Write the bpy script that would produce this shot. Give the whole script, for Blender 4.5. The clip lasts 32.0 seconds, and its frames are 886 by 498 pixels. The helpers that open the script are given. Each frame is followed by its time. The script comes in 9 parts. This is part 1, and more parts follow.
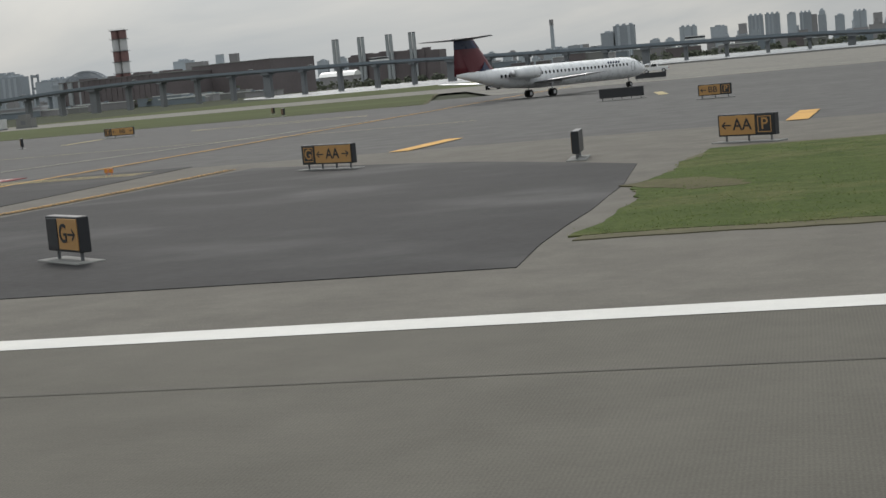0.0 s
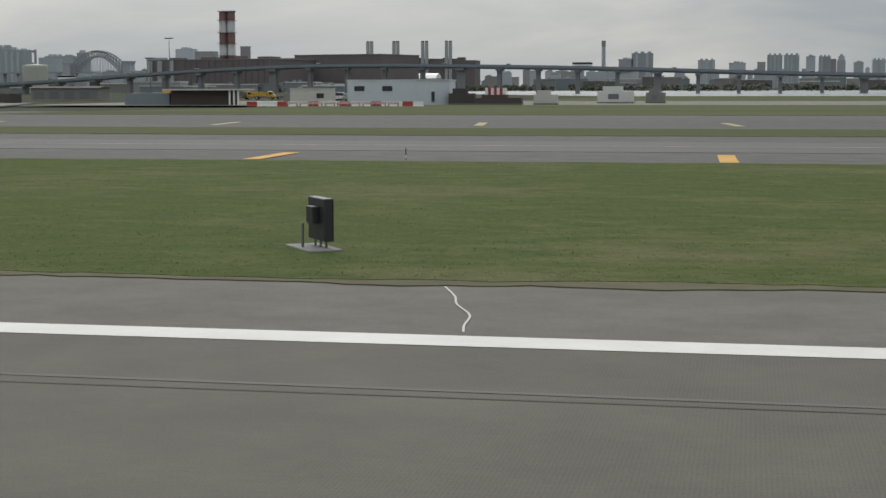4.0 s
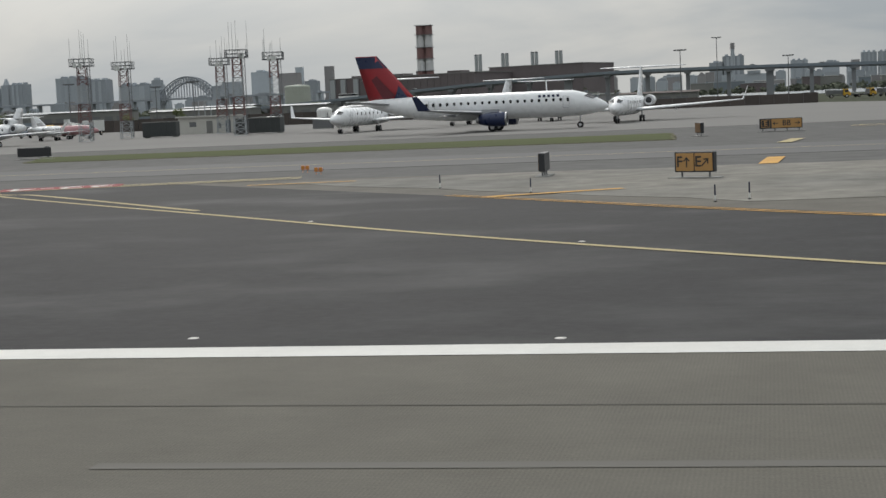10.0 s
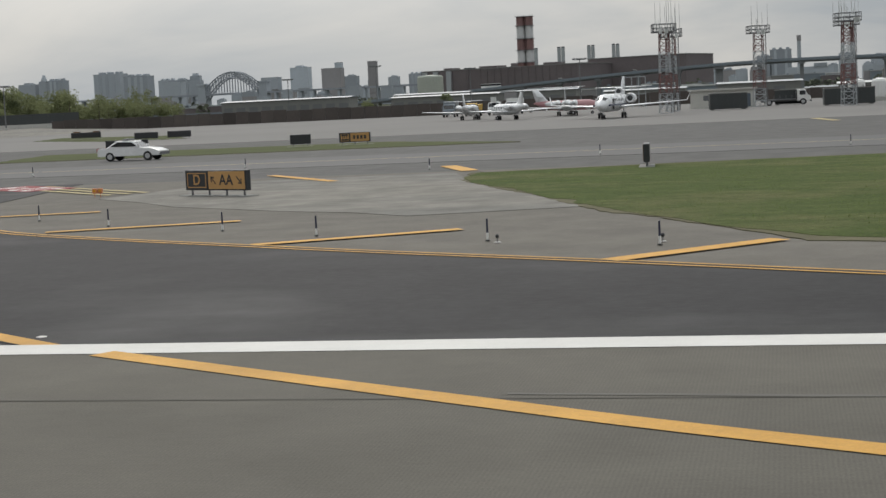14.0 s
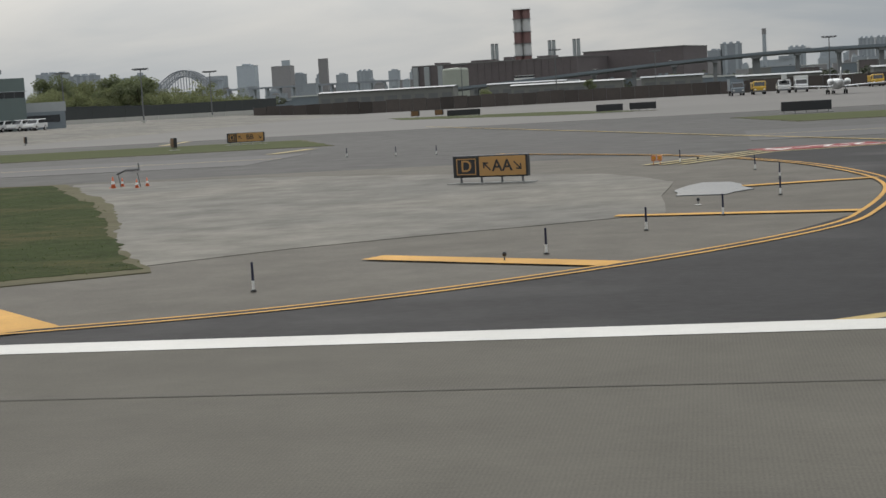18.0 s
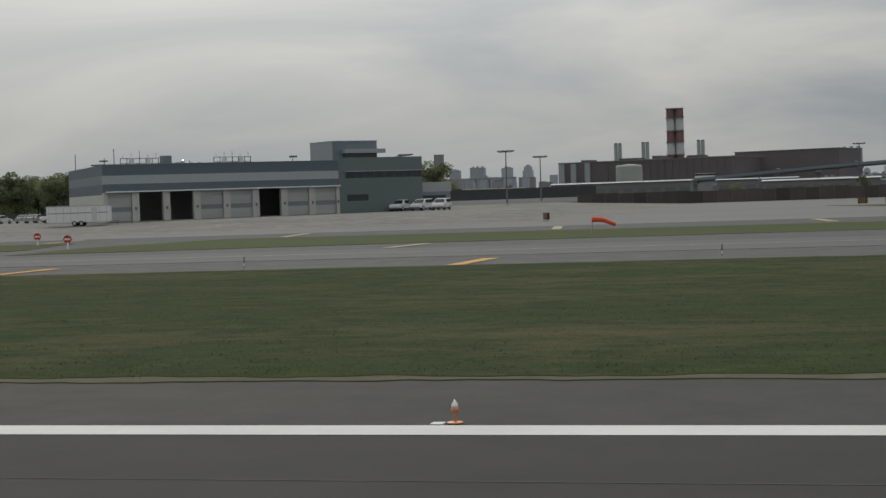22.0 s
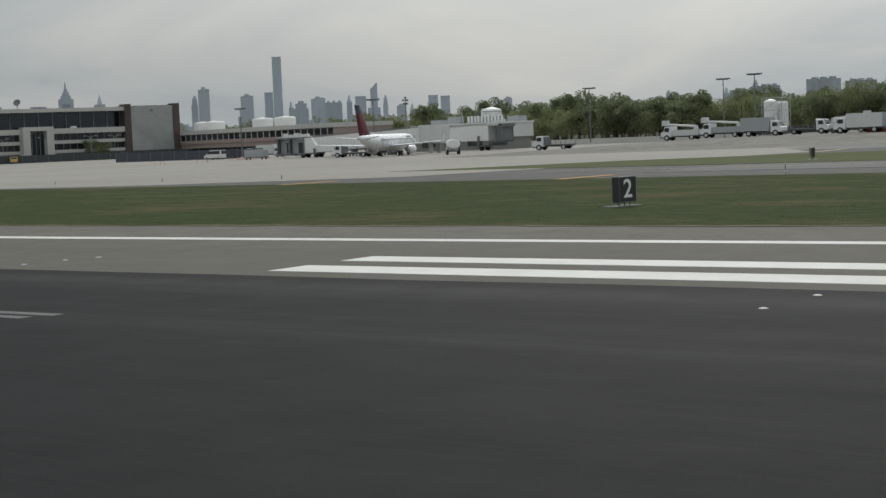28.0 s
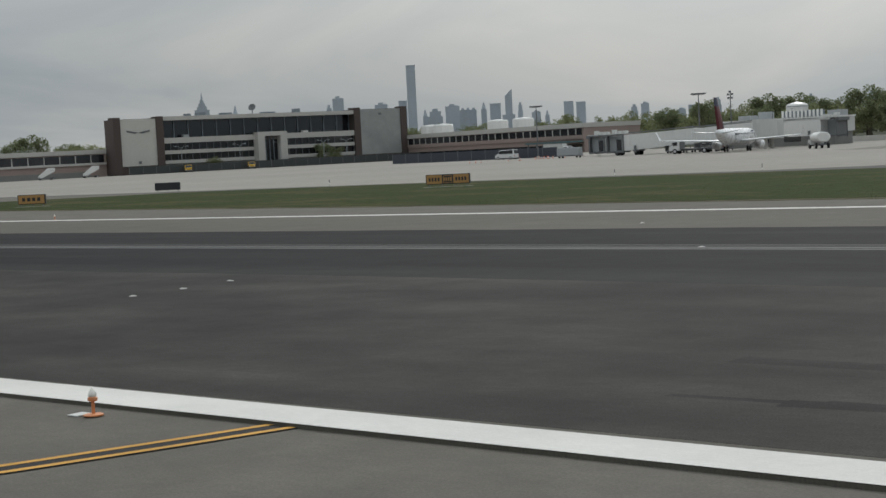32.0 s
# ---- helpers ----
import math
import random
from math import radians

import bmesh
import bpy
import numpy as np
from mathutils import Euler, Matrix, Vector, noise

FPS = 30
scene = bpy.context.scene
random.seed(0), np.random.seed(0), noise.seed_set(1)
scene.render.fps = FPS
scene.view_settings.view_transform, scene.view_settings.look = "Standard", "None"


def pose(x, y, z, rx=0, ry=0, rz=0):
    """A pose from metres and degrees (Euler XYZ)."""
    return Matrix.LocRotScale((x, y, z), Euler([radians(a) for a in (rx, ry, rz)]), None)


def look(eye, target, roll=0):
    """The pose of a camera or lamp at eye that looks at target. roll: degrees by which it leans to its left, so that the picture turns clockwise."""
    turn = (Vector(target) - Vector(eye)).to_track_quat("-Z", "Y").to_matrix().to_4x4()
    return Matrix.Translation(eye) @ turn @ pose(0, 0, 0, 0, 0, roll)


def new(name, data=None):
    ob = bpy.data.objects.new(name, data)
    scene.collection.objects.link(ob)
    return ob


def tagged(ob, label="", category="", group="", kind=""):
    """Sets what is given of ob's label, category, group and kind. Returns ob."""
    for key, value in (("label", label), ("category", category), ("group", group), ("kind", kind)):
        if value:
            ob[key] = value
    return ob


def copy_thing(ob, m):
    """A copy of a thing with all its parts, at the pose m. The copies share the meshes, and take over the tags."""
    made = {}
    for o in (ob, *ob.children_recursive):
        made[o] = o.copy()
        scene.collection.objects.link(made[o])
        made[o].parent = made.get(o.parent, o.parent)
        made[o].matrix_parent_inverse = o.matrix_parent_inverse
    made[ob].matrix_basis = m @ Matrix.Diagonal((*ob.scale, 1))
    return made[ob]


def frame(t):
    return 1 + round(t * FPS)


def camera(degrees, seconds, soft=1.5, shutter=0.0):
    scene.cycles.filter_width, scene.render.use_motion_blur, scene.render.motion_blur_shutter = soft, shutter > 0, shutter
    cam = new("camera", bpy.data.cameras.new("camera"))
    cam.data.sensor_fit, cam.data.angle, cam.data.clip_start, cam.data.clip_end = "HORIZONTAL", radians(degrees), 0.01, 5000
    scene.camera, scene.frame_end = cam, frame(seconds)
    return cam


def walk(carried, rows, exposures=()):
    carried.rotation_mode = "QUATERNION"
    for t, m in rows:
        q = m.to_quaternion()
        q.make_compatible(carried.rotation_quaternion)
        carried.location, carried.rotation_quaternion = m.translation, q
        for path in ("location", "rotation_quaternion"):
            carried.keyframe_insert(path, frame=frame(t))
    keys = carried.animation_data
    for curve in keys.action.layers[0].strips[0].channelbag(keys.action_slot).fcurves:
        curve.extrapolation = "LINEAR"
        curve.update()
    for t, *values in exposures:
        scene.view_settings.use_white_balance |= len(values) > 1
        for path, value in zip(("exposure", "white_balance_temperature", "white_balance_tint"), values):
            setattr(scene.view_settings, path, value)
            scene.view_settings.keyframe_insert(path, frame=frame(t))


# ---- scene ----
# Airfield seen from a landing aircraft: x runs along the runway (the aircraft rolls towards -x), y away to the side, z up.
LENS = 31.69
ROWS = [  # seconds, x, y, z, yaw, pitch, roll
    (0.0, 2.27, 0.68, 3.25, 13.51, -6.30, -5.20),
    (0.5, -17.33, 0.70, 3.25, 12.14, -4.99, -3.27),
    (1.0, -36.94, 0.71, 3.25, 10.51, -3.49, -1.71),
    (1.5, -56.54, 0.73, 3.25, 9.53, -3.75, -1.24),
    (2.0, -76.14, 0.74, 3.26, 9.11, -4.80, -1.12),
    (2.5, -95.74, 0.76, 3.26, 9.00, -5.47, -0.77),
    (3.0, -115.33, 0.77, 3.26, 9.45, -5.19, -0.77),
    (3.5, -134.80, 0.77, 3.28, 9.86, -5.48, -0.49),
    (4.0, -154.07, 0.77, 3.30, 11.17, -5.90, -0.11),
    (4.5, -172.90, 0.76, 3.29, 12.73, -4.98, -1.25),
    (6.5, -239.79, 0.62, 3.26, 12.62, -3.97, -3.38),
    (7.0, -254.37, 0.60, 3.26, 12.91, -4.20, -2.76),
    (7.5, -268.18, 0.59, 3.26, 12.70, -4.98, -2.47),
    (8.0, -281.32, 0.59, 3.26, 11.97, -5.51, -3.35),
    (8.5, -293.93, 0.58, 3.26, 12.16, -5.35, -3.05),
    (9.0, -306.12, 0.58, 3.26, 12.75, -4.96, -2.73),
    (9.5, -318.02, 0.58, 3.26, 12.48, -5.17, -2.77),
    (10.0, -329.69, 0.58, 3.26, 12.05, -5.33, -2.54),
    (10.5, -341.13, 0.58, 3.26, 12.01, -5.62, -2.89),
    (11.0, -352.30, 0.58, 3.26, 12.06, -5.51, -3.24),
    (11.5, -363.15, 0.57, 3.26, 12.07, -5.26, -3.23),
    (12.0, -373.68, 0.56, 3.26, 12.16, -5.24, -3.22),
    (12.5, -383.90, 0.55, 3.26, 12.06, -5.55, -2.94),
    (13.0, -393.87, 0.53, 3.25, 12.05, -5.47, -2.54),
    (13.5, -403.68, 0.51, 3.25, 12.27, -5.44, -2.18),
    (14.0, -413.37, 0.49, 3.25, 12.48, -5.45, -2.72),
    (14.5, -422.78, 0.47, 3.24, 12.33, -5.51, -2.85),
    (16.5, -457.89, 0.45, 3.21, 10.34, -5.74, -2.96),
    (17.0, -465.62, 0.44, 3.21, 10.37, -5.60, -3.27),
    (17.5, -473.02, 0.43, 3.21, 10.10, -5.68, -3.46),
    (18.0, -480.20, 0.42, 3.20, 9.81, -5.65, -3.25),
    (18.5, -487.24, 0.41, 3.20, 10.05, -5.71, -2.71),
    (19.0, -494.11, 0.40, 3.20, 11.33, -4.86, -2.69),
    (19.5, -500.78, 0.38, 3.20, 12.27, -2.70, -2.93),
    (20.0, -507.27, 0.36, 3.19, 12.16, -2.25, -3.33),
    (20.5, -513.58, 0.34, 3.19, 11.61, -2.65, -3.19),
    (21.0, -519.70, 0.32, 3.19, 11.26, -2.62, -3.02),
    (21.5, -525.75, 0.29, 3.18, 11.83, -2.16, -2.50),
    (22.0, -531.63, 0.02, 3.18, 13.01, -1.92, -1.95),
    (22.5, -537.36, -0.37, 3.18, 14.77, -1.52, -1.80),
    (23.0, -542.91, -0.97, 3.17, 16.96, -1.18, -1.55),
    (23.5, -548.19, -1.77, 3.17, 19.55, -1.08, -1.14),
    (24.0, -553.28, -2.74, 3.17, 21.71, -1.20, -1.04),
    (24.5, -558.25, -3.88, 3.17, 24.44, -1.55, -1.26),
    (25.0, -563.15, -5.25, 3.16, 26.82, -2.50, -1.79),
    (25.5, -567.96, -6.85, 3.16, 28.47, -2.80, -2.33),
    (27.5, -586.43, -14.98, 3.11, 34.46, -3.67, -2.03),
    (28.0, -591.10, -17.40, 3.11, 35.92, -4.11, -2.37),
    (28.5, -595.95, -19.61, 3.11, 36.67, -4.41, -2.68),
    (29.0, -601.22, -21.89, 3.11, 37.00, -4.39, -2.85),
    (29.5, -606.72, -24.02, 3.10, 37.66, -4.24, -2.85),
    (30.0, -611.93, -26.25, 3.06, 38.73, -3.92, -2.84),
    (30.5, -616.82, -27.25, 2.95, 39.56, -3.98, -2.99),
    (31.0, -621.45, -28.15, 2.87, 40.34, -4.06, -3.30),
    (31.5, -625.87, -30.25, 2.85, 40.35, -3.82, -3.30),
    (32.0, -630.01, -32.60, 2.85, 40.30, -3.62, -2.95),
]
cam = camera(LENS, 32.0, soft=1.5, shutter=0.0)


def view(x, y, z, yaw, pitch, roll):
    return pose(x, y, z, 90 + pitch, 0, yaw) @ pose(0, 0, 0, 0, 0, roll)


EXPOSURES = [  # seconds, stops, white balance
    (0, 0.45, 6550, 12), (1.2, 0.08, 6450, 12), (2.5, 0.42, 6550, 12), (5, 0.4, 6550, 12), (7, 0.25, 6550, 12), (9, 0.38, 6550, 12), (12, 0.45, 6550, 12), (14.5, 0.45, 6600, 13),
    (18, 0.45, 6600, 13), (19.2, 0.45, 6600, 12), (20.3, 0.1, 6600, 12), (21.6, 0.08, 6550, 12), (22.8, 0.0, 6500, 12), (24, 0.12, 6550, 12), (25, 0.08, 6600, 12), (28, 0.3, 6450, 11), (29, 0.43, 6400, 11), (30, 0.31, 6350, 11), (32, 0.2, 6400, 11)]
walk(cam, [(r[0], view(*r[1:])) for r in ROWS], EXPOSURES)

# ---- light: an overcast spring afternoon, the sun veiled high ahead ----
SUN_DIR = Vector((-0.26, 0.72, 0.62)).normalized()
world = bpy.data.worlds.new("sky")
scene.world = world
world.use_nodes = True
wn, wl = world.node_tree.nodes, world.node_tree.links
wn.clear()
w_out = wn.new("ShaderNodeOutputWorld")
w_bg = wn.new("ShaderNodeBackground")
w_sky = wn.new("ShaderNodeTexSky")
w_sky.sky_type = 'NISHITA'
w_sky.sun_disc = False
w_sky.sun_elevation = math.asin(SUN_DIR.z)
w_sky.sun_rotation = math.atan2(SUN_DIR.x, SUN_DIR.y)
w_sky.air_density, w_sky.dust_density = 1.0, 4.0
w_co = wn.new("ShaderNodeTexCoord")
w_map = wn.new("ShaderNodeMapping")
w_map.inputs["Scale"].default_value = (1.7, 1.7, 7.5)
w_map.inputs["Location"].default_value = (3.1, 0.4, 0.0)
w_no = wn.new("ShaderNodeTexNoise")
w_no.inputs["Scale"].default_value = 1.6
w_no.inputs["Detail"].default_value = 7.0
w_no.inputs["Roughness"].default_value = 0.52
w_no.inputs["Distortion"].default_value = 0.6
w_ra = wn.new("ShaderNodeValToRGB")
w_ra.color_ramp.elements[0].position, w_ra.color_ramp.elements[0].color = 0.34, (3.95, 4.6, 5.05, 1)
w_ra.color_ramp.elements[1].position, w_ra.color_ramp.elements[1].color = 0.68, (7.4, 7.5, 7.1, 1)
# brighter veil round the hidden sun
w_dot = wn.new("ShaderNodeVectorMath")
w_dot.operation = 'DOT_PRODUCT'
w_dot.inputs[1].default_value = SUN_DIR
w_glow = wn.new("ShaderNodeMapRange")
w_glow.interpolation_type = 'SMOOTHSTEP'
w_glow.inputs["From Min"].default_value = 0.70
w_glow.inputs["From Max"].default_value = 1.0
w_glow.inputs["To Min"].default_value = 0.82
w_glow.inputs["To Max"].default_value = 1.42
w_mul = wn.new("ShaderNodeVectorMath")
w_mul.operation = 'SCALE'
# an overcast sky is darkest near the horizon and brightest overhead
w_sep = wn.new("ShaderNodeSeparateXYZ")
w_up = wn.new("ShaderNodeMapRange")
w_up.inputs["From Min"].default_value = 0.05
w_up.inputs["From Max"].default_value = 0.9
w_up.inputs["To Min"].default_value = 0.80
w_up.inputs["To Max"].default_value = 1.75
w_both = wn.new("ShaderNodeMath")
w_both.operation = 'MULTIPLY'
wl.new(w_co.outputs["Generated"], w_sep.inputs[0])
wl.new(w_sep.outputs["Z"], w_up.inputs["Value"])
wl.new(w_up.outputs["Result"], w_both.inputs[0])
wl.new(w_glow.outputs["Result"], w_both.inputs[1])
w_mix = wn.new("ShaderNodeMix")
w_mix.data_type = 'RGBA'
w_mix.inputs["Factor"].default_value = 0.93
wl.new(w_co.outputs["Generated"], w_map.inputs["Vector"])
wl.new(w_map.outputs["Vector"], w_no.inputs["Vector"])
wl.new(w_no.outputs["Fac"], w_ra.inputs["Fac"])
wl.new(w_co.outputs["Generated"], w_dot.inputs[0])
wl.new(w_dot.outputs["Value"], w_glow.inputs["Value"])
wl.new(w_ra.outputs["Color"], w_mul.inputs[0])
wl.new(w_both.outputs[0], w_mul.inputs["Scale"])
wl.new(w_sky.outputs["Color"], w_mix.inputs["A"])
wl.new(w_mul.outputs["Vector"], w_mix.inputs["B"])
wl.new(w_mix.outputs["Result"], w_bg.inputs["Color"])
w_bg.inputs["Strength"].default_value = 0.089
wl.new(w_bg.outputs["Background"], w_out.inputs["Surface"])
sun = new("sun", bpy.data.lights.new("sun", 'SUN'))
sun.data.energy = 0.9
sun.data.angle = radians(14)
sun.data.color = (1.0, 0.96, 0.9)
sun.matrix_world = look((0, 0, 60), Vector((0, 0, 60)) - SUN_DIR)

# ---- materials ----
MATS = {}


def material(name, base, rough=0.7, metal=0.0, var=0.12, scale=6.0, bump=0.0, tint=None, big=0.08, big_scale=0.15,
             stretch=(1, 1, 1), rand=0.0, spec=0.5, edge=(0.42, 0.62), groove=0.0, far=None, grain=0.0, stain=0.0):
    """A surface with fine grain, broad blotches and an optional relief, laid in metres."""
    if name in MATS:
        return MATS[name]
    m = bpy.data.materials.new(name)
    m.use_nodes = True
    nt = m.node_tree
    n, l = nt.nodes, nt.links
    b = n["Principled BSDF"]
    b.inputs["Metallic"].default_value = metal
    b.inputs["Specular IOR Level"].default_value = spec
    geo = n.new("ShaderNodeNewGeometry")
    mp = n.new("ShaderNodeMapping")
    mp.inputs["Scale"].default_value = stretch
    l.new(geo.outputs["Position"], mp.inputs["Vector"])
    fine = n.new("ShaderNodeTexNoise")
    fine.inputs["Scale"].default_value = scale
    fine.inputs["Detail"].default_value = 5
    l.new(mp.outputs["Vector"], fine.inputs["Vector"])
    broad = n.new("ShaderNodeTexNoise")
    broad.inputs["Scale"].default_value = big_scale
    broad.inputs["Detail"].default_value = 4
    l.new(mp.outputs["Vector"], broad.inputs["Vector"])
    add = n.new("ShaderNodeMath")
    add.operation = 'MULTIPLY_ADD'
    l.new(fine.outputs["Fac"], add.inputs[0])
    add.inputs[1].default_value = var * 2
    add.inputs[2].default_value = 1 - var - big
    add2 = n.new("ShaderNodeMath")
    add2.operation = 'MULTIPLY_ADD'
    l.new(broad.outputs["Fac"], add2.inputs[0])
    add2.inputs[1].default_value = big * 2
    l.new(add.outputs[0], add2.inputs[2])
    last = add2.outputs[0]
    if rand:
        oi = n.new("ShaderNodeObjectInfo")
        r2 = n.new("ShaderNodeMath")
        r2.operation = 'MULTIPLY_ADD'
        l.new(oi.outputs["Random"], r2.inputs[0])
        r2.inputs[1].default_value = rand * 2
        r2.inputs[2].default_value = 1 - rand
        r3 = n.new("ShaderNodeMath")
        r3.operation = 'MULTIPLY'
        l.new(last, r3.inputs[0])
        l.new(r2.outputs[0], r3.inputs[1])
        last = r3.outputs[0]
    if groove:
        wv = n.new("ShaderNodeTexWave")
        wv.inputs["Scale"].default_value = 7.0
        wv.inputs["Distortion"].default_value = 0.6
        wv.inputs["Detail Scale"].default_value = 0.4
        l.new(geo.outputs["Position"], wv.inputs["Vector"])
        g2 = n.new("ShaderNodeMath")
        g2.operation = 'MULTIPLY_ADD'
        l.new(wv.outputs["Fac"], g2.inputs[0])
        g2.inputs[1].default_value = groove
        l.new(last, g2.inputs[2])
        last = g2.outputs[0]
    for amount, sc, det, lo, hi in ((grain, 38.0, 3, 0.3, 0.7), (stain, 0.55, 7, 0.36, 0.66)):
        # loose chippings, then old stains of every size
        if not amount:
            continue
        gn = n.new("ShaderNodeTexNoise")
        gn.inputs["Scale"].default_value = sc
        gn.inputs["Detail"].default_value = det
        gn.inputs["Roughness"].default_value = 0.65
        l.new(geo.outputs["Position"], gn.inputs["Vector"])
        gr = n.new("ShaderNodeMapRange")
        gr.inputs["From Min"].default_value, gr.inputs["From Max"].default_value = lo, hi
        gr.inputs["To Min"].default_value, gr.inputs["To Max"].default_value = 1 - amount, 1 + amount
        l.new(gn.outputs["Fac"], gr.inputs["Value"])
        gm = n.new("ShaderNodeMath")
        gm.operation = 'MULTIPLY'
        l.new(last, gm.inputs[0])
        l.new(gr.outputs["Result"], gm.inputs[1])
        last = gm.outputs[0]
    col = n.new("ShaderNodeVectorMath")
    col.operation = 'SCALE'
    col.inputs[0].default_value = base[:3]
    if tint:
        mx = n.new("ShaderNodeMix")
        mx.data_type = 'RGBA'
        ramp = n.new("ShaderNodeMapRange")
        ramp.inputs["From Min"].default_value = edge[0]
        ramp.inputs["From Max"].default_value = edge[1]
        l.new(broad.outputs["Fac"], ramp.inputs["Value"])
        l.new(ramp.outputs["Result"], mx.inputs["Factor"])
        mx.inputs["A"].default_value = (*base[:3], 1)
        mx.inputs["B"].default_value = (*tint[:3], 1)
        l.new(mx.outputs["Result"], col.inputs[0])
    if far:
        # paving turns darker along x, then mostly back to the base colour
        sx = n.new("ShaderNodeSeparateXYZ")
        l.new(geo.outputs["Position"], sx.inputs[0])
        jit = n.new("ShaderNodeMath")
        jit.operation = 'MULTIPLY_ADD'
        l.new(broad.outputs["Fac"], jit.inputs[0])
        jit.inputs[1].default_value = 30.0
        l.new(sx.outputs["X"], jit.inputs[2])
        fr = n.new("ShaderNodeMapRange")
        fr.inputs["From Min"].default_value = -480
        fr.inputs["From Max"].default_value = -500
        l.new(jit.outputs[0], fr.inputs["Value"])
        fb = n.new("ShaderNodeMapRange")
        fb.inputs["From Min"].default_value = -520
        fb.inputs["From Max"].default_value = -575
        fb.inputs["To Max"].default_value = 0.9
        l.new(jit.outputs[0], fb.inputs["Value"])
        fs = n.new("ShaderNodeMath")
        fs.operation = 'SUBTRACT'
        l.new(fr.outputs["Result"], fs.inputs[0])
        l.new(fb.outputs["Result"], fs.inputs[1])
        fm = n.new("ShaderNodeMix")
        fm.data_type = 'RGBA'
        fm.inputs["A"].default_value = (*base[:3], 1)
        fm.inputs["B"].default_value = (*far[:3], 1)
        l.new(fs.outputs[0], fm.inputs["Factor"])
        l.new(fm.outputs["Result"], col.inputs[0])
    l.new(last, col.inputs["Scale"])
    l.new(col.outputs["Vector"], b.inputs["Base Color"])
    ro = n.new("ShaderNodeMath")
    ro.operation = 'MULTIPLY_ADD'
    l.new(fine.outputs["Fac"], ro.inputs[0])
    ro.inputs[1].default_value = 0.2
    ro.inputs[2].default_value = max(rough - 0.1, 0.02)
    l.new(ro.outputs[0], b.inputs["Roughness"])
    if bump:
        bp = n.new("ShaderNodeBump")
        bp.inputs["Strength"].default_value = 0.6
        bp.inputs["Distance"].default_value = bump
        l.new(fine.outputs["Fac"], bp.inputs["Height"])
        l.new(bp.outputs["Normal"], b.inputs["Normal"])
    MATS[name] = m
    return m


M = material
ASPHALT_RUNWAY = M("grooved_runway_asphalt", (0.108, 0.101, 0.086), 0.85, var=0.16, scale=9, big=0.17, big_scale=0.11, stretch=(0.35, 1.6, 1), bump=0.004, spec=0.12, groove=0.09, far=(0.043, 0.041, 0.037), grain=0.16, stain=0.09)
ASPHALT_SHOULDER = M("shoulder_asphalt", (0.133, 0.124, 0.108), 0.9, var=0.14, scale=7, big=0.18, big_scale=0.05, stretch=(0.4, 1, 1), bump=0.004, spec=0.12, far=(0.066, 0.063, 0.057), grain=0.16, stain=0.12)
ASPHALT_DARK = M("new_dark_asphalt", (0.022, 0.022, 0.023), 0.8, var=0.16, scale=5, big=0.3, big_scale=0.15, stretch=(0.8, 1.15, 1), tint=(0.066, 0.065, 0.064), edge=(0.50, 0.76), bump=0.004, spec=0.15, grain=0.2, stain=0.16)
ASPHALT_TAXI = M("taxiway_asphalt", (0.095, 0.093, 0.09), 0.88, var=0.10, scale=4, big=0.25, big_scale=0.03, stretch=(0.25, 1, 1), bump=0.003, spec=0.15, grain=0.1, stain=0.16)
ASPHALT_OLD = M("worn_pale_asphalt", (0.205, 0.195, 0.172), 0.92, var=0.12, scale=3, big=0.2, big_scale=0.08, tint=(0.155, 0.15, 0.137), bump=0.004, spec=0.12, grain=0.12, stain=0.22)
RUBBER = M("tyre_rubber_on_asphalt", (0.0125, 0.0125, 0.013), 0.8, var=0.35, scale=3.5, big=0.3, big_scale=0.11, stretch=(0.08, 2.0, 1), tint=(0.027, 0.0265, 0.026), edge=(0.46, 0.66), bump=0.003, spec=0.08, grain=0.3, stain=0.22)
CONCRETE = M("apron_concrete", (0.27, 0.255, 0.23), 0.9, var=0.10, scale=2.5, big=0.16, big_scale=0.03, bump=0.003, spec=0.15, stain=0.08)


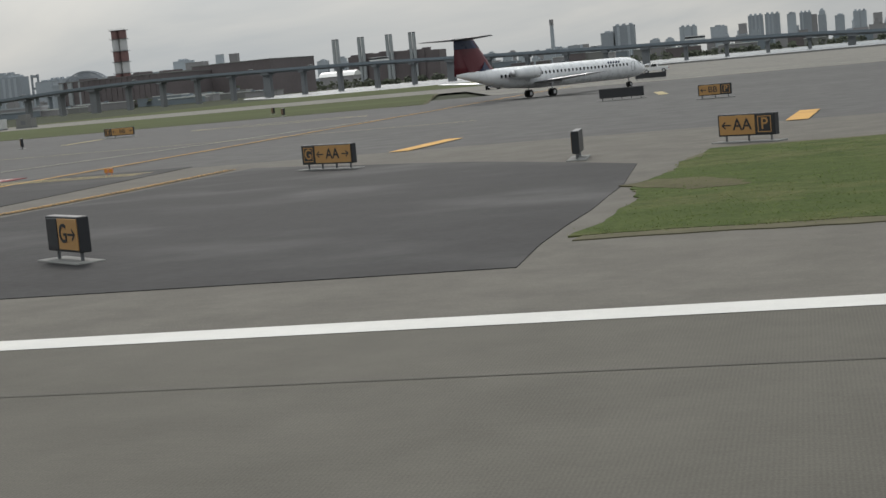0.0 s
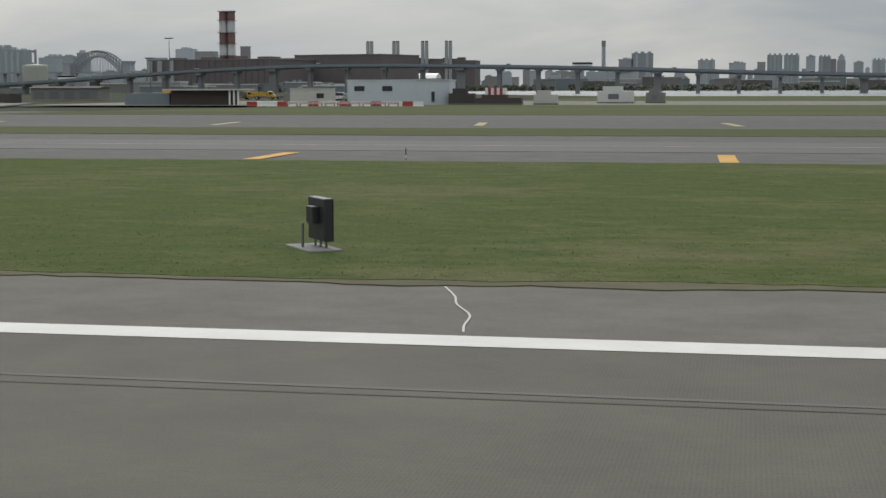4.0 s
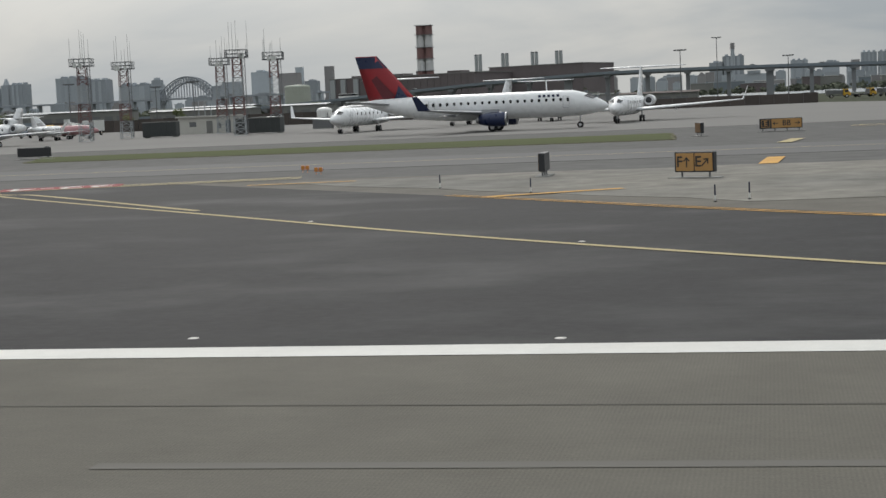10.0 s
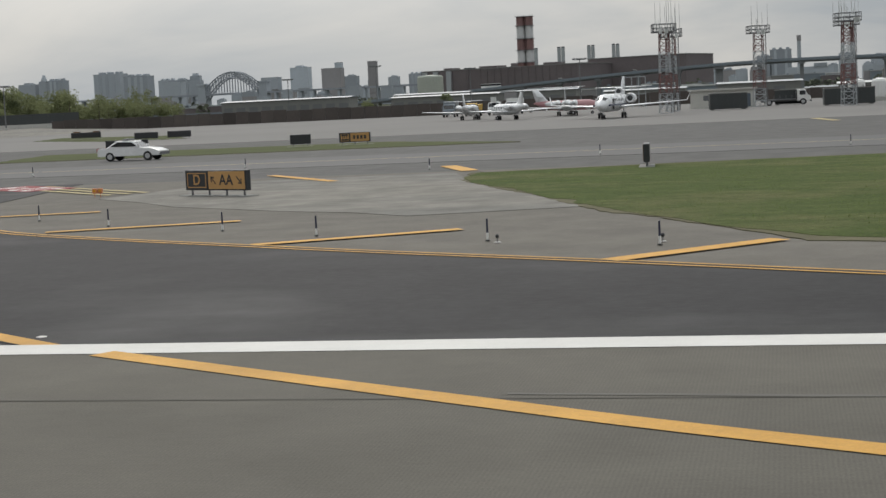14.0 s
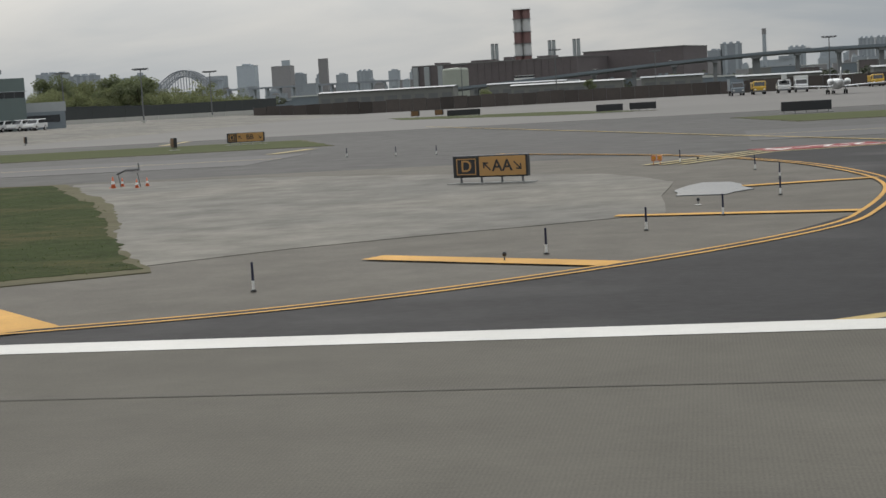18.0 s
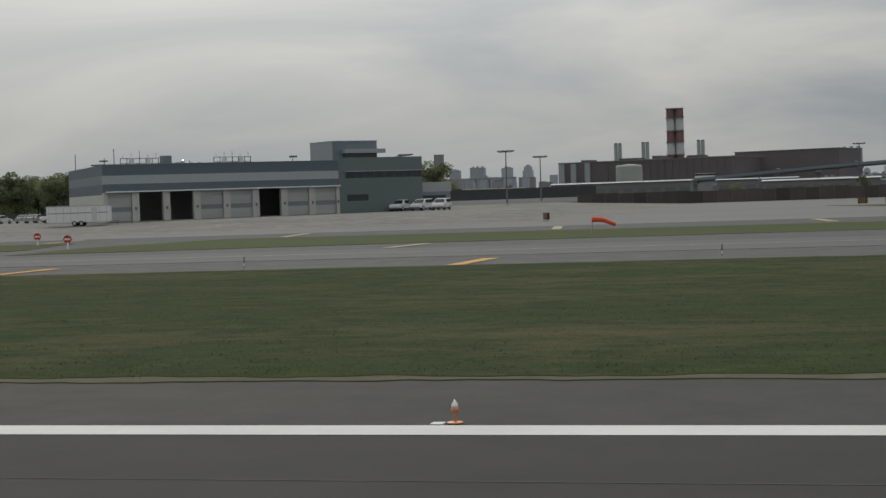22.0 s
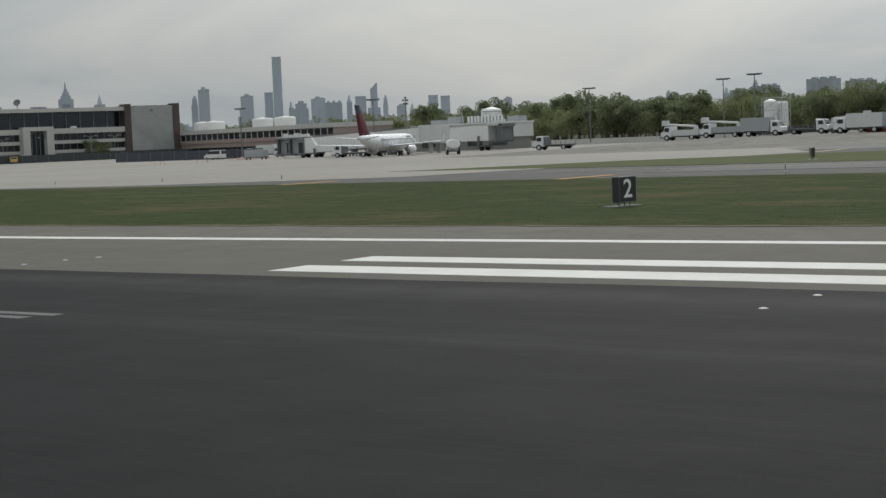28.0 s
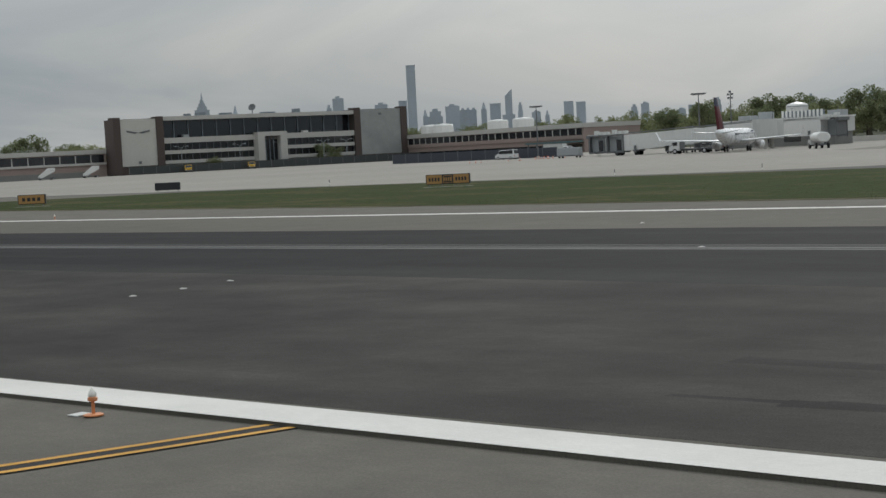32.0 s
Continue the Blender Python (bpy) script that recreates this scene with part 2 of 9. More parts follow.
def grass_material(name, green, deep, straw, dry=(0.56, 0.74), lift=1.0):
    """Mown turf: green and deep green mottled at every size, with straw showing through in worn places."""
    m = bpy.data.materials.new(name)
    m.use_nodes = True
    n, l = m.node_tree.nodes, m.node_tree.links
    b = n["Principled BSDF"]
    b.inputs["Roughness"].default_value = 0.95
    b.inputs["Specular IOR Level"].default_value = 0.03
    geo = n.new("ShaderNodeNewGeometry")
    mp = n.new("ShaderNodeMapping")
    mp.inputs["Scale"].default_value = (0.62, 1, 1)
    l.new(geo.outputs["Position"], mp.inputs["Vector"])
    outs = []
    for sc, det, rough in ((0.9, 8, 0.72), (0.13, 5, 0.6), (7.0, 4, 0.7)):
        t = n.new("ShaderNodeTexNoise")
        t.inputs["Scale"].default_value, t.inputs["Detail"].default_value, t.inputs["Roughness"].default_value = sc, det, rough
        l.new(mp.outputs["Vector"], t.inputs["Vector"])
        outs.append(t.outputs["Fac"])
    def ramp(sock, lo, hi, a=0.0, z=1.0):
        r = n.new("ShaderNodeMapRange")
        r.inputs["From Min"].default_value, r.inputs["From Max"].default_value = lo, hi
        r.inputs["To Min"].default_value, r.inputs["To Max"].default_value = a, z
        l.new(sock, r.inputs["Value"])
        return r.outputs["Result"]
    def mix(f, a, z):
        x = n.new("ShaderNodeMix")
        x.data_type = 'RGBA'
        l.new(f, x.inputs["Factor"])
        for key, v in (("A", a), ("B", z)):
            if isinstance(v, tuple):
                x.inputs[key].default_value = (*v, 1)
            else:
                l.new(v, x.inputs[key])
        return x.outputs["Result"]
    base = mix(ramp(outs[0], 0.36, 0.64), deep, green)
    both = n.new("ShaderNodeMath")
    both.operation = 'MULTIPLY_ADD'
    l.new(outs[0], both.inputs[0])
    both.inputs[1].default_value = 0.5
    l.new(ramp(outs[1], 0.0, 1.0, -0.06, 0.72), both.inputs[2])
    worn = mix(ramp(both.outputs[0], *dry), base, straw)
    sc = n.new("ShaderNodeVectorMath")
    sc.operation = 'SCALE'
    l.new(worn, sc.inputs[0])
    isl = n.new("ShaderNodeMath")
    isl.operation = 'MULTIPLY_ADD'
    l.new(geo.outputs["Random Per Island"], isl.inputs[0])
    isl.inputs[1].default_value = 0.5 if lift > 1 else 0.0
    l.new(ramp(outs[2], 0.3, 0.7, 0.72 * lift, 1.28 * lift), isl.inputs[2])
    l.new(isl.outputs[0], sc.inputs["Scale"])
    l.new(sc.outputs["Vector"], b.inputs["Base Color"])
    bp = n.new("ShaderNodeBump")
    bp.inputs["Strength"].default_value = 0.7
    bp.inputs["Distance"].default_value = 0.03
    l.new(outs[2], bp.inputs["Height"])
    l.new(bp.outputs["Normal"], b.inputs["Normal"])
    MATS[name] = m
    return m


def blade_material(name, *cols, dry=(0.56, 0.74)):
    """Blades of the same turf, thin enough to glow a little in the light behind them."""
    # lift brightens the blade colour to make up for shaded faces
    m = grass_material(name, *cols, dry=dry, lift=1.8)
    n, l = m.node_tree.nodes, m.node_tree.links
    for nd in [q for q in n if q.type == 'BUMP']:
        n.remove(nd)
    tr = n.new("ShaderNodeBsdfTranslucent")
    src = n["Principled BSDF"].inputs["Base Color"].links[0].from_socket
    l.new(src, tr.inputs["Color"])
    mx = n.new("ShaderNodeMixShader")
    mx.inputs["Fac"].default_value = 0.5
    l.new(n["Principled BSDF"].outputs["BSDF"], mx.inputs[1])
    l.new(tr.outputs["BSDF"], mx.inputs[2])
    l.new(mx.outputs["Shader"], n["Material Output"].inputs["Surface"])
    return m


FRESH = ((0.082, 0.103, 0.037), (0.058, 0.078, 0.028), (0.125, 0.118, 0.062))
# a darker set of the turf colours, used for grass_main
DARKER = ((0.050, 0.064, 0.026), (0.033, 0.045, 0.019), (0.092, 0.080, 0.043))
GRASS_SOIL = grass_material("mown_grass_soil", *FRESH, dry=(0.57, 0.80))
GRASS_TUFT = blade_material("mown_grass_blades", *FRESH, dry=(0.57, 0.80))
GRASS_DARKER = grass_material("darker_mown_grass", *DARKER, dry=(0.57, 0.80))
GRASS_DARKER_TUFT = blade_material("darker_grass_blades", *DARKER, dry=(0.57, 0.80))
GRASS_DRY = M("dry_grass_edge", (0.125, 0.116, 0.078), 0.95, var=0.35, scale=3.0, big=0.3, big_scale=0.2, stretch=(0.4, 1, 1), bump=0.02, spec=0.03)
PAINT_WHITE = M("runway_white_paint", (0.60, 0.59, 0.56), 0.75, var=0.10, scale=14, big=0.10, big_scale=0.25, stretch=(0.4, 2, 1), spec=0.2, grain=0.05, stain=0.06)
PAINT_YELLOW = M("taxiway_yellow_paint", (0.52, 0.285, 0.062), 0.75, var=0.14, scale=12, big=0.12, big_scale=0.3, spec=0.2, grain=0.1, stain=0.14)
PAINT_PALE = M("worn_pale_yellow_paint", (0.38, 0.315, 0.17), 0.8, var=0.2, scale=10, big=0.15, big_scale=0.2, spec=0.2)
PAINT_CREAM = M("worn_cream_paint", (0.40, 0.375, 0.30), 0.8, var=0.25, scale=9, big=0.2, big_scale=0.2, spec=0.15, grain=0.2)
PAINT_FADED = M("faded_yellow_paint", (0.42, 0.315, 0.125), 0.8, var=0.18, scale=10, big=0.15, big_scale=0.2, spec=0.2, grain=0.1, stain=0.15)
PAINT_RED = M("painted_red_ground_sign", (0.24, 0.052, 0.055), 0.8, var=0.15, scale=5, spec=0.2)
PAINT_BLACK = M("black_paint_border", (0.036, 0.036, 0.036), 0.8, var=0.15, scale=8, spec=0.1)
# far strips of the grass, dulled so that their colour carries haze
GRASS_FAR_HAZED = M("haze_dulled_far_grass", (0.085, 0.096, 0.048), 0.95, var=0.3, scale=1.2, big=0.3, big_scale=0.04, stretch=(0.25, 1, 1), spec=0.03)
ASPHALT_SCUFFED = M("scuffed_dark_asphalt", (0.034, 0.033, 0.030), 0.88, var=0.4, scale=7, big=0.4, big_scale=0.25, stretch=(0.5, 1.2, 1), tint=(0.050, 0.048, 0.043), edge=(0.44, 0.66), bump=0.006, spec=0.12, grain=0.35, stain=0.2)
RUBBER_WORN = M("worn_rubber_on_asphalt", (0.026, 0.0255, 0.024), 0.88, var=0.45, scale=6, big=0.4, big_scale=0.3, stretch=(0.6, 1.2, 1), tint=(0.036, 0.035, 0.032), edge=(0.42, 0.66), bump=0.006, spec=0.1, grain=0.4, stain=0.25)
SEAM_DARK = M("paving_seam_tar", (0.086, 0.081, 0.071), 0.85, var=0.2, scale=6, spec=0.1)
EARTH = M("distant_ground", (0.06, 0.065, 0.045), 0.95, var=0.3, scale=0.2, big=0.3, big_scale=0.01, spec=0.03)
AIR_WHITE = M("aircraft_white_paint", (0.72, 0.73, 0.74), 0.28, var=0.03, scale=1.5, big=0.03, big_scale=0.3)
AIR_GREY = M("aircraft_grey_paint", (0.32, 0.33, 0.35), 0.35, var=0.05, scale=2)
NAVY = M("aircraft_navy_paint", (0.013, 0.022, 0.065), 0.3, var=0.06, scale=2)
RED = M("aircraft_red_paint", (0.30, 0.022, 0.03), 0.32, var=0.06, scale=2)
MAROON = M("aircraft_dark_red_paint", (0.115, 0.016, 0.024), 0.35, var=0.06, scale=2)
METAL = M("bare_metal", (0.55, 0.55, 0.56), 0.32, metal=1.0, var=0.06, scale=3)
STEEL_DARK = M("dark_galvanised_steel", (0.16, 0.165, 0.17), 0.55, metal=0.4, var=0.1, scale=3)
TYRE = M("tyre_rubber", (0.014, 0.014, 0.015), 0.85, var=0.1, scale=8)
GLASS_DARK = M("dark_window_glass", (0.012, 0.014, 0.018), 0.08, var=0.02, scale=2, spec=0.8)
SIGN_BLACK = M("sign_black_panel", (0.022, 0.023, 0.026), 0.45, var=0.08, scale=6)
SIGN_YELLOW = M("sign_yellow_panel", (0.44, 0.245, 0.085), 0.4, var=0.05, scale=5)
SIGN_FACE_WHITE = M("sign_white_legend", (0.75, 0.75, 0.73), 0.5, var=0.04, scale=5)
SIGN_RED = M("sign_red", (0.5, 0.03, 0.03), 0.4, var=0.05, scale=5)
POST_BLUE = M("post_blue_sleeve", (0.015, 0.018, 0.045), 0.5, var=0.1, scale=10)
POST_WHITE = M("post_white_sleeve", (0.7, 0.7, 0.68), 0.5, var=0.08, scale=10)
LAMP_ORANGE = M("orange_painted_metal", (0.60, 0.23, 0.09), 0.5, var=0.08, scale=12)
LAMP_GLASS = M("milky_lamp_glass", (0.82, 0.80, 0.74), 0.15, var=0.04, scale=10)
CONE_ORANGE = M("orange_plastic", (0.50, 0.10, 0.03), 0.5, var=0.06, scale=8)
# far brick greyed and lightened: distance haze put into its colour
BRICK_RED_HAZED = M("haze_greyed_brick_wall", (0.14, 0.12, 0.122), 0.9, var=0.18, scale=0.35, big=0.2, big_scale=0.03)
BRICK_BROWN = M("brown_brick", (0.080, 0.062, 0.056), 0.9, var=0.15, scale=1.5)
CLAD_BLUE = M("dark_blue_grey_cladding", (0.095, 0.12, 0.145), 0.5, var=0.06, scale=1.2, big=0.06)
CLAD_NAVY = M("dark_navy_screen", (0.045, 0.052, 0.068), 0.6, var=0.12, scale=1.5, big=0.12)
CLAD_MID = M("mid_grey_cladding", (0.17, 0.20, 0.225), 0.5, var=0.06, scale=1.2, big=0.06)
CLAD_PALE = M("pale_grey_cladding", (0.33, 0.35, 0.36), 0.55, var=0.06, scale=1.2, big=0.06)
BLOCK_PALE = M("pale_masonry", (0.52, 0.51, 0.47), 0.85, var=0.08, scale=1.4, big=0.08)
CONC_PALE = M("pale_precast_concrete", (0.47, 0.46, 0.43), 0.85, var=0.08, scale=1.5, big=0.1, big_scale=0.1)
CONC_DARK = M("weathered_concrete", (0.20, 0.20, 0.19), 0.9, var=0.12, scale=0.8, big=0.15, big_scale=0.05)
ROOF_DARK = M("dark_roofing", (0.06, 0.06, 0.062), 0.9, var=0.15, scale=1)
WHITE_PAINT = M("white_painted_metal", (0.70, 0.70, 0.68), 0.45, var=0.06, scale=2, big=0.06)
OFFWHITE = M("off_white_panels", (0.55, 0.56, 0.54), 0.6, var=0.07, scale=1.5, big=0.08)
RED_STEEL = M("red_painted_steel", (0.30, 0.035, 0.03), 0.6, var=0.12, scale=0.5, rand=0.1)
RED_CONTAINER = M("dark_red_container", (0.17, 0.028, 0.03), 0.65, var=0.12, scale=2)
YELLOW_MACHINE = M("yellow_machine_paint", (0.55, 0.33, 0.03), 0.5, var=0.1, scale=2)
FENCE_DARK = M("dark_fence_mesh", (0.05, 0.055, 0.055), 0.8, var=0.2, scale=3)
# far building colours are paled and greyed to carry the haze
FAR_BLOCK_HAZED = M("haze_tinted_grey_towers", (0.34, 0.37, 0.40), 0.9, var=0.08, scale=0.02, rand=0.18)
# skyscraper colour is mostly painted haze, pale and bluish
FAR_BLUE_HAZED = M("haze_tinted_blue_towers", (0.42, 0.46, 0.50), 0.9, var=0.06, scale=0.02, rand=0.08)
FAR_BRICK_HAZED = M("haze_tinted_brown_blocks", (0.27, 0.262, 0.265), 0.9, var=0.1, scale=0.03, rand=0.2)
BARK = M("tree_bark", (0.07, 0.055, 0.042), 0.9, var=0.2, scale=4)
# spring leaf colours made paler than foliage, as painted haze
LEAF_HAZED = M("haze_paled_spring_leaves", (0.20, 0.215, 0.115), 0.9, var=0.3, scale=0.6, big=0.2, big_scale=0.05, rand=0.2)
LEAF_DARK_HAZED = M("haze_paled_dark_spring_leaves", (0.165, 0.185, 0.105), 0.9, var=0.3, scale=0.6, big=0.2, big_scale=0.05, rand=0.2)
WATER = M("bay_water", (0.10, 0.12, 0.13), 0.22, var=0.05, scale=0.3, bump=0.15, spec=0.6)
CAR_WHITE = M("white_car_paint", (0.68, 0.68, 0.68), 0.25, var=0.03, scale=3)
CAR_DARK = M("dark_car_paint", (0.03, 0.032, 0.036), 0.25, var=0.03, scale=3)
GREEN_DARK = M("teal_painted_metal", (0.07, 0.13, 0.14), 0.5, var=0.08, scale=2)

# light passes through the leaves
for lf, rgb in ((LEAF_HAZED, (0.21, 0.235, 0.11)), (LEAF_DARK_HAZED, (0.175, 0.205, 0.105))):
    nt = lf.node_tree
    tl = nt.nodes.new("ShaderNodeBsdfTranslucent")
    tl.inputs["Color"].default_value = (*rgb, 1)
    mxs = nt.nodes.new("ShaderNodeMixShader")
    mxs.inputs["Fac"].default_value = 0.45
    out = nt.nodes["Material Output"]
    nt.links.new(nt.nodes["Principled BSDF"].outputs["BSDF"], mxs.inputs[1])
    nt.links.new(tl.outputs["BSDF"], mxs.inputs[2])
    nt.links.new(mxs.outputs["Shader"], out.inputs["Surface"])

# ---- mesh helpers ----


def mesh_of(bm, name, mat, smooth=False):
    me = bpy.data.meshes.new(name)
    bm.to_mesh(me)
    bm.free()
    if smooth:
        me.shade_smooth()
    for mm in (mat if isinstance(mat, (list, tuple)) else [mat]):
        me.materials.append(mm)
    return me


def part(name, bm, mat, parent, label="", smooth=False):
    """One mesh object under a thing or a part."""
    ob = new(name, mesh_of(bm, name, mat, smooth))
    ob.parent = parent
    if label:
        ob["label"] = label
    return ob


def thing(name, label, category, x=0, y=0, z=0, turn=0, group="", kind=""):
    """An empty at the base of a thing, which parents its parts."""
    ob = new(name)
    ob.empty_display_size = 0.3
    ob.matrix_basis = pose(x, y, z, 0, 0, turn)
    return tagged(ob, label, category, group, kind)


def solid(name, bm, mat, label, category, group="", kind="", smooth=False, x=0, y=0, z=0, turn=0):
    ob = new(name, mesh_of(bm, name, mat, smooth))
    ob.matrix_basis = pose(x, y, z, 0, 0, turn)
    return tagged(ob, label, category, group, kind)


def box(bm, x0, x1, y0, y1, z0, z1, m=None, mat=0):
    v = [bm.verts.new(p) for p in ((x0, y0, z0), (x1, y0, z0), (x1, y1, z0), (x0, y1, z0),
                                   (x0, y0, z1), (x1, y0, z1), (x1, y1, z1), (x0, y1, z1))]
    if m is not None:
        for q in v:
            q.co = m @ q.co
    for i in ((3, 2, 1, 0), (4, 5, 6, 7), (0, 1, 5, 4), (1, 2, 6, 5), (2, 3, 7, 6), (3, 0, 4, 7)):
        bm.faces.new([v[k] for k in i]).material_index = mat
    return bm


def bx(x0, x1, y0, y1, z0, z1, m=None):
    return box(bmesh.new(), x0, x1, y0, y1, z0, z1, m)


def tube(bm, a, b, r0, r1=None, seg=8, caps=True):
    """A tapered round bar from a to b."""
    a, b = Vector(a), Vector(b)
    r1 = r0 if r1 is None else r1
    q = (b - a).to_track_quat('Z', 'Y').to_matrix()
    ring = []
    for p, r in ((a, r0), (b, r1)):
        ring.append([bm.verts.new(p + q @ Vector((r * math.cos(k * math.tau / seg), r * math.sin(k * math.tau / seg), 0))) for k in range(seg)])
    for k in range(seg):
        bm.faces.new((ring[0][k], ring[0][(k + 1) % seg], ring[1][(k + 1) % seg], ring[1][k]))
    if caps:
        bm.faces.new(ring[0][::-1])
        bm.faces.new(ring[1])
    return bm


def loft(bm, rings, close=True, caps=True):
    """Joins rings of points into a skin."""
    vs = [[bm.verts.new(p) for p in r] for r in rings]
    n = len(vs[0])
    for a, b in zip(vs, vs[1:]):
        for k in range(n if close else n - 1):
            bm.faces.new((a[k], a[(k + 1) % n], b[(k + 1) % n], b[k]))
    if caps and close:
        bm.faces.new(vs[0][::-1])
        bm.faces.new(vs[-1])
    bmesh.ops.recalc_face_normals(bm, faces=bm.faces)
    return bm


def prism(bm, outline, z0, z1):
    """An upright slab over an outline of (x, y)."""
    lo = [bm.verts.new((x, y, z0)) for x, y in outline]
    hi = [bm.verts.new((x, y, z1)) for x, y in outline]
    n = len(lo)
    bm.faces.new(hi)
    bm.faces.new(lo[::-1])
    for k in range(n):
        bm.faces.new((lo[k], lo[(k + 1) % n], hi[(k + 1) % n], hi[k]))
    bmesh.ops.recalc_face_normals(bm, faces=bm.faces)
    return bm


def slab(name, outline, z, mat, label, category="", thick=0.3, kind="structure"):
    """A flat piece of ground whose top lies at z."""
    return solid(name, prism(bmesh.new(), outline, z - thick, z), mat, label, category or name, kind=kind)


def ragged(outline, step=2.5, amount=0.35, seed=1):
    """The outline with an uneven edge."""
    rng = random.Random(seed)
    out = []
    n = len(outline)
    for k in range(n):
        a, b = Vector(outline[k]), Vector(outline[(k + 1) % n])
        m = max(1, int((b - a).length / step))
        d = (b - a).normalized()
        for j in range(m):
            p = a.lerp(b, j / m) + Vector((-d.y, d.x)) * rng.uniform(-amount, amount)
            out.append((p.x, p.y))
    return out


def spline(points, n=12):
    """Points along a smooth line through the given ones."""
    p = [Vector(q) for q in points]
    p = [2 * p[0] - p[1]] + p + [2 * p[-1] - p[-2]]
    out = []
    for i in range(1, len(p) - 2):
        a, b, c, d = p[i - 1:i + 3]
        for k in range(n):
            t = k / n
            out.append(0.5 * ((2 * b) + (c - a) * t + (2 * a - 5 * b + 4 * c - d) * t * t + (3 * b - a - 3 * c + d) * t ** 3))
    out.append(p[-2])
    return out


def ribbon(bm, points, width, z, offset=0.0):
    """A painted line of that width along points of (x, y)."""
    p = [Vector(q) for q in points]
    prev = None
    for k, q in enumerate(p):
        d = (p[min(k + 1, len(p) - 1)] - p[max(k - 1, 0)]).normalized()
        s = Vector((-d.y, d.x))
        a, b = q + s * (offset - width / 2), q + s * (offset + width / 2)
        pair = (bm.verts.new((a.x, a.y, z)), bm.verts.new((b.x, b.y, z)))
        if prev:
            bm.faces.new((prev[0], pair[0], pair[1], prev[1]))
        prev = pair
    bmesh.ops.recalc_face_normals(bm, faces=bm.faces)
    for fc in bm.faces:
        if fc.normal.z < 0:
            fc.normal_flip()
    return bm


def paint(name, points, width, z, mat, label, category, offsets=(0.0,), group="", curve=0):
    bm = bmesh.new()
    pts = spline(points, curve) if curve else points
    for o in offsets:
        ribbon(bm, pts, width, z, o)
    return solid(name, bm, mat, label, category, group, kind="structure")


def revolve(bm, profile, seg=16):
    """Turns (radius, z) pairs about the z axis."""
    rings = [[(r * math.cos(k * math.tau / seg), r * math.sin(k * math.tau / seg), z) for k in range(seg)] for r, z in profile]
    return loft(bm, rings)

# ---- ground, runway, taxiways ----
slab("ground", [(-5600, -1500), (3500, -1500), (3500, 5200), (-5600, 5200)], -0.45, EARTH, "flat ground reaching to the horizon", "ground")
slab("taxiways", [(-1500, 68), (400, 68), (400, 215), (-1500, 215)], -0.05, ASPHALT_TAXI, "grey asphalt of the parallel taxiways", "taxiway", thick=0.25)
slab("apron", [(-1500, 150), (-255, 150), (-285, 250), (-320, 345), (-700, 345), (-1500, 470)], -0.035, M("general_aviation_apron", (0.135, 0.13, 0.122), 0.9, var=0.10, scale=2.5, big=0.2, big_scale=0.03, bump=0.003), "pale grey parking apron", "apron", thick=0.25)
slab("terminal_apron", [(-668, 84), (-690, 77), (-760, 73), (-900, 76), (-1300, 90), (-1300, 460), (-690, 330), (-668, 160), (-655, 137)], -0.02, CONCRETE, "pale concrete apron in front of the terminal", "apron", thick=0.25)
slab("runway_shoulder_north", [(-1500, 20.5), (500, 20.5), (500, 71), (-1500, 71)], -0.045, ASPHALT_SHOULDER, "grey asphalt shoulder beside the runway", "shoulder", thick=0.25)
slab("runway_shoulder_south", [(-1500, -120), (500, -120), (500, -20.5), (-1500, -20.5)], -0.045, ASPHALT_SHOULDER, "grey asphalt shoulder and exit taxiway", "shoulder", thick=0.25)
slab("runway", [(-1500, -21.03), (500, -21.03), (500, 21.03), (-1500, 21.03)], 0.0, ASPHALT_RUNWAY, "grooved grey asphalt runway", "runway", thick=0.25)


def sheet(name, outline, z, mat, label, category):
    return solid(name, prism(bmesh.new(), outline, z - 0.06, z), mat, label, category, kind="structure")


# new dark asphalt where the exits leave the runway
sheet("dark_exit_apron", ragged([(-2.7, 26.2), (-2.6, 42), (-3, 50), (-10, 58), (-21.7, 66), (-24, 40), (-22.7, 30), (-24, 26.2)], 3, 0.1), -0.03, ASPHALT_DARK, "dark new asphalt beside the runway exit", "taxiway")
sheet("dark_exit_g", [(-128, 20.9), (-112.5, 25.9), (-100, 31), (-92.2, 35.2), (-85, 38.7), (-80, 41.7), (-70.4, 49), (-65, 58), (-62, 72), (-27, 72), (-26.5, 45), (-28.6, 32), (-28.4, 27), (-25.5, 23.6), (-18, 20.9)], -0.026, ASPHALT_DARK, "dark new asphalt of a runway exit", "taxiway")
sheet("dark_exit_e", [(-365, 20.9), (-357.4, 22.9), (-353.9, 25.8), (-351.2, 32.1), (-351, 35.7), (-351.9, 38.3), (-355, 41.6), (-366.2, 52.9), (-384, 71.5), (-357.7, 71), (-341.4, 55.3), (-332.4, 46.8), (-326.9, 41.6),
                     (-321.7, 37.9), (-317.2, 37.8), (-313.5, 41.1), (-311, 46), (-309.8, 58), (-309.8, 71.5), (-292.3, 71.5), (-292.4, 41), (-293, 29.4), (-293.7, 23.7), (-292, 20.9)], -0.026, ASPHALT_DARK, "dark new asphalt of a runway exit", "taxiway")
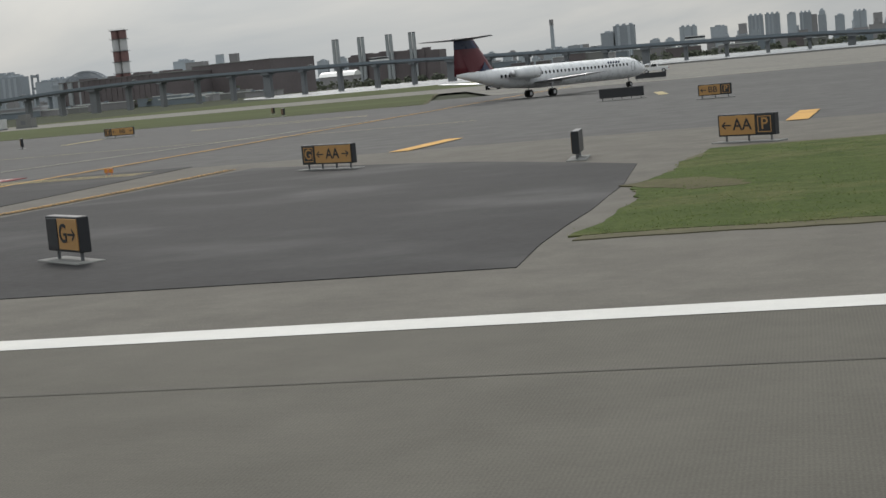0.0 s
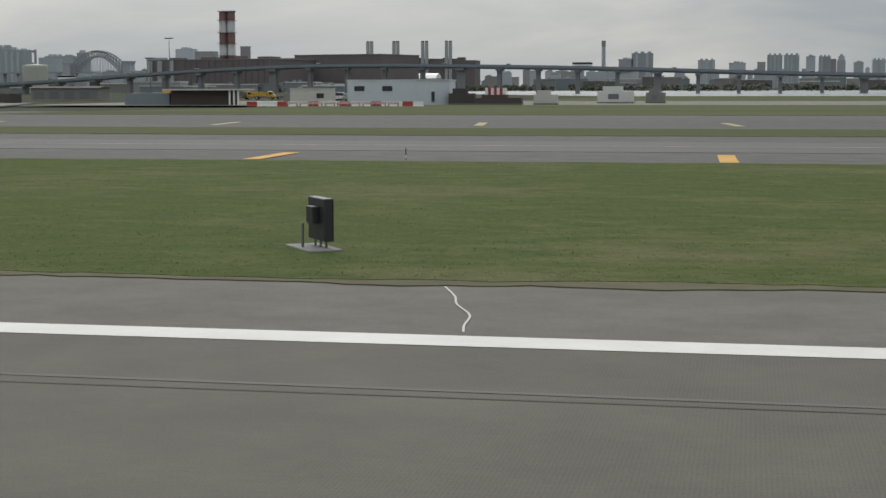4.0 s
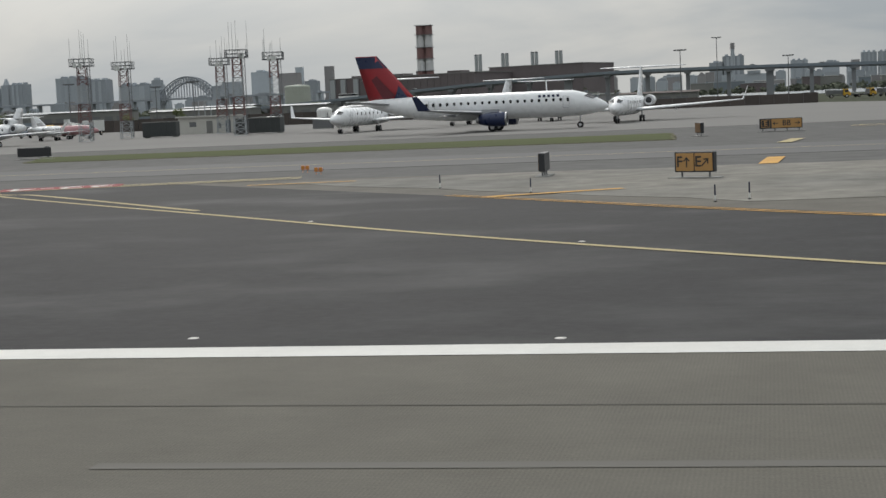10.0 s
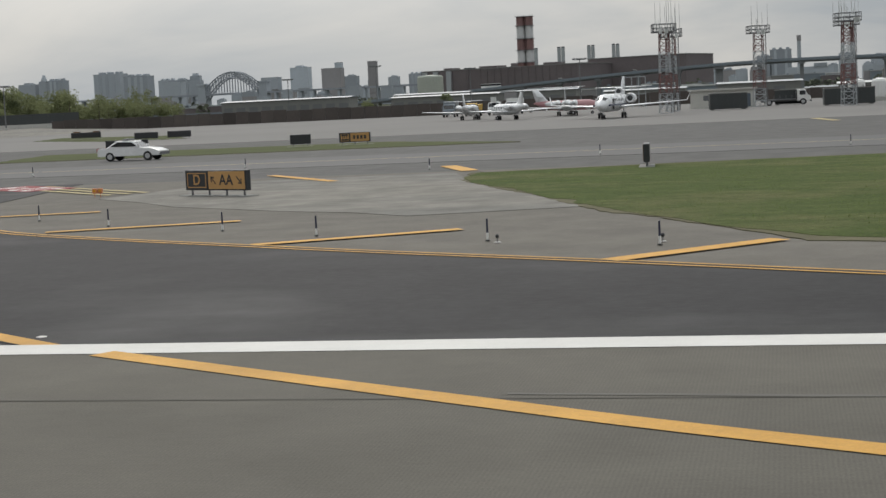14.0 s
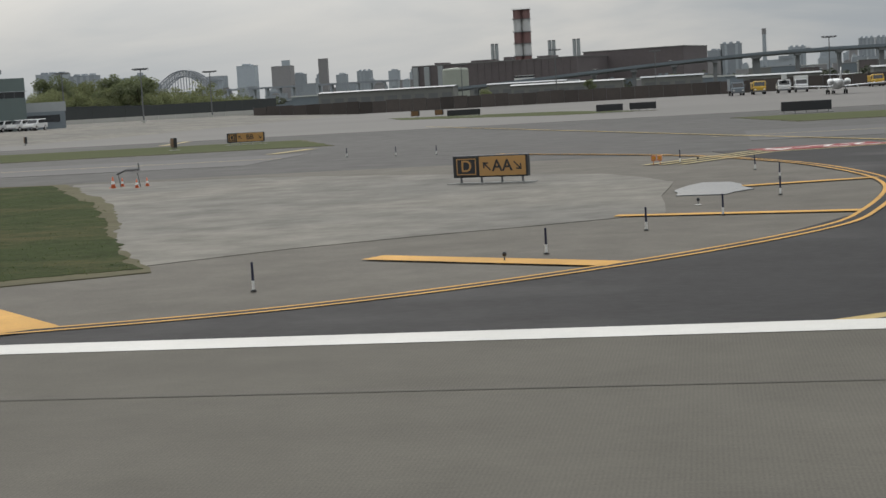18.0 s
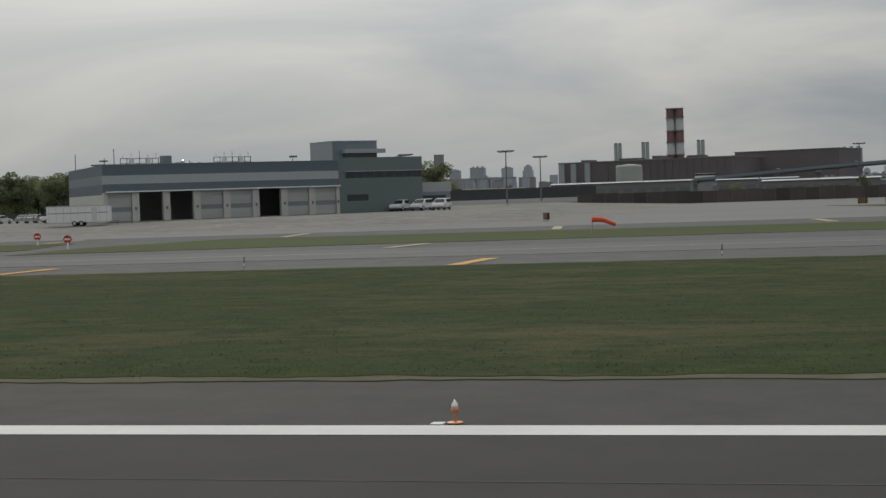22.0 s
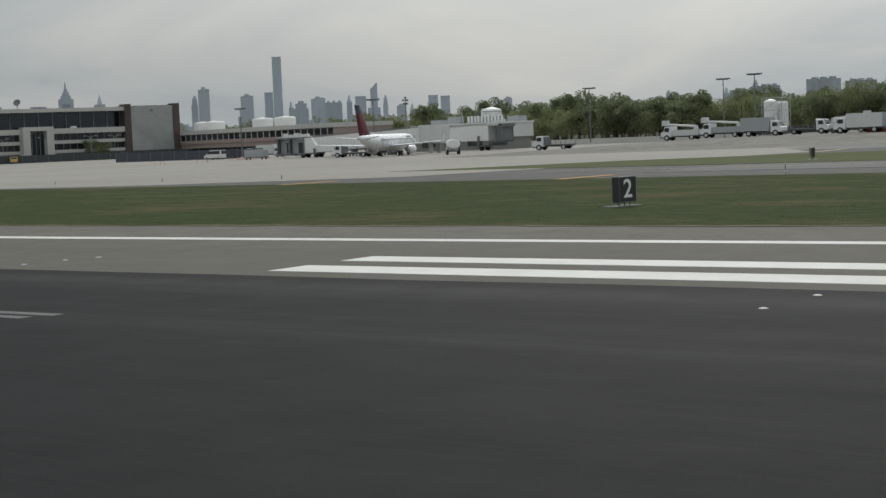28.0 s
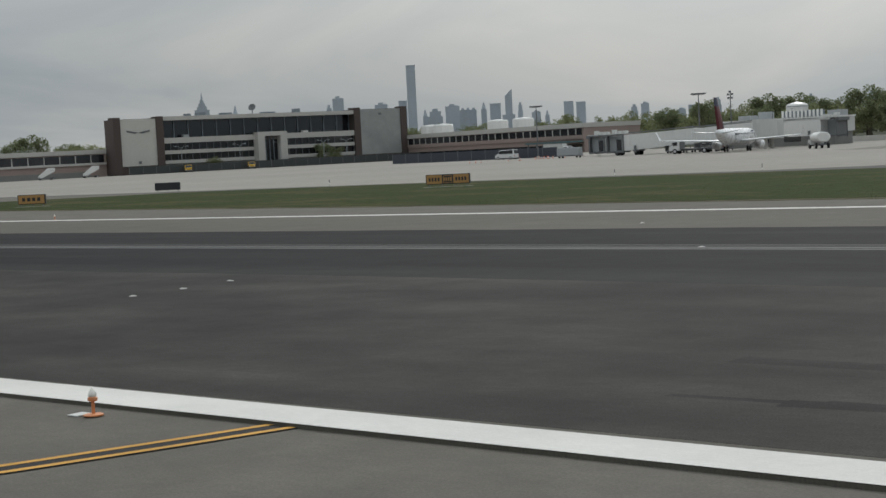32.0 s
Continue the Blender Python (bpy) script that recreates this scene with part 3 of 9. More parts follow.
sheet("dark_exit_d", [(-397, 20.9), (-406.9, 25), (-416.8, 30.7), (-424.9, 35.3), (-436, 42.6), (-443, 52), (-447, 71.5), (-480, 71.5), (-477.4, 60.4), (-475.2, 50), (-475.2, 45.4), (-476.5, 37.9), (-479.8, 30.7), (-483.6, 26.5), (-490.8, 22), (-494, 20.9)], -0.026, ASPHALT_DARK, "dark new asphalt of a runway exit", "taxiway")
# worn pale patches on the islands
sheet("pale_island_e", ragged([(-311.5, 66), (-312.5, 56), (-318, 47), (-330, 48), (-343, 60), (-352, 69), (-340, 71), (-322, 71)], 3, 0.5, 3), -0.03, ASPHALT_OLD, "worn pale asphalt island", "taxiway")
sheet("pale_island_d", ragged([(-492.5, 31.2), (-489.6, 34.2), (-481.5, 39.3), (-481.2, 51.4), (-484, 58), (-489.9, 62), (-500, 68), (-509.5, 69.2), (-505, 60), (-497.9, 43)], 3, 0.25, 4), -0.03, ASPHALT_OLD, "worn pale asphalt island", "taxiway")
sheet("pale_patch_d", ragged([(-418.5, 46), (-426.5, 64), (-428, 70), (-438, 68), (-440, 58), (-434, 52), (-424, 44)], 3, 0.4, 5), -0.03, ASPHALT_OLD, "worn pale asphalt beside the grass", "taxiway")
sheet("pale_patch_f", ragged([(-265.5, 28), (-266, 45), (-267, 68), (-284, 70), (-279, 40), (-279.5, 30), (-275, 28)], 3, 0.4, 6), -0.03, ASPHALT_OLD, "worn pale asphalt beside the grass", "taxiway")
sheet("pale_patch_g", [(-111.5, 56.5), (-111.5, 70), (-70, 70), (-70, 52), (-84, 53)], -0.03, ASPHALT_OLD, "worn pale asphalt beside the grass", "taxiway")
sheet("puddle", ragged([(-481.2, 45), (-481.2, 48), (-480.4, 50.3), (-479.4, 50), (-478.9, 46.5), (-479.8, 44.6)], 1, 0.15, 7), -0.018, M("rain_water", (0.05, 0.055, 0.06), 0.1, var=0.02, spec=0.8), "shallow puddle of rain water on asphalt", "puddle")
for k, (x0, x1) in enumerate(((-265, -110), (-585, -505), (-478, -300))):
    sheet("dark_taxi_lane", [(x0 - 60 * (k == 1), 82), (x1, 82), (x1, 97), (x0 - 60 * (k == 1), 97)], -0.034, M("dark_taxi_lane_asphalt", (0.07, 0.069, 0.068), 0.85, var=0.1, scale=4, big=0.3, big_scale=0.04, stretch=(0.1, 1, 1)), "darker lane along the taxiway", "taxiway")

# rubber and paint on the runway
sheet("scuffed_lane", ragged([(-542, -7.4), (-600, -5.5), (-1400, -5.0), (-1400, -20.0), (-542, -20.0)], 8, 0.1, 9), 0.003, ASPHALT_SCUFFED, "dark scuffed asphalt along the runway side", "runway")
sheet("rubber_strip", ragged([(-548, -5), (-545, 2), (-552, 8.6), (-566, 9.8), (-800, 10.2), (-900, 6), (-900, -5), (-800, -5.8), (-655, -6.0), (-634, -6.4), (-622, -8.3), (-600, -8.6), (-566, -7)], 5, 0.12, 8), 0.004, RUBBER, "black tyre rubber along the touchdown zone", "tyre marks")
rngT = random.Random(31)
for k in range(46):
    x, y, ln = rngT.uniform(-640, -585), rngT.uniform(-19, -9), rngT.uniform(5, 24)
    dy = rngT.uniform(-0.6, 1.4)
    paint("landing_streak", [(x, y), (x + ln * 0.5, y + dy * 0.4), (x + ln, min(y + dy, -8.4))], rngT.uniform(0.12, 0.55), 0.0035 + 0.00002 * k, RUBBER_WORN, "faint dark tyre streak beside the touchdown zone", "tyre marks", curve=4)
for nm, y in (("edge_line_north", 20.61), ("edge_line_south", -20.61)):
    paint(nm, [(-1500 + 25 * k, y) for k in range(81)], 0.84, 0.008, PAINT_WHITE, "solid white runway edge line", "edge line")
for y0, y1 in ((11.0, 12.5), (13.8, 15.15), (-13.3, -11.64), (-16.2, -14.7)):
    x0 = -617.0 if y0 > 0 else -617.6
    sheet("touchdown_bar", [(x0, y0), (x0, y1), (-596, y1), (-596, y0)], 0.012, PAINT_WHITE, "broad white touchdown zone bar", "runway marking")
for x0, x1, y, w in ((-760, -614.6, 2.38, 0.3), (-760, -614.9, 1.86, 0.3), (-760, -625, 3.1, 0.16)):
    paint("worn_centre_line", [(x0, y), (x1, y)], w, 0.009, M("worn_grey_paint", (0.10, 0.099, 0.097), 0.8, var=0.3, scale=6, stretch=(0.1, 2, 1)), "centre line worn grey under tyre rubber", "runway marking")
for y in (16.9, 8.4, -4.2, -12.7):
    paint("paving_seam", [(-545, y), (120, y)], 0.05, 0.005, SEAM_DARK, "dark seam between paving lanes", "seam")
# transverse grooves show as faint darker bands where the aircraft brake
rngG = random.Random(5)
for k in range(19):
    x = -20 - 21 * k + rngG.uniform(-6, 6)
    y = rngG.uniform(4, 18)
    ln = rngG.uniform(12, 45)
    paint("tyre_streak", [(x, y), (x - ln * 0.5, y + rngG.uniform(-0.25, 0.25)), (x - ln, y + rngG.uniform(-0.5, 0.5))], rngG.uniform(0.08, 0.25), 0.006, M("faint_tyre_streak", (0.094, 0.088, 0.076), 0.85, var=0.15, scale=5, stretch=(0.1, 2, 1)), "faint tyre streak on the runway", "tyre marks", curve=5)
for cx, cy, r, a0, a1 in ((6, 2, 15, 20, 75), (5, 3, 13.8, 20, 80), (-22, 2, 16, 40, 110), (-23, 1, 14.6, 35, 110)):
    paint("turning_tyre_mark", [(cx + r * math.cos(radians(a0 + (a1 - a0) * k / 10)), cy + r * math.sin(radians(a0 + (a1 - a0) * k / 10))) for k in range(11)], 0.3, 0.006, M("faint_tyre_streak", (0.094, 0.088, 0.076)), "curved dark tyre mark", "tyre marks")

# taxiway lines
for nm, pts, w in (
        ("exit_line_g", [(-35.3, 21.1), (-35, 35), (-34.6, 64), (-33.9, 103), (-32, 234)], 0.34),
        ("exit_line_g_lead", [(-88, 21.1), (-86.1, 22), (-80, 25.6), (-72.5, 31.1), (-61.2, 49.6), (-57.5, 55.9), (-53.2, 64.5), (-50.5, 68.4), (-45.3, 80.2), (-40.2, 99.8), (-33.9, 133)], 0.32),
        ("exit_line_e", [(-314, 21.1), (-312, 23.2), (-309.8, 25.8), (-307.7, 29.4), (-304.6, 37), (-303.2, 46), (-302.7, 68.6), (-302.7, 95), (-302, 200), (-301, 290)], 0.34),
        ("exit_line_f_lead_off", [(-321.8, 25.9), (-327.7, 30), (-337.6, 38.6), (-346.8, 47.8), (-363.4, 64.6), (-372, 76), (-394, 98)], 0.26),
        ("exit_line_f_lead", [(-348.9, 50.8), (-361.6, 64.5), (-366.7, 68.6), (-394, 98)], 0.3),
        ("exit_line_d", [(-400, 8.5), (-412.6, 14.5), (-417, 16.9), (-422.6, 20.2), (-427.8, 24), (-440, 32.6), (-452, 43), (-460.8, 51.5), (-471, 70)], 0.37),
        ("exit_line_d_loop", [(-490, 12), (-483, 18), (-476.6, 22.6), (-474.2, 26.3), (-471.9, 29.6), (-469, 33.5), (-466.8, 39.1), (-465.8, 44.9), (-465.6, 52.5), (-466.5, 59.3), (-469, 67.6), (-471.7, 74.5), (-480.6, 94.7), (-508.7, 159.5)], 0.30),
        ("taxi_line_a", [(-469.5, 68.1), (-460.2, 55.9), (-450, 44)], 0.3)):
    paint(nm, pts, w, -0.014, PAINT_CREAM if nm == "exit_line_g_lead" else PAINT_PALE if "lead" in nm else PAINT_YELLOW if nm in ("exit_line_d", "exit_line_g") else PAINT_FADED, "painted yellow taxiway guide line", "taxi line", curve=10)
    bmk = bmesh.new()
    ribbon(bmk, spline(pts, 10), w + 0.07, -0.018)
    solid("guide_line_border", bmk, PAINT_BLACK, "thin black border under the guide line", "taxi line", kind="structure")
paint("runway_crossing_line_d", [(-380, 0), (-400, 8.5), (-412.6, 14.5), (-417, 16.9), (-422.6, 20.2)], 0.42, 0.011, PAINT_YELLOW, "yellow lead-off line on the runway", "taxi line", curve=8)
for nm, pts in (
        ("edge_double_g", [(-22.7, 66), (-24, 50), (-26.5, 40), (-28.6, 31), (-28.4, 27), (-26.5, 24.7), (-22.7, 23.6), (-16, 22.5)]),
        ("edge_double_g2", [(-128, 21.6), (-125.5, 22.1), (-119.2, 23.9), (-112.5, 25.7), (-100, 31.2), (-92.2, 35.2)]),
        ("edge_double_e", [(-293.7, 23.7), (-293, 29.4), (-292.4, 41), (-292.3, 60), (-292.0, 66.6), (-288, 68.4), (-282, 69.8)]),
        ("edge_double_e2", [(-341, 55), (-328.4, 42.3), (-321.7, 37.9), (-317.2, 37.9), (-313.5, 41.1), (-311, 46), (-309.9, 58), (-310.5, 67), (-314, 75), (-322, 77)]),
        ("edge_double_f", [(-364, 21.1), (-357.4, 22.9), (-353.9, 25.8), (-352.2, 28.5), (-351.1, 32.1), (-351, 35.7), (-351.9, 38.3), (-355, 41.6), (-366.2, 52.9), (-382, 69)]),
        ("edge_double_d", [(-396.9, 21.2), (-401, 22.5), (-406.9, 25), (-416.8, 30.7), (-424.9, 35.3), (-436, 42.6), (-441, 50)]),
        ("edge_double_d2", [(-493, 21.6), (-486.9, 24.1), (-481.9, 28.4), (-478, 33.6), (-476.5, 37.9), (-475.2, 45.4), (-475.5, 52.2), (-477.4, 60.4), (-481.9, 69.9), (-490.9, 80.5)]),
        ("exit_edge_south", [(-642.2, -20.9), (-642.8, -22.9), (-643.5, -24.8), (-645.6, -29), (-650, -38), (-655, -52)])):
    paint(nm, pts, 0.12, -0.012 if nm != "exit_edge_south" else -0.03, PAINT_YELLOW, "double yellow taxiway edge line", "edge line", offsets=(-0.17, 0.17), curve=10)
    bmk = bmesh.new()
    ribbon(bmk, spline(pts, 10), 0.5, -0.017 if nm != "exit_edge_south" else -0.035)
    solid("edge_line_border", bmk, PAINT_BLACK, "black border under the double edge line", "edge line", kind="structure")
# slanted shoulder bars
for a, b, w in (((-129.2, 21.6), (-130.4, 26.8), 0.9), ((-91.6, 36.8), (-90.4, 40.0), 1.1), ((-72.6, 50.6), (-77.8, 48.6), 0.5), ((-22.7, 25.1), (-27.5, 25.6), 0.7), ((-22.4, 30), (-28, 29.6), 0.6), ((-22, 33.5), (-26.5, 34), 0.5),
                ((-285.7, 39.7), (-292.2, 41.3), 0.4), ((-327.2, 41.1), (-321.6, 42.9), 0.4), ((-321.4, 37.9), (-319.9, 42.4), 0.6), ((-316.8, 44.3), (-311.6, 44.7), 0.4), ((-316.2, 52.6), (-310.4, 54.8), 0.4),
                ((-357.6, 23.2), (-361.2, 27.4), 1.0), ((-366.6, 22.5), (-364.6, 26.4), 0.9), ((-358.6, 30.4), (-352.4, 28.8), 0.55), ((-357.9, 34), (-351.6, 35.6), 0.55), ((-359.8, 37.6), (-355.1, 41.5), 0.5), ((-370.1, 46.2), (-366.5, 52.6), 0.5),
                ((-396.8, 21.4), (-394.7, 25.4), 0.95), ((-407.6, 25.8), (-405, 29.2), 0.6), ((-416.8, 30.8), (-413.5, 34.2), 0.6), ((-426, 36.2), (-421.4, 39), 0.5), ((-434.3, 42), (-429.1, 44.1), 0.45), ((-439.7, 49.4), (-436.4, 50.3), 0.45), ((-437.8, 73), (-432.4, 65.3), 0.5),
                ((-482.5, 39), (-476.7, 37.7), 0.5), ((-479.2, 47.8), (-475.2, 49), 0.5), ((-487, 31.3), (-481.9, 28.6), 0.75), ((-493.6, 26), (-490.5, 22.6), 0.95), ((-339.4, 53.5), (-334.9, 56), 0.5), ((-352.7, 67.1), (-347.9, 67.9), 0.4), ((-375.2, 51.2), (-369.7, 60.4), 0.5), ((-379.3, 61.4), (-377.6, 66.2), 0.5), ((-392.2, 70.5), (-389.3, 78.1), 0.5),
                ((-71.0, 79.7), (-71.7, 90.1), 0.8), ((-93, 74), (-76, 74), 0.5), ((-318, 71.6), (-316, 78), 0.6)):
    paint("shoulder_bar", [a, b], w, -0.011, PAINT_YELLOW, "slanted yellow shoulder bar", "shoulder bar", group="yellow shoulder bars")
for x in (-107, -131, -155.3, -177.4, -202, -227, -251.3, -273.8, -330, -407, -430, -524, -547.6, -571.7, -595.2, -618.1, -645.6, -670.3):
    paint("shoulder_bar", [(x + 2.6, 70.4), (x + 0.3, 76.4)] if -440 < x < -400 else [(x + 0.3, 70.8), (x, 78.6)] if x > -300 else [(x + 0.1, 71), (x + 0.5, 77.8)], 0.85, -0.011, PAINT_YELLOW, "yellow bar across the taxiway shoulder", "shoulder bar", group="yellow shoulder bars")
for x in (-16.2, 1.8, -84.2):
    paint("shoulder_bar", [(x, 70.5), (x + 0.6, 80)], 1.0, -0.011, PAINT_YELLOW, "yellow bar across the taxiway shoulder", "shoulder bar", group="yellow shoulder bars")
for x in (-558, -508, -274, -329, -602):
    paint("shoulder_bar", [(x, 98), (x + 1, 105)], 0.9, -0.011, PAINT_PALE, "pale yellow bar across the taxiway shoulder", "shoulder bar", group="yellow shoulder bars")
for x in (-10.6, -67, -83.9, -108, -131.6, -156, -178.6, -203, -228, -273.5, -329, -410, -530, -553.8, -579, -603, -629, -655):
    paint("shoulder_bar", [(x + 1.0, 136), (x - 0.6, 148)], 0.85, -0.011, PAINT_PALE, "pale yellow bar across the taxiway shoulder", "shoulder bar", group="yellow shoulder bars")
for pts in ([(-65.5, 67.5), (-46.8, 70), (-28, 68.5)], [(-310, 72.6), (-292, 72.9)], [(-379, 60), (-366, 69.5), (-352, 73)], [(-449, 69.8), (-440, 61)], [(-482, 62), (-478, 69), (-462, 75.5)]):
    paint("holding_line", pts, 0.35, -0.010, PAINT_PALE, "worn yellow holding position line", "holding line", offsets=(-0.8, 0.0, 0.8))
for y in (89.5,):
    for x0, x1 in ((-262, -105), (-480, -305), (-700, -505)):
        paint("taxi_centre_line", [(x0, y), (x1, y)], 0.25, -0.012, PAINT_PALE, "worn pale taxiway centre line", "taxi line")
paint("road_edge_line", [(-69.9, 90.8), (-70.7, 102.4), (-64.2, 107.7), (-50, 107.5), (-20, 107)], 0.3, -0.012, PAINT_PALE, "worn pale guide line", "taxi line", curve=6)
paint("island_outline", [(-72, 79.2), (-67, 77.0), (-63, 76.0), (-60.6, 77.0), (-60.7, 80.0), (-62, 83.3), (-64, 84.4), (-68, 81.6), (-72, 79.8)], 0.16, -0.012, PAINT_PALE, "pale painted outline of a taxiway island", "edge line", offsets=(-0.2, 0.2), curve=6)
for cx, cy in ((-50, 152), (-286, 117), (-314, 133)):
    pts = [(cx + 9 * math.cos(k * math.tau / 24), cy + 3.2 * math.sin(k * math.tau / 24)) for k in range(25)]
    paint("island_outline", pts, 0.3, -0.012, PAINT_PALE, "pale painted outline of a taxiway island", "edge line", offsets=(-0.3, 0.3))


def ground_text(text, x, y, size, mat, label, turn=0, z=-0.006):
    cu = bpy.data.curves.new("legend", 'FONT')
    cu.body, cu.size, cu.align_x, cu.align_y = text, size, 'CENTER', 'CENTER'
    tmp = bpy.data.objects.new("legend", cu)
    me = bpy.data.meshes.new_from_object(tmp)
    bpy.data.objects.remove(tmp)
    me.materials.clear()
    me.materials.append(mat)
    ob = new("painted_number", me)
    ob.matrix_basis = pose(x, y, z, 0, 0, turn)
    return tagged(ob, label, "ground marking", kind="structure")


for x, y, tn in ((-306, 71.4, 180), (-298.3, 71.9, 180), (-369, 65, 220), (-363.5, 70.9, 200), (-475.3, 71.3, 200), (-467.8, 76.2, 195), (-448.5, 68.6, 140), (-52, 72.6, 180), (-40, 73, 180)):
    m4 = pose(x, y, 0, 0, 0, tn)
    o = [(m4 @ Vector(p)).xy for p in ((-2.9, -1.3, 0), (2.9, -1.3, 0), (2.9, 1.3, 0), (-2.9, 1.3, 0))]
    sheet("painted_ground_sign", [(q.x, q.y) for q in o], -0.009, PAINT_RED, "red painted holding sign on asphalt", "ground marking")
    ground_text("22-4", x, y, 2.9, PAINT_WHITE, "white runway number on red ground paint", tn)

# pale perimeter road and sea wall beyond the last taxiway
sheet("perimeter_road", [(-300, 290), (-60, 290), (-40, 214), (240, 214), (240, 560), (-60, 560), (-60, 392), (-300, 392)], -0.03, ASPHALT_OLD, "pale worn perimeter road along the shore", "road")
solid("sea_wall", prism(bmesh.new(), [(-62, 560), (240, 560), (240, 562), (-62, 562)], -0.4, 0.55), CONC_DARK, "low dark sea wall along the shore", "sea wall", kind="structure")
# grass islands: soil sheets with a dry rim
GRASS = (
    ("grass_g", [(-2.2, 30.2), (-1.7, 33.6), (-2, 42), (-1, 54.5), (8, 55), (8, 30.2)]),
    ("grass_ga", [(-81.3, 46.6), (-83.5, 52.1), (-111.4, 55.8), (-111.6, 70.3), (-264.6, 69.5), (-264.6, 53.9), (-263.8, 43), (-265.5, 37.7), (-266.1, 30.6), (-265, 27.1), (-160, 27.1), (-120, 29.2), (-94.6, 40.4)]),
    ("grass_ef", [(-388, 27.1), (-378.4, 27.8), (-372.4, 29.2), (-370.2, 39), (-370, 43.2), (-378.7, 52.1), (-385, 60.4), (-395, 70.5), (-404, 73), (-419.7, 70), (-426.7, 68), (-426, 62), (-418, 44), (-412.8, 34.6), (-406.5, 31.2), (-401.4, 28.8), (-394, 27)]),
    ("grass_main", [(-496, 28.2), (-491.9, 30.8), (-496, 39.5), (-501.1, 51.6), (-510.5, 69.4), (-524.8, 70.6), (-600, 70.4), (-680, 72.5), (-721, 73.5), (-750, 69), (-764, 57), (-752, 45), (-735, 37), (-690, 30.5), (-655, 28), (-520, 27.0)]),
    ("grass_strip_a", [(-111, 110), (-108, 126), (-180, 128), (-262, 129), (-265, 111), (-180, 109)]),
    ("grass_strip_e", [(-336.5, 113), (-338, 131), (-394, 131), (-388, 116)]),
    ("grass_strip_d", [(-432, 113), (-446, 128), (-478, 130), (-474, 112)]),
    ("grass_strip_s", [(-507, 111), (-515, 131), (-583, 134), (-588.5, 118), (-588, 104), (-560, 108)]),
    ("grass_strip_t", [(-593.5, 116), (-598, 134), (-640, 135), (-668, 120), (-683, 101), (-640, 98), (-600, 98.5)]),
    ("grass_far_strip", [(-486, 184), (-500, 214), (-528, 236), (-522, 214), (-497, 186)]),
    ("grass_shore", [(-44, 190), (-255, 190), (-230, 299), (-68, 299)]),
    ("grass_bank", [(-70, 386), (-215, 386), (-200, 600), (-76, 600)]),
)
for k, (nm, o) in enumerate(GRASS):
    cen = Vector((sum(p[0] for p in o) / len(o), sum(p[1] for p in o) / len(o)))
    rim = [((p[0] - cen.x) * 1.004 + cen.x, p[1] + math.copysign(0.6, p[1] - cen.y)) for p in o]
    sheet(nm + "_rim", ragged(ragged(rim, 2.2, 0.22, k + 40), 0.45, 0.09, k + 41), -0.022, GRASS_DRY, "dry straw-coloured rim of the grass", "grass")
    sheet(nm, ragged(ragged(o, 1.6, 0.26, k + 20), 0.45, 0.09, k + 21), -0.012, (GRASS_DARKER if nm == "grass_main" else GRASS_SOIL) if k < 4 else GRASS_FAR_HAZED, "mown green grass between the taxiways", "grass")
sheet("bare_patch", ragged([(-2.6, 41.4), (-1.8, 42.7), (-0.5, 42.4), (0.5, 40.8), (0.8, 39.2), (-0.6, 38.9), (-1.8, 40.2)], 0.4, 0.12, 77), -0.006, M("bare_soil", (0.105, 0.098, 0.058), 0.95, var=0.3, scale=3, big=0.3, big_scale=0.5, spec=0.03), "bare trampled patch in the grass", "grass")



def grass_tufts(name, outline, mat, near, seed):
    """Short blades standing on a mown island, thickest towards the runway; one mesh of many tufts."""
    rs = np.random.RandomState(seed)
    ox, oy = np.array([p[0] for p in outline]), np.array([p[1] for p in outline])
    x0, x1, y0, y1 = ox.min(), ox.max(), oy.min() - 0.3, oy.max()
    n = int((x1 - x0) * (y1 - y0) * near)
    px = rs.uniform(x0, x1, n)
    py = y0 + (y1 - y0) * rs.uniform(0, 1, n) ** 1.9
    inside = np.zeros(n, bool)
    for i in range(len(ox)):
        j = i - 1
        cross = (oy[i] > py) != (oy[j] > py)
        with np.errstate(divide='ignore', invalid='ignore'):
            inside ^= cross & (px < (ox[j] - ox[i]) * (py - oy[i]) / (oy[j] - oy[i]) + ox[i])
    px, py = px[inside], py[inside]
    n = len(px)
    blades = 4
    cx = np.repeat(px, blades) + rs.normal(0, 0.16, n * blades)
    cy = np.repeat(py, blades) + rs.normal(0, 0.16, n * blades)
    h = np.repeat(rs.gamma(3.0, 0.0042, n), blades) * rs.uniform(0.5, 1.2, n * blades) + 0.008
    a = rs.uniform(0, math.tau, n * blades)
    w = rs.uniform(0.01, 0.03, n * blades)
    lean = h * 0.9
    b = rs.uniform(0, math.tau, n * blades)
    z = np.full(n * blades, -0.015)
    co = np.stack([np.stack([cx - w * np.cos(a), cy - w * np.sin(a), z], 1), np.stack([cx + w * np.cos(a), cy + w * np.sin(a), z], 1),
                   np.stack([cx + lean * np.cos(b), cy + lean * np.sin(b), z + h], 1)], 1).reshape(-1, 3)
    me = bpy.data.meshes.new(name)
    m = n * blades
    me.vertices.add(m * 3)
    me.vertices.foreach_set("co", co.astype(np.float32).ravel())
    me.loops.add(m * 3)
    me.loops.foreach_set("vertex_index", np.arange(m * 3, dtype=np.int32))
    me.polygons.add(m)
    me.polygons.foreach_set("loop_start", np.arange(0, m * 3, 3, dtype=np.int32))
    me.update()
    me.validate()
    me.materials.append(mat)
    tagged(new(name, me), "short uneven blades of mown grass", "grass", kind="stuff")


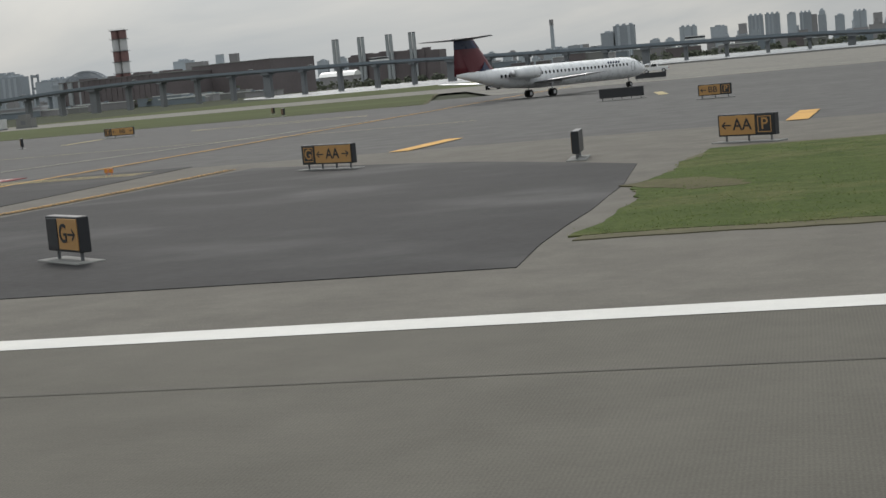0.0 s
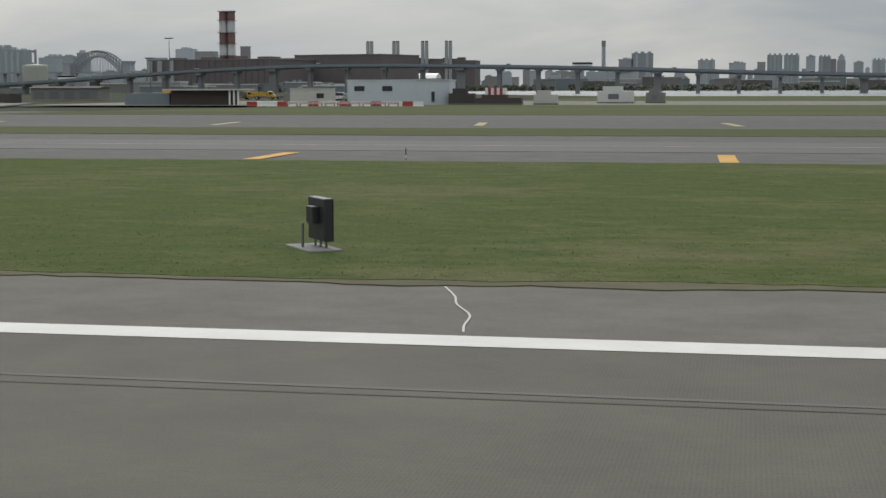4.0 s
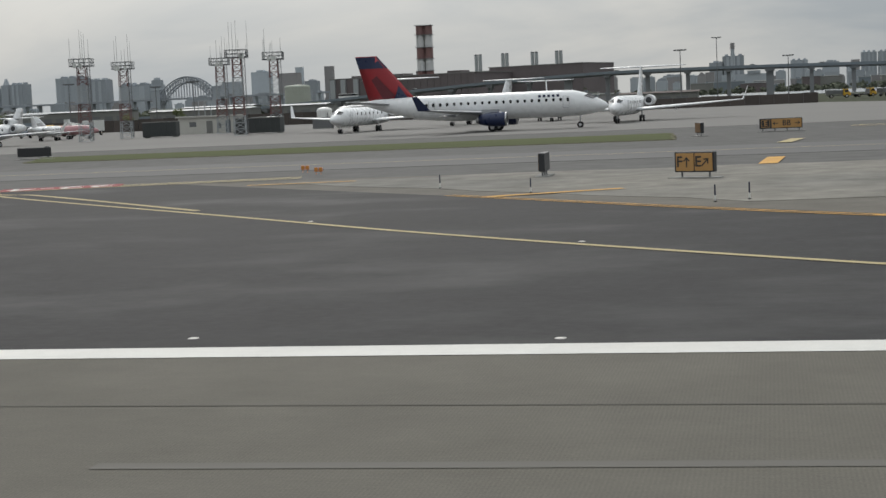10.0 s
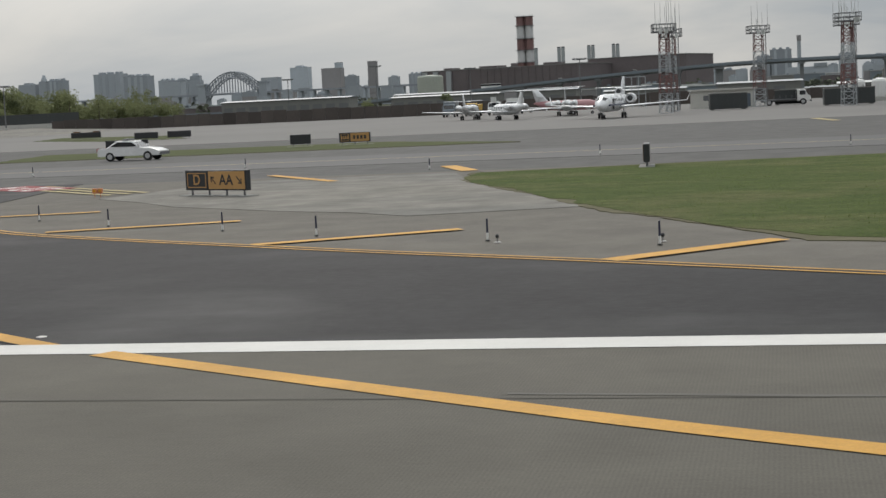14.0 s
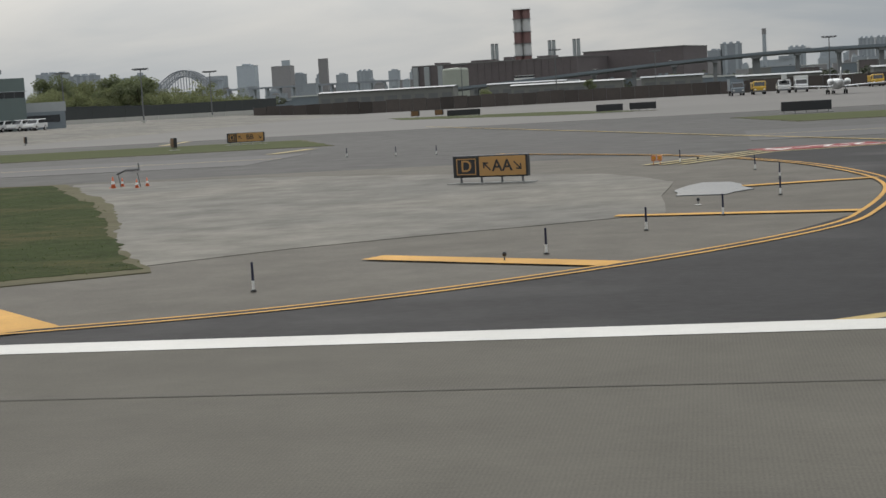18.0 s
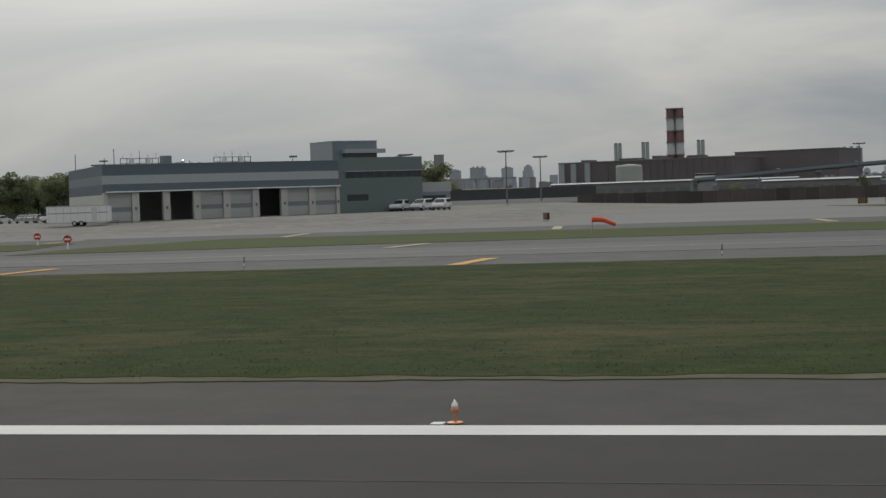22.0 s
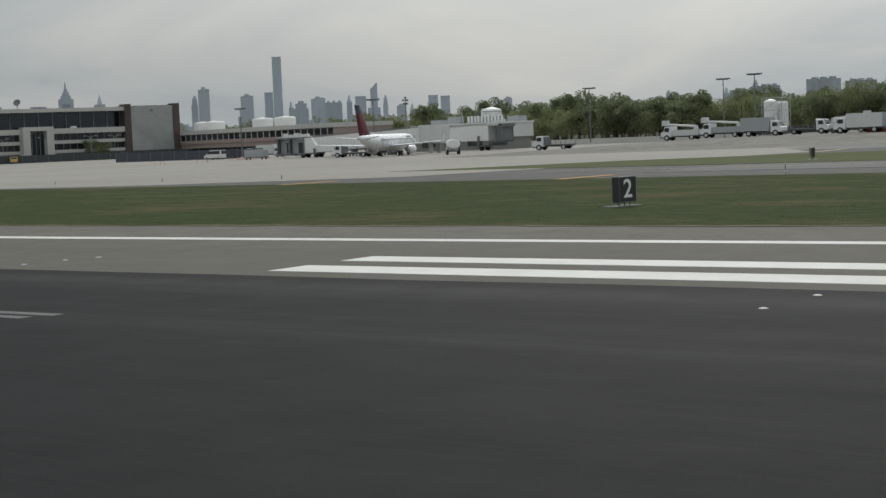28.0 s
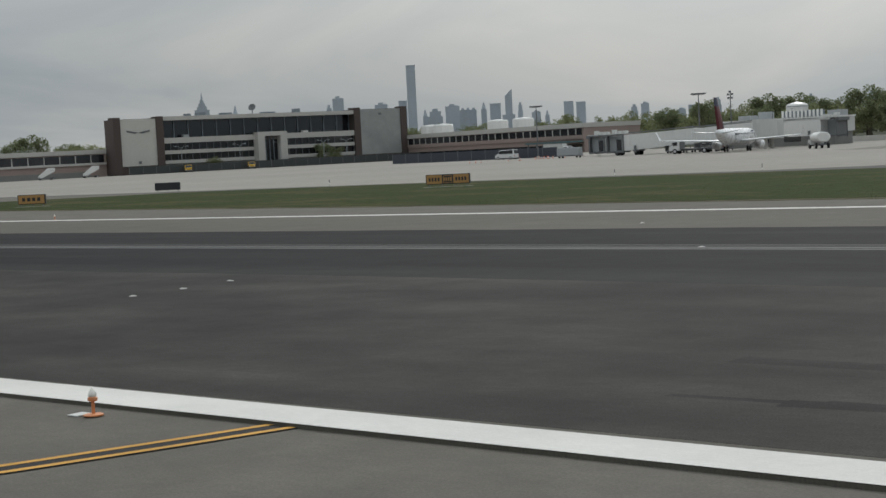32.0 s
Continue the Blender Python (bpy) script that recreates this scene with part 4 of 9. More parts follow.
for k, (nm, o) in enumerate(GRASS[:4]):
    grass_tufts("grass_blades", o, GRASS_DARKER_TUFT if nm == "grass_main" else GRASS_TUFT, 5.0 if k else 9.0, k + 60)

# bay water beyond the shore
slab("bay_water", [(3400, 563), (-70, 563), (-70, 601), (-190, 601), (-330, 900), (-420, 1150), (-420, 1700), (3400, 2200)], -0.30, WATER, "pale bay water under an overcast sky", "water", thick=0.2)

# ---- airfield furniture ----


def text_part(parent, text, x, z, size, mat, y=-0.16, label=""):
    cu = bpy.data.curves.new("legend", 'FONT')
    cu.body, cu.size, cu.align_x, cu.align_y, cu.extrude = text, size, 'CENTER', 'CENTER', 0.004
    cu.offset = size * 0.012
    tmp = bpy.data.objects.new("legend", cu)
    me = bpy.data.meshes.new_from_object(tmp)
    bpy.data.objects.remove(tmp)
    me.materials.clear()
    me.materials.append(mat)
    ob = new("legend", me)
    ob.parent = parent
    ob.matrix_basis = pose(x, y, z, 90, 0, 0)
    if label:
        ob["label"] = label
    return ob


def arrow_bm(cx, cz, size, ang, y=-0.158):
    """A flat arrow on a sign's face, pointing at ang degrees from the right."""
    bm = bmesh.new()
    s = size
    m = Matrix.Translation((cx, y, cz)) @ Matrix.Rotation(radians(-ang), 4, 'Y')
    for poly in (((-0.5, -0.06), (0.45, -0.06), (0.45, 0.06), (-0.5, 0.06)), ((0.5, 0.0), (0.12, 0.34), (0.02, 0.25), (0.32, 0.0)), ((0.5, 0.0), (0.32, 0.0), (0.02, -0.25), (0.12, -0.34))):
        vs = [bm.verts.new(m @ Vector((a * s, 0, b * s))) for a, b in poly]
        bm.faces.new(vs)
    bmesh.ops.recalc_face_normals(bm, faces=bm.faces)
    for fc in bm.faces:
        if fc.normal.y > 0:
            fc.normal_flip()
    return bm


def bevel_box(x0, x1, y0, y1, z0, z1, r=0.02):
    bm = bx(x0, x1, y0, y1, z0, z1)
    bmesh.ops.bevel(bm, geom=list(bm.edges), offset=r, segments=1, affect='EDGES')
    return bm


SIGN_BROWN = M("weathered_brown_sign_back", (0.16, 0.085, 0.035), 0.6, var=0.15, scale=4)


def taxi_sign(x, y, panels, turn=0.0, h=0.78, legs=0.22, back=False, label=""):
    """A lit guidance sign. panels: (text, 'y' or 'k', width, arrow angle left, arrow angle right)."""
    total = sum(p[2] for p in panels)
    words = "yellow and black" if len(panels) > 1 else ("yellow" if panels and panels[0][1] == 'y' else "black")
    ob = thing("taxiway_sign", label or words + " taxiway guidance sign on short legs", "airfield sign", x, y, -0.03, turn, "taxiway signs")
    x0 = -total / 2
    part("housing", bevel_box(x0 - 0.05, x0 + total + 0.05, -0.13, 0.13, legs, legs + h), SIGN_BLACK, ob)
    n = max(2, int(total / 0.9) + 1)
    for k in range(n):
        lx = x0 + 0.2 + (total - 0.4) * k / (n - 1)
        part("leg", tube(bmesh.new(), (lx, 0, 0), (lx, 0, legs), 0.04, seg=6), STEEL_DARK, ob)
    part("footing", bevel_box(x0 - 0.25, x0 + total + 0.25, -0.35, 0.35, -0.1, 0.03), CONC_DARK, ob)
    cx = x0
    for tx, colr, w, al, ar in panels:
        fg = SIGN_BLACK if colr == 'y' else SIGN_YELLOW
        face = part("face_panel", bevel_box(cx + 0.02, cx + w - 0.02, -0.15, -0.12, legs + 0.05, legs + h - 0.05, 0.008), SIGN_YELLOW if colr == 'y' else SIGN_BROWN if colr == 'b' else SIGN_BLACK, ob, "" if not back else "unreadable dark back")
        zc = legs + h / 2
        if colr == 'k' and tx:
            part("legend_border", frame_bm(cx + 0.1, cx + w - 0.1, legs + 0.1, legs + h - 0.1, 0.035, -0.154), SIGN_YELLOW, face)
        if tx == "|":
            for k in range(4):
                part("legend_bar", bx(cx + w * (0.15 + 0.19 * k), cx + w * (0.27 + 0.19 * k), -0.158, -0.151, zc - 0.14, zc + 0.14), fg, face, "illegible lettering")
        elif tx:
            off = (0.28 * h if al is not None else 0) - (0.28 * h if ar is not None else 0)
            text_part(face, tx, cx + w / 2 + off, zc, h * 0.74, fg)
        if al is not None:
            part("arrow", arrow_bm(cx + 0.1 + h * 0.27, zc, h * 0.52, al), fg, face)
        if ar is not None:
            part("arrow", arrow_bm(cx + w - 0.1 - h * 0.27, zc, h * 0.52, ar), fg, face)
        cx += w
    return ob


def frame_bm(x0, x1, z0, z1, t, y):
    bm = bmesh.new()
    for a, b, c, d in ((x0, x1, z0, z0 + t), (x0, x1, z1 - t, z1), (x0, x0 + t, z0 + t, z1 - t), (x1 - t, x1, z0 + t, z1 - t)):
        box(bm, a, b, y - 0.003, y, c, d)
    return bm


AA = ("AA", 'y', 2.1, 180, 0)
BB = ("BB", 'y', 2.1, 180, 0)
DIAG = ("AA", 'y', 2.1, 135, -45)
taxi_sign(-13.6, 31.9, [("", 'k', 0.6, None, None), ("G", 'y', 1.05, None, 0)], -40)
taxi_sign(-16.4, 60.4, [("G", 'k', 0.75, None, None), AA], -30)
taxi_sign(0.2, 57.1, [("AA", 'y', 1.5, 180, None), ("P", 'k', 0.75, None, None)], -30)
taxi_sign(-4.0, 113.2, [("BB", 'y', 1.5, 180, None), ("P", 'k', 0.75, None, None)], 2)
taxi_sign(-63.0, 191.7, [("", 'b', 1.3, None, None)], -60, label="weathered brown back of a taxiway sign seen edge-on")
taxi_sign(-66.6, 150, [("E", 'k', 0.8, None, None), ("BB", 'y', 2.4, 180, 0)])
taxi_sign(-74.0, 64.0, [("G", 'k', 0.75, None, None), AA], -30)
taxi_sign(-270.5, 31.0, [("F", 'y', 1.0, None, 45), ("E", 'y', 1.0, None, 0)], -30)
taxi_sign(-329, 124.5, [("E", 'k', 0.85, None, None), ("BB", 'y', 2.3, 180, 0)])
taxi_sign(-322.5, 65.2, [("E", 'k', 0.75, None, None), AA], -28)
taxi_sign(-332.6, 61.6, [("F", 'y', 0.78, None, 90), ("E", 'y', 0.78, None, 45)], -22)
taxi_sign(-379.0, 47.1, [("F", 'k', 1.0, None, None), DIAG], -50)
taxi_sign(-434.8, 57.6, [("D", 'k', 1.3, None, None), DIAG], -28)
taxi_sign(-487.8, 55.4, [("D", 'k', 0.95, None, None), ("AA", 'y', 1.8, 135, -45)], -14)
taxi_sign(-518.0, 126, [("D", 'k', 0.8, None, None), ("BB", 'y', 2.3, 135, -45)])
taxi_sign(-447.5, 123.5, [("|", 'k', 0.9, None, None), ("|", 'y', 1.6, None, None)])
taxi_sign(-708.5, 61, [("|", 'y', 1.3, None, None), ("|", 'k', 0.9, None, None), ("|", 'y', 1.3, None, None)], 22, label="yellow and black direction sign on grass")
taxi_sign(-737, 42.5, [("|", 'y', 2.2, None, None)], 35, label="yellow direction sign beside the runway grass")
for x, y, w, t in ((-12.6, 130.7, 3.6, 0), (-20, 235, 4.5, 0), (-279.9, 66.6, 2.05, 0), (-276.5, 133.5, 3.0, 0), (-283, 250, 3.0, 0), (-392.6, 126.6, 3.0, 0), (-472, 134, 4.0, 0), (-491.3, 184, 3.0, 0), (-513, 213, 4.5, 0), (-756, 72.5, 2.6, 30), (-487.5, 185.5, 3.0, 0), (-452.3, 124, 1.6, 25), (-276, 195, 2.4, 0)):
    taxi_sign(x, y, [("", 'k', w, None, None)], t, back=True, label="plain black back of a taxiway sign")
for x, y, t in ((-5.6, 54.9, 86), (-268.6, 61, 86), (-339.3, 67.2, 88), (-419.2, 68.6, 86), (-335, 119.5, 70), (-70.4, 136.4, 60), (-268.9, 127.3, 70), (-522, 119.5, 60), (-560, 175.5, 60), (-642, 105.5, 60), (-523.2, 231.5, 20), (-519.4, 230.5, 20), (-627.5, 112.5, 30), (-394.5, 133, 70), (-71.4, 212, 60)):
    taxi_sign(x, y, [("", 'b', 2.0 if t > 80 else 1.3, None, None)], -t, label="weathered brown back of a taxiway sign seen edge-on")


def distance_board(x, y, text, turn):
    ob = thing("distance_board", "black runway distance board with a white number on thin legs" if text else "black back of a runway distance board on thin legs", "airfield sign", x, y, 0, turn, "distance boards")
    dp, zt = (0.27, 1.72) if text else (0.13, 1.5)
    part("panel", bevel_box(-0.7, 0.7, -dp, dp, 0.24, zt, 0.03), SIGN_BLACK, ob)
    part("trim", frame_bm(-0.7, 0.7, 0.24, zt, 0.04, -dp - 0.003), STEEL_DARK, ob)
    for lx in (-0.45, 0.0, 0.45):
        part("leg", tube(bmesh.new(), (lx, 0, 0), (lx, 0, 0.26), 0.035, seg=6), STEEL_DARK, ob)
    part("brace", tube(bmesh.new(), (0.1, 0.5, 0.0), (0.1, 0.5, 0.75), 0.04, seg=6), STEEL_DARK, ob)
    part("control_box", bevel_box(-0.25, 0.3, dp, dp + 0.2, 0.75, 1.25), SIGN_BLACK, ob)
    part("footing", bevel_box(-1.0, 1.1, -0.3, 0.7, -0.1, 0.04), CONC_DARK, ob)
    if text:
        text_part(ob, text, 0.0, 0.98, 1.5, SIGN_FACE_WHITE, y=-0.28)
    ob.scale = (0.74, 0.74, 0.7)
    return ob


distance_board(-370.2, 38.2, "3", 72)
distance_board(-622.2, 38.2, "2", 78)
distance_board(-135.8, 41.2, "", 80)
distance_board(-162.8, 31.9, "", 125)
distance_board(-503.0, 31.4, "", 125)
distance_board(-373.0, 31.2, "", 112).scale = (0.56, 0.7, 0.7)


def edge_post(x, y):
    ob = thing("edge_post", "dark blue and white taxiway edge reflector post on asphalt", "edge marker", x, y, -0.03, 0, "edge posts")
    part("base", revolve(bmesh.new(), [(0.12, 0), (0.12, 0.02), (0.05, 0.045)], 8), TYRE, ob)
    part("lower_sleeve", tube(bmesh.new(), (0, 0, 0.04), (0, 0, 0.26), 0.05, seg=8), POST_WHITE, ob, "white lower sleeve")
    part("upper_sleeve", tube(bmesh.new(), (0, 0, 0.26), (0, 0, 0.7), 0.052, 0.045, seg=8), POST_BLUE, ob, "dark blue upper sleeve")
    return ob


first_post = edge_post(-117.6, 27)
first_post.scale = (0.7, 0.7, 0.86)
for x, y in ((-92.4, 38.9), (-83.2, 44), (-75.1, 49.1), (-289.9, 31.3), (-289.6, 42.3), (-289.5, 52.6), (-289.5, 64.2), (-322.3, 40.5), (-325.7, 42.4), (-316.4, 41.9), (-313.8, 44.8), (-313.1, 49),
             (-312.9, 52.9), (-312.7, 62.2), (-331.4, 47.9), (-342.4, 60.1), (-338.1, 55.3), (-330.4, 48.6), (-367.6, 50.6), (-363.2, 45.6), (-356.5, 39.6), (-355.1, 37.5), (-354.2, 34.6), (-354, 32.4), (-380, 64.8), (-377, 62.9), (-385.2, 68.1),
             (-408, 29.4), (-416, 33.7), (-420.1, 35.7), (-425, 38.3), (-428.4, 40.7), (-433.1, 43.7), (-436.9, 46.8), (-481.6, 34.9), (-479.9, 38), (-478.3, 43.7), (-478, 50.6), (-478.6, 55.9), (-481.3, 63), (-488.1, 26.5), (-483.4, 30.8),
             (-497.2, 85.2), (-500.4, 87), (-494.7, 83.9), (-559.2, 74.6), (-535.4, 75.2), (-583, 74.6), (-607, 74.5), (-631, 74.6), (-24.5, 28), (-23.8, 31.5), (-23, 36), (-22, 42), (-430, 73.5), (-400, 76), (-690.9, 79), (-677, 79), (-705, 79), (-722, 80), (-740, 80),
             (-170, 72.5), (-195, 72.5), (-146, 72.5), (-221, 72.5), (-443, 84), (-456, 84), (-410, 84), (-423, 84)):
    copy_thing(first_post, pose(x, y, -0.03) @ Matrix.Diagonal((0.7, 0.7, 0.86, 1)))


def stub_light(x, y):
    ob = thing("taxiway_light", "small dark blue taxiway edge light", "edge light", x, y, -0.03, 0, "taxiway edge lights")
    part("stem", tube(bmesh.new(), (0, 0, 0), (0, 0, 0.2), 0.03, seg=6), STEEL_DARK, ob)
    part("lens", revolve(bmesh.new(), [(0.06, 0.2), (0.09, 0.24), (0.085, 0.33), (0.04, 0.38)], 8), SIGN_BLACK, ob, smooth=True)
    part("base_plate", revolve(bmesh.new(), [(0.16, 0), (0.16, 0.015), (0.03, 0.02)], 8), WHITE_PAINT, ob)
    return ob


first_stub = stub_light(-289.2, 44.5)
first_stub.scale = (0.7, 0.7, 0.7)
for x, y in ((-80.1, 46.9), (-319.4, 43.1), (-326.2, 44.7), (-357.4, 42.4), (-354.9, 29.5), (-419.8, 35.3), (-484.1, 29.8), (-480.5, 41.5), (-288.8, 53.3), (-312.5, 63), (-313, 51.8), (-480.6, 63.4), (-416, 34.5)):
    copy_thing(first_stub, pose(x, y, -0.03) @ Matrix.Scale(0.7, 4))


def edge_light(x, y):
    ob = thing("runway_edge_light", "orange runway edge light with a milky glass dome", "runway light", x, y, -0.03, 0, "runway edge lights")
    part("base_plate", revolve(bmesh.new(), [(0.24, 0), (0.24, 0.03), (0.1, 0.05)], 14), LAMP_ORANGE, ob)
    part("stem", tube(bmesh.new(), (0, 0, 0.04), (0, 0, 0.34), 0.045, seg=10), LAMP_ORANGE, ob)
    part("collar", revolve(bmesh.new(), [(0.05, 0.33), (0.12, 0.36), (0.12, 0.43), (0.09, 0.45)], 14), LAMP_ORANGE, ob)
    part("dome", revolve(bmesh.new(), [(0.09, 0.45), (0.105, 0.5), (0.09, 0.57), (0.05, 0.61), (0.01, 0.7)], 14), LAMP_GLASS, ob, "milky glass dome", smooth=True)
    part("pale_slab", bx(-0.7, -0.32, -0.25, 0.2, -0.02, 0.006), OFFWHITE, ob)
    return ob


first_light = edge_light(-288.9, 21.45)
first_light.scale = (0.7, 0.7, 0.7)
for x in (-232, -384.6, -536.5, -586.7, -643.8, -705):
    copy_thing(first_light, pose(x, 21.5, -0.03) @ Matrix.Scale(0.7, 4))
for x in (-644.9, -590, -705):
    copy_thing(first_light, pose(x, -21.5, -0.03) @ Matrix.Scale(0.7, 4))
paint("loose_cable", [(-159.1, 26.4), (-158.7, 25.2), (-158.5, 24.3), (-158.1, 23.2), (-158.0, 22.2), (-157.9, 21.6)], 0.035, -0.03, M("white_cable", (0.45, 0.45, 0.43)), "white cable lying across the shoulder", "cable", curve=6)


def flush_light(x, y, z=0.006, r=0.085):
    ob = thing("flush_light", "pale steel inset light in the pavement", "inset light", x, y, z, 0, "inset lights")
    part("rim", revolve(bmesh.new(), [(r, -0.01), (r, 0.008), (r * 0.6, 0.014)], 12), M("pale_worn_steel", (0.45, 0.44, 0.42), 0.5, var=0.1), ob)
    part("lens", bx(-r * 0.45, r * 0.45, -r * 0.2, r * 0.2, 0.012, 0.02), LAMP_GLASS, ob)
    return ob


first_flush = flush_light(-570.6, 10.7)
for x, y in ((-570.6, 12.1), (-570.5, 13.4), (-626.4, 11.2), (-626.3, 12.6), (-626, 13.6), (-627.3, -14.2), (-627.5, -12.5), (-627.6, -10.7), (-657.3, -11.0), (-657.5, -9.4), (-657.9, -7.6), (-602, 9), (-602.1, 6.9), (-619.3, 1.3), (-626.3, 4.1),
             (-636.4, 2.3), (-643.3, 5), (-659.4, 12.7), (-651, 2.5), (-80, 22.3), (-78.6, 22.6), (-40.3, 22.6), (-35.7, 22.5), (-24.5, 22), (-82, 22.2), (-338.1, 22.1), (-332.6, 21.7), (-309, 21.9), (-249, 22), (-513, 22), (-424.4, 22), (-428, 22)):
    copy_thing(first_flush, pose(x, y, 0.006 if abs(y) < 20.9 else -0.03))
for x, y in ((-314, 22.6), (-313.2, 22.4), (-311.1, 25.3), (-309, 27.9), (-307.2, 30.7), (-305.6, 33.6), (-304.4, 38), (-475.6, 25.2), (-473.3, 28.9), (-470.6, 32.6), (-468, 37), (-466.6, 42), (-466.2, 48), (-466.8, 55), (-81, 26.2), (-35.5, 34.9), (-34.5, 34.1), (-35.3, 46.6), (-34.4, 45.7), (-318, 23.2), (-322, 26), (-352, 53), (-343, 44.5), (-334, 36)):
    copy_thing(first_flush, pose(x, y, -0.026))
sheet("paint_patch", ragged([(-624.6, -5.4), (-624.3, -5.7), (-623.9, -5.7), (-623.7, -5.4), (-624.1, -5.2)], 0.2, 0.06, 3), 0.013, PAINT_WHITE, "splash of white paint on rubber", "paint mark")
sheet("white_lid", ragged([(-81, 63.6), (-80, 63.5), (-79.8, 64.3), (-80.9, 64.4)], 0.4, 0.1, 4), -0.015, M("white_lid_paint", (0.6, 0.6, 0.58)), "white painted manhole slab", "lid")


def guard_light(x, y, turn=0):
    ob = thing("guard_light", "orange runway guard light with two lamps on a frame", "guard light", x, y, -0.03, turn, "guard lights")
    for s in (-1, 1):
        lamp = part("lamp_housing", bevel_box(s * 0.28 - 0.22, s * 0.28 + 0.22, -0.12, 0.16, 0.42, 0.86, 0.03), LAMP_ORANGE, ob)
        part("lens", tube(bmesh.new(), (s * 0.28, -0.125, 0.64), (s * 0.28, -0.15, 0.64), 0.13, seg=12), M("amber_lens", (0.6, 0.28, 0.03), 0.15), lamp, "amber lens")
        part("leg", tube(bmesh.new(), (s * 0.3, 0, 0), (s * 0.3, 0, 0.44), 0.035, seg=6), LAMP_ORANGE, ob)
    part("crossbar", bx(-0.5, 0.5, -0.04, 0.04, 0.36, 0.43), LAMP_ORANGE, ob)
    return ob


first_guard = guard_light(-288, 68.6)
first_guard.scale = (0.65, 0.65, 0.65)
for x, y in ((-315.6, 67.5), (-374.5, 55.5), (-353.6, 79), (-440.7, 59.5), (-482.2, 62.5), (-66, 72.5), (-352, 76), (-30, 69)):
    copy_thing(first_guard, pose(x, y, -0.03) @ Matrix.Scale(0.65, 4))


def traffic_cone(x, y, z=-0.04):
    ob = thing("traffic_cone", "orange traffic cone with a white band", "cone", x, y, z, 0, "traffic cones")
    part("base", bevel_box(-0.18, 0.18, -0.18, 0.18, 0, 0.04), CONE_ORANGE, ob)
    part("cone", revolve(bmesh.new(), [(0.14, 0.04), (0.09, 0.3), (0.085, 0.3), (0.03, 0.68)], 10), CONE_ORANGE, ob, smooth=True)
    part("band", revolve(bmesh.new(), [(0.108, 0.24), (0.082, 0.42)], 10), SIGN_FACE_WHITE, ob, "white reflective band")
    return ob


first_cone = traffic_cone(-505.6, 64.6)
first_cone.scale = (0.75, 0.75, 0.75)
for x, y in ((-505.6, 65.7), (-504.3, 64.0), (-504.2, 65.0)):
    copy_thing(first_cone, pose(x, y, -0.04) @ Matrix.Scale(0.75, 4))
rngC = random.Random(9)
for x, y, n in ((-823, 207, 4), (-821, 217, 3), (-824, 230, 8), (-826, 235, 8), (-819, 233, 4)):
    for k in range(n):
        copy_thing(first_cone, pose(x + rngC.uniform(-2.2, 2.2), y + rngC.uniform(-1.5, 1.5), -0.05) @ Matrix.Scale(1.1, 4))
barrier = thing("cone_barrier", "bent dark board lying over traffic cones", "barrier", -504.9, 64.8, -0.03, -30)
barrier.scale = (0.6, 0.6, 0.72)
part("board", tube(bmesh.new(), (-1.4, 0, 0.78), (-0.4, 0, 1.02), 0.07, seg=6), STEEL_DARK, barrier)
part("board_end", tube(bmesh.new(), (-0.4, 0, 1.02), (1.1, 0, 1.06), 0.08, seg=6), STEEL_DARK, barrier)
part("upright", tube(bmesh.new(), (1.1, 0, 1.02), (1.05, 0, 1.42), 0.06, seg=6), STEEL_DARK, barrier)
for sx in (-1.3, 0.9):
    part("trestle_leg", tube(bmesh.new(), (sx, 0.2, 0), (sx, 0, 0.85), 0.03, seg=6), STEEL_DARK, barrier)

sock = thing("windsock", "drooping orange windsock on a short pole", "windsock", -546.2, 117.2, 0.012)
sock.scale = (0.6, 0.6, 0.62)
part("pole", tube(bmesh.new(), (-1.5, 0, 0), (-1.5, 0, 2.1), 0.05, seg=8), LAMP_ORANGE, sock)
rings = []
for k in range(9):
    t = k / 8
    c = Vector((-1.45 + 2.9 * t, 0, 1.72 - 0.15 * t - 1.0 * max(0, t - 0.45)))
    r = 0.34 - 0.14 * t
    rings.append([c + Vector((0.25 * r * math.sin(a), r * math.cos(a) * 0.9, r * math.sin(a))) for a in [j * math.tau / 10 for j in range(10)]])
part("sock", loft(bmesh.new(), rings), M("windsock_cloth", (0.7, 0.09, 0.04), 0.8, var=0.1, scale=3), sock, "orange cloth sock", smooth=True)
part("hoop", tube(bmesh.new(), (-1.48, 0, 1.38), (-1.48, 0, 2.06), 0.03, seg=6), STEEL_DARK, sock)


def stop_sign(x, y, z):
    ob = thing("stop_sign", "red round stop sign on a short white post", "road sign", x, y, z, 20, "stop signs")
    part("post", tube(bmesh.new(), (0, 0, 0), (0, 0, 0.8), 0.12, 0.08, seg=8), POST_WHITE, ob)
    part("plate", tube(bmesh.new(), (0, -0.06, 1.15), (0, -0.02, 1.15), 0.5, seg=8), SIGN_RED, ob)
    part("legend_bar", bx(-0.34, 0.34, -0.075, -0.062, 1.05, 1.25), SIGN_FACE_WHITE, ob)
    ob.scale = (0.7, 0.7, 0.7)
    return ob


stop_sign(-590, 117, -0.05)
stop_sign(-600.5, 132, -0.05)

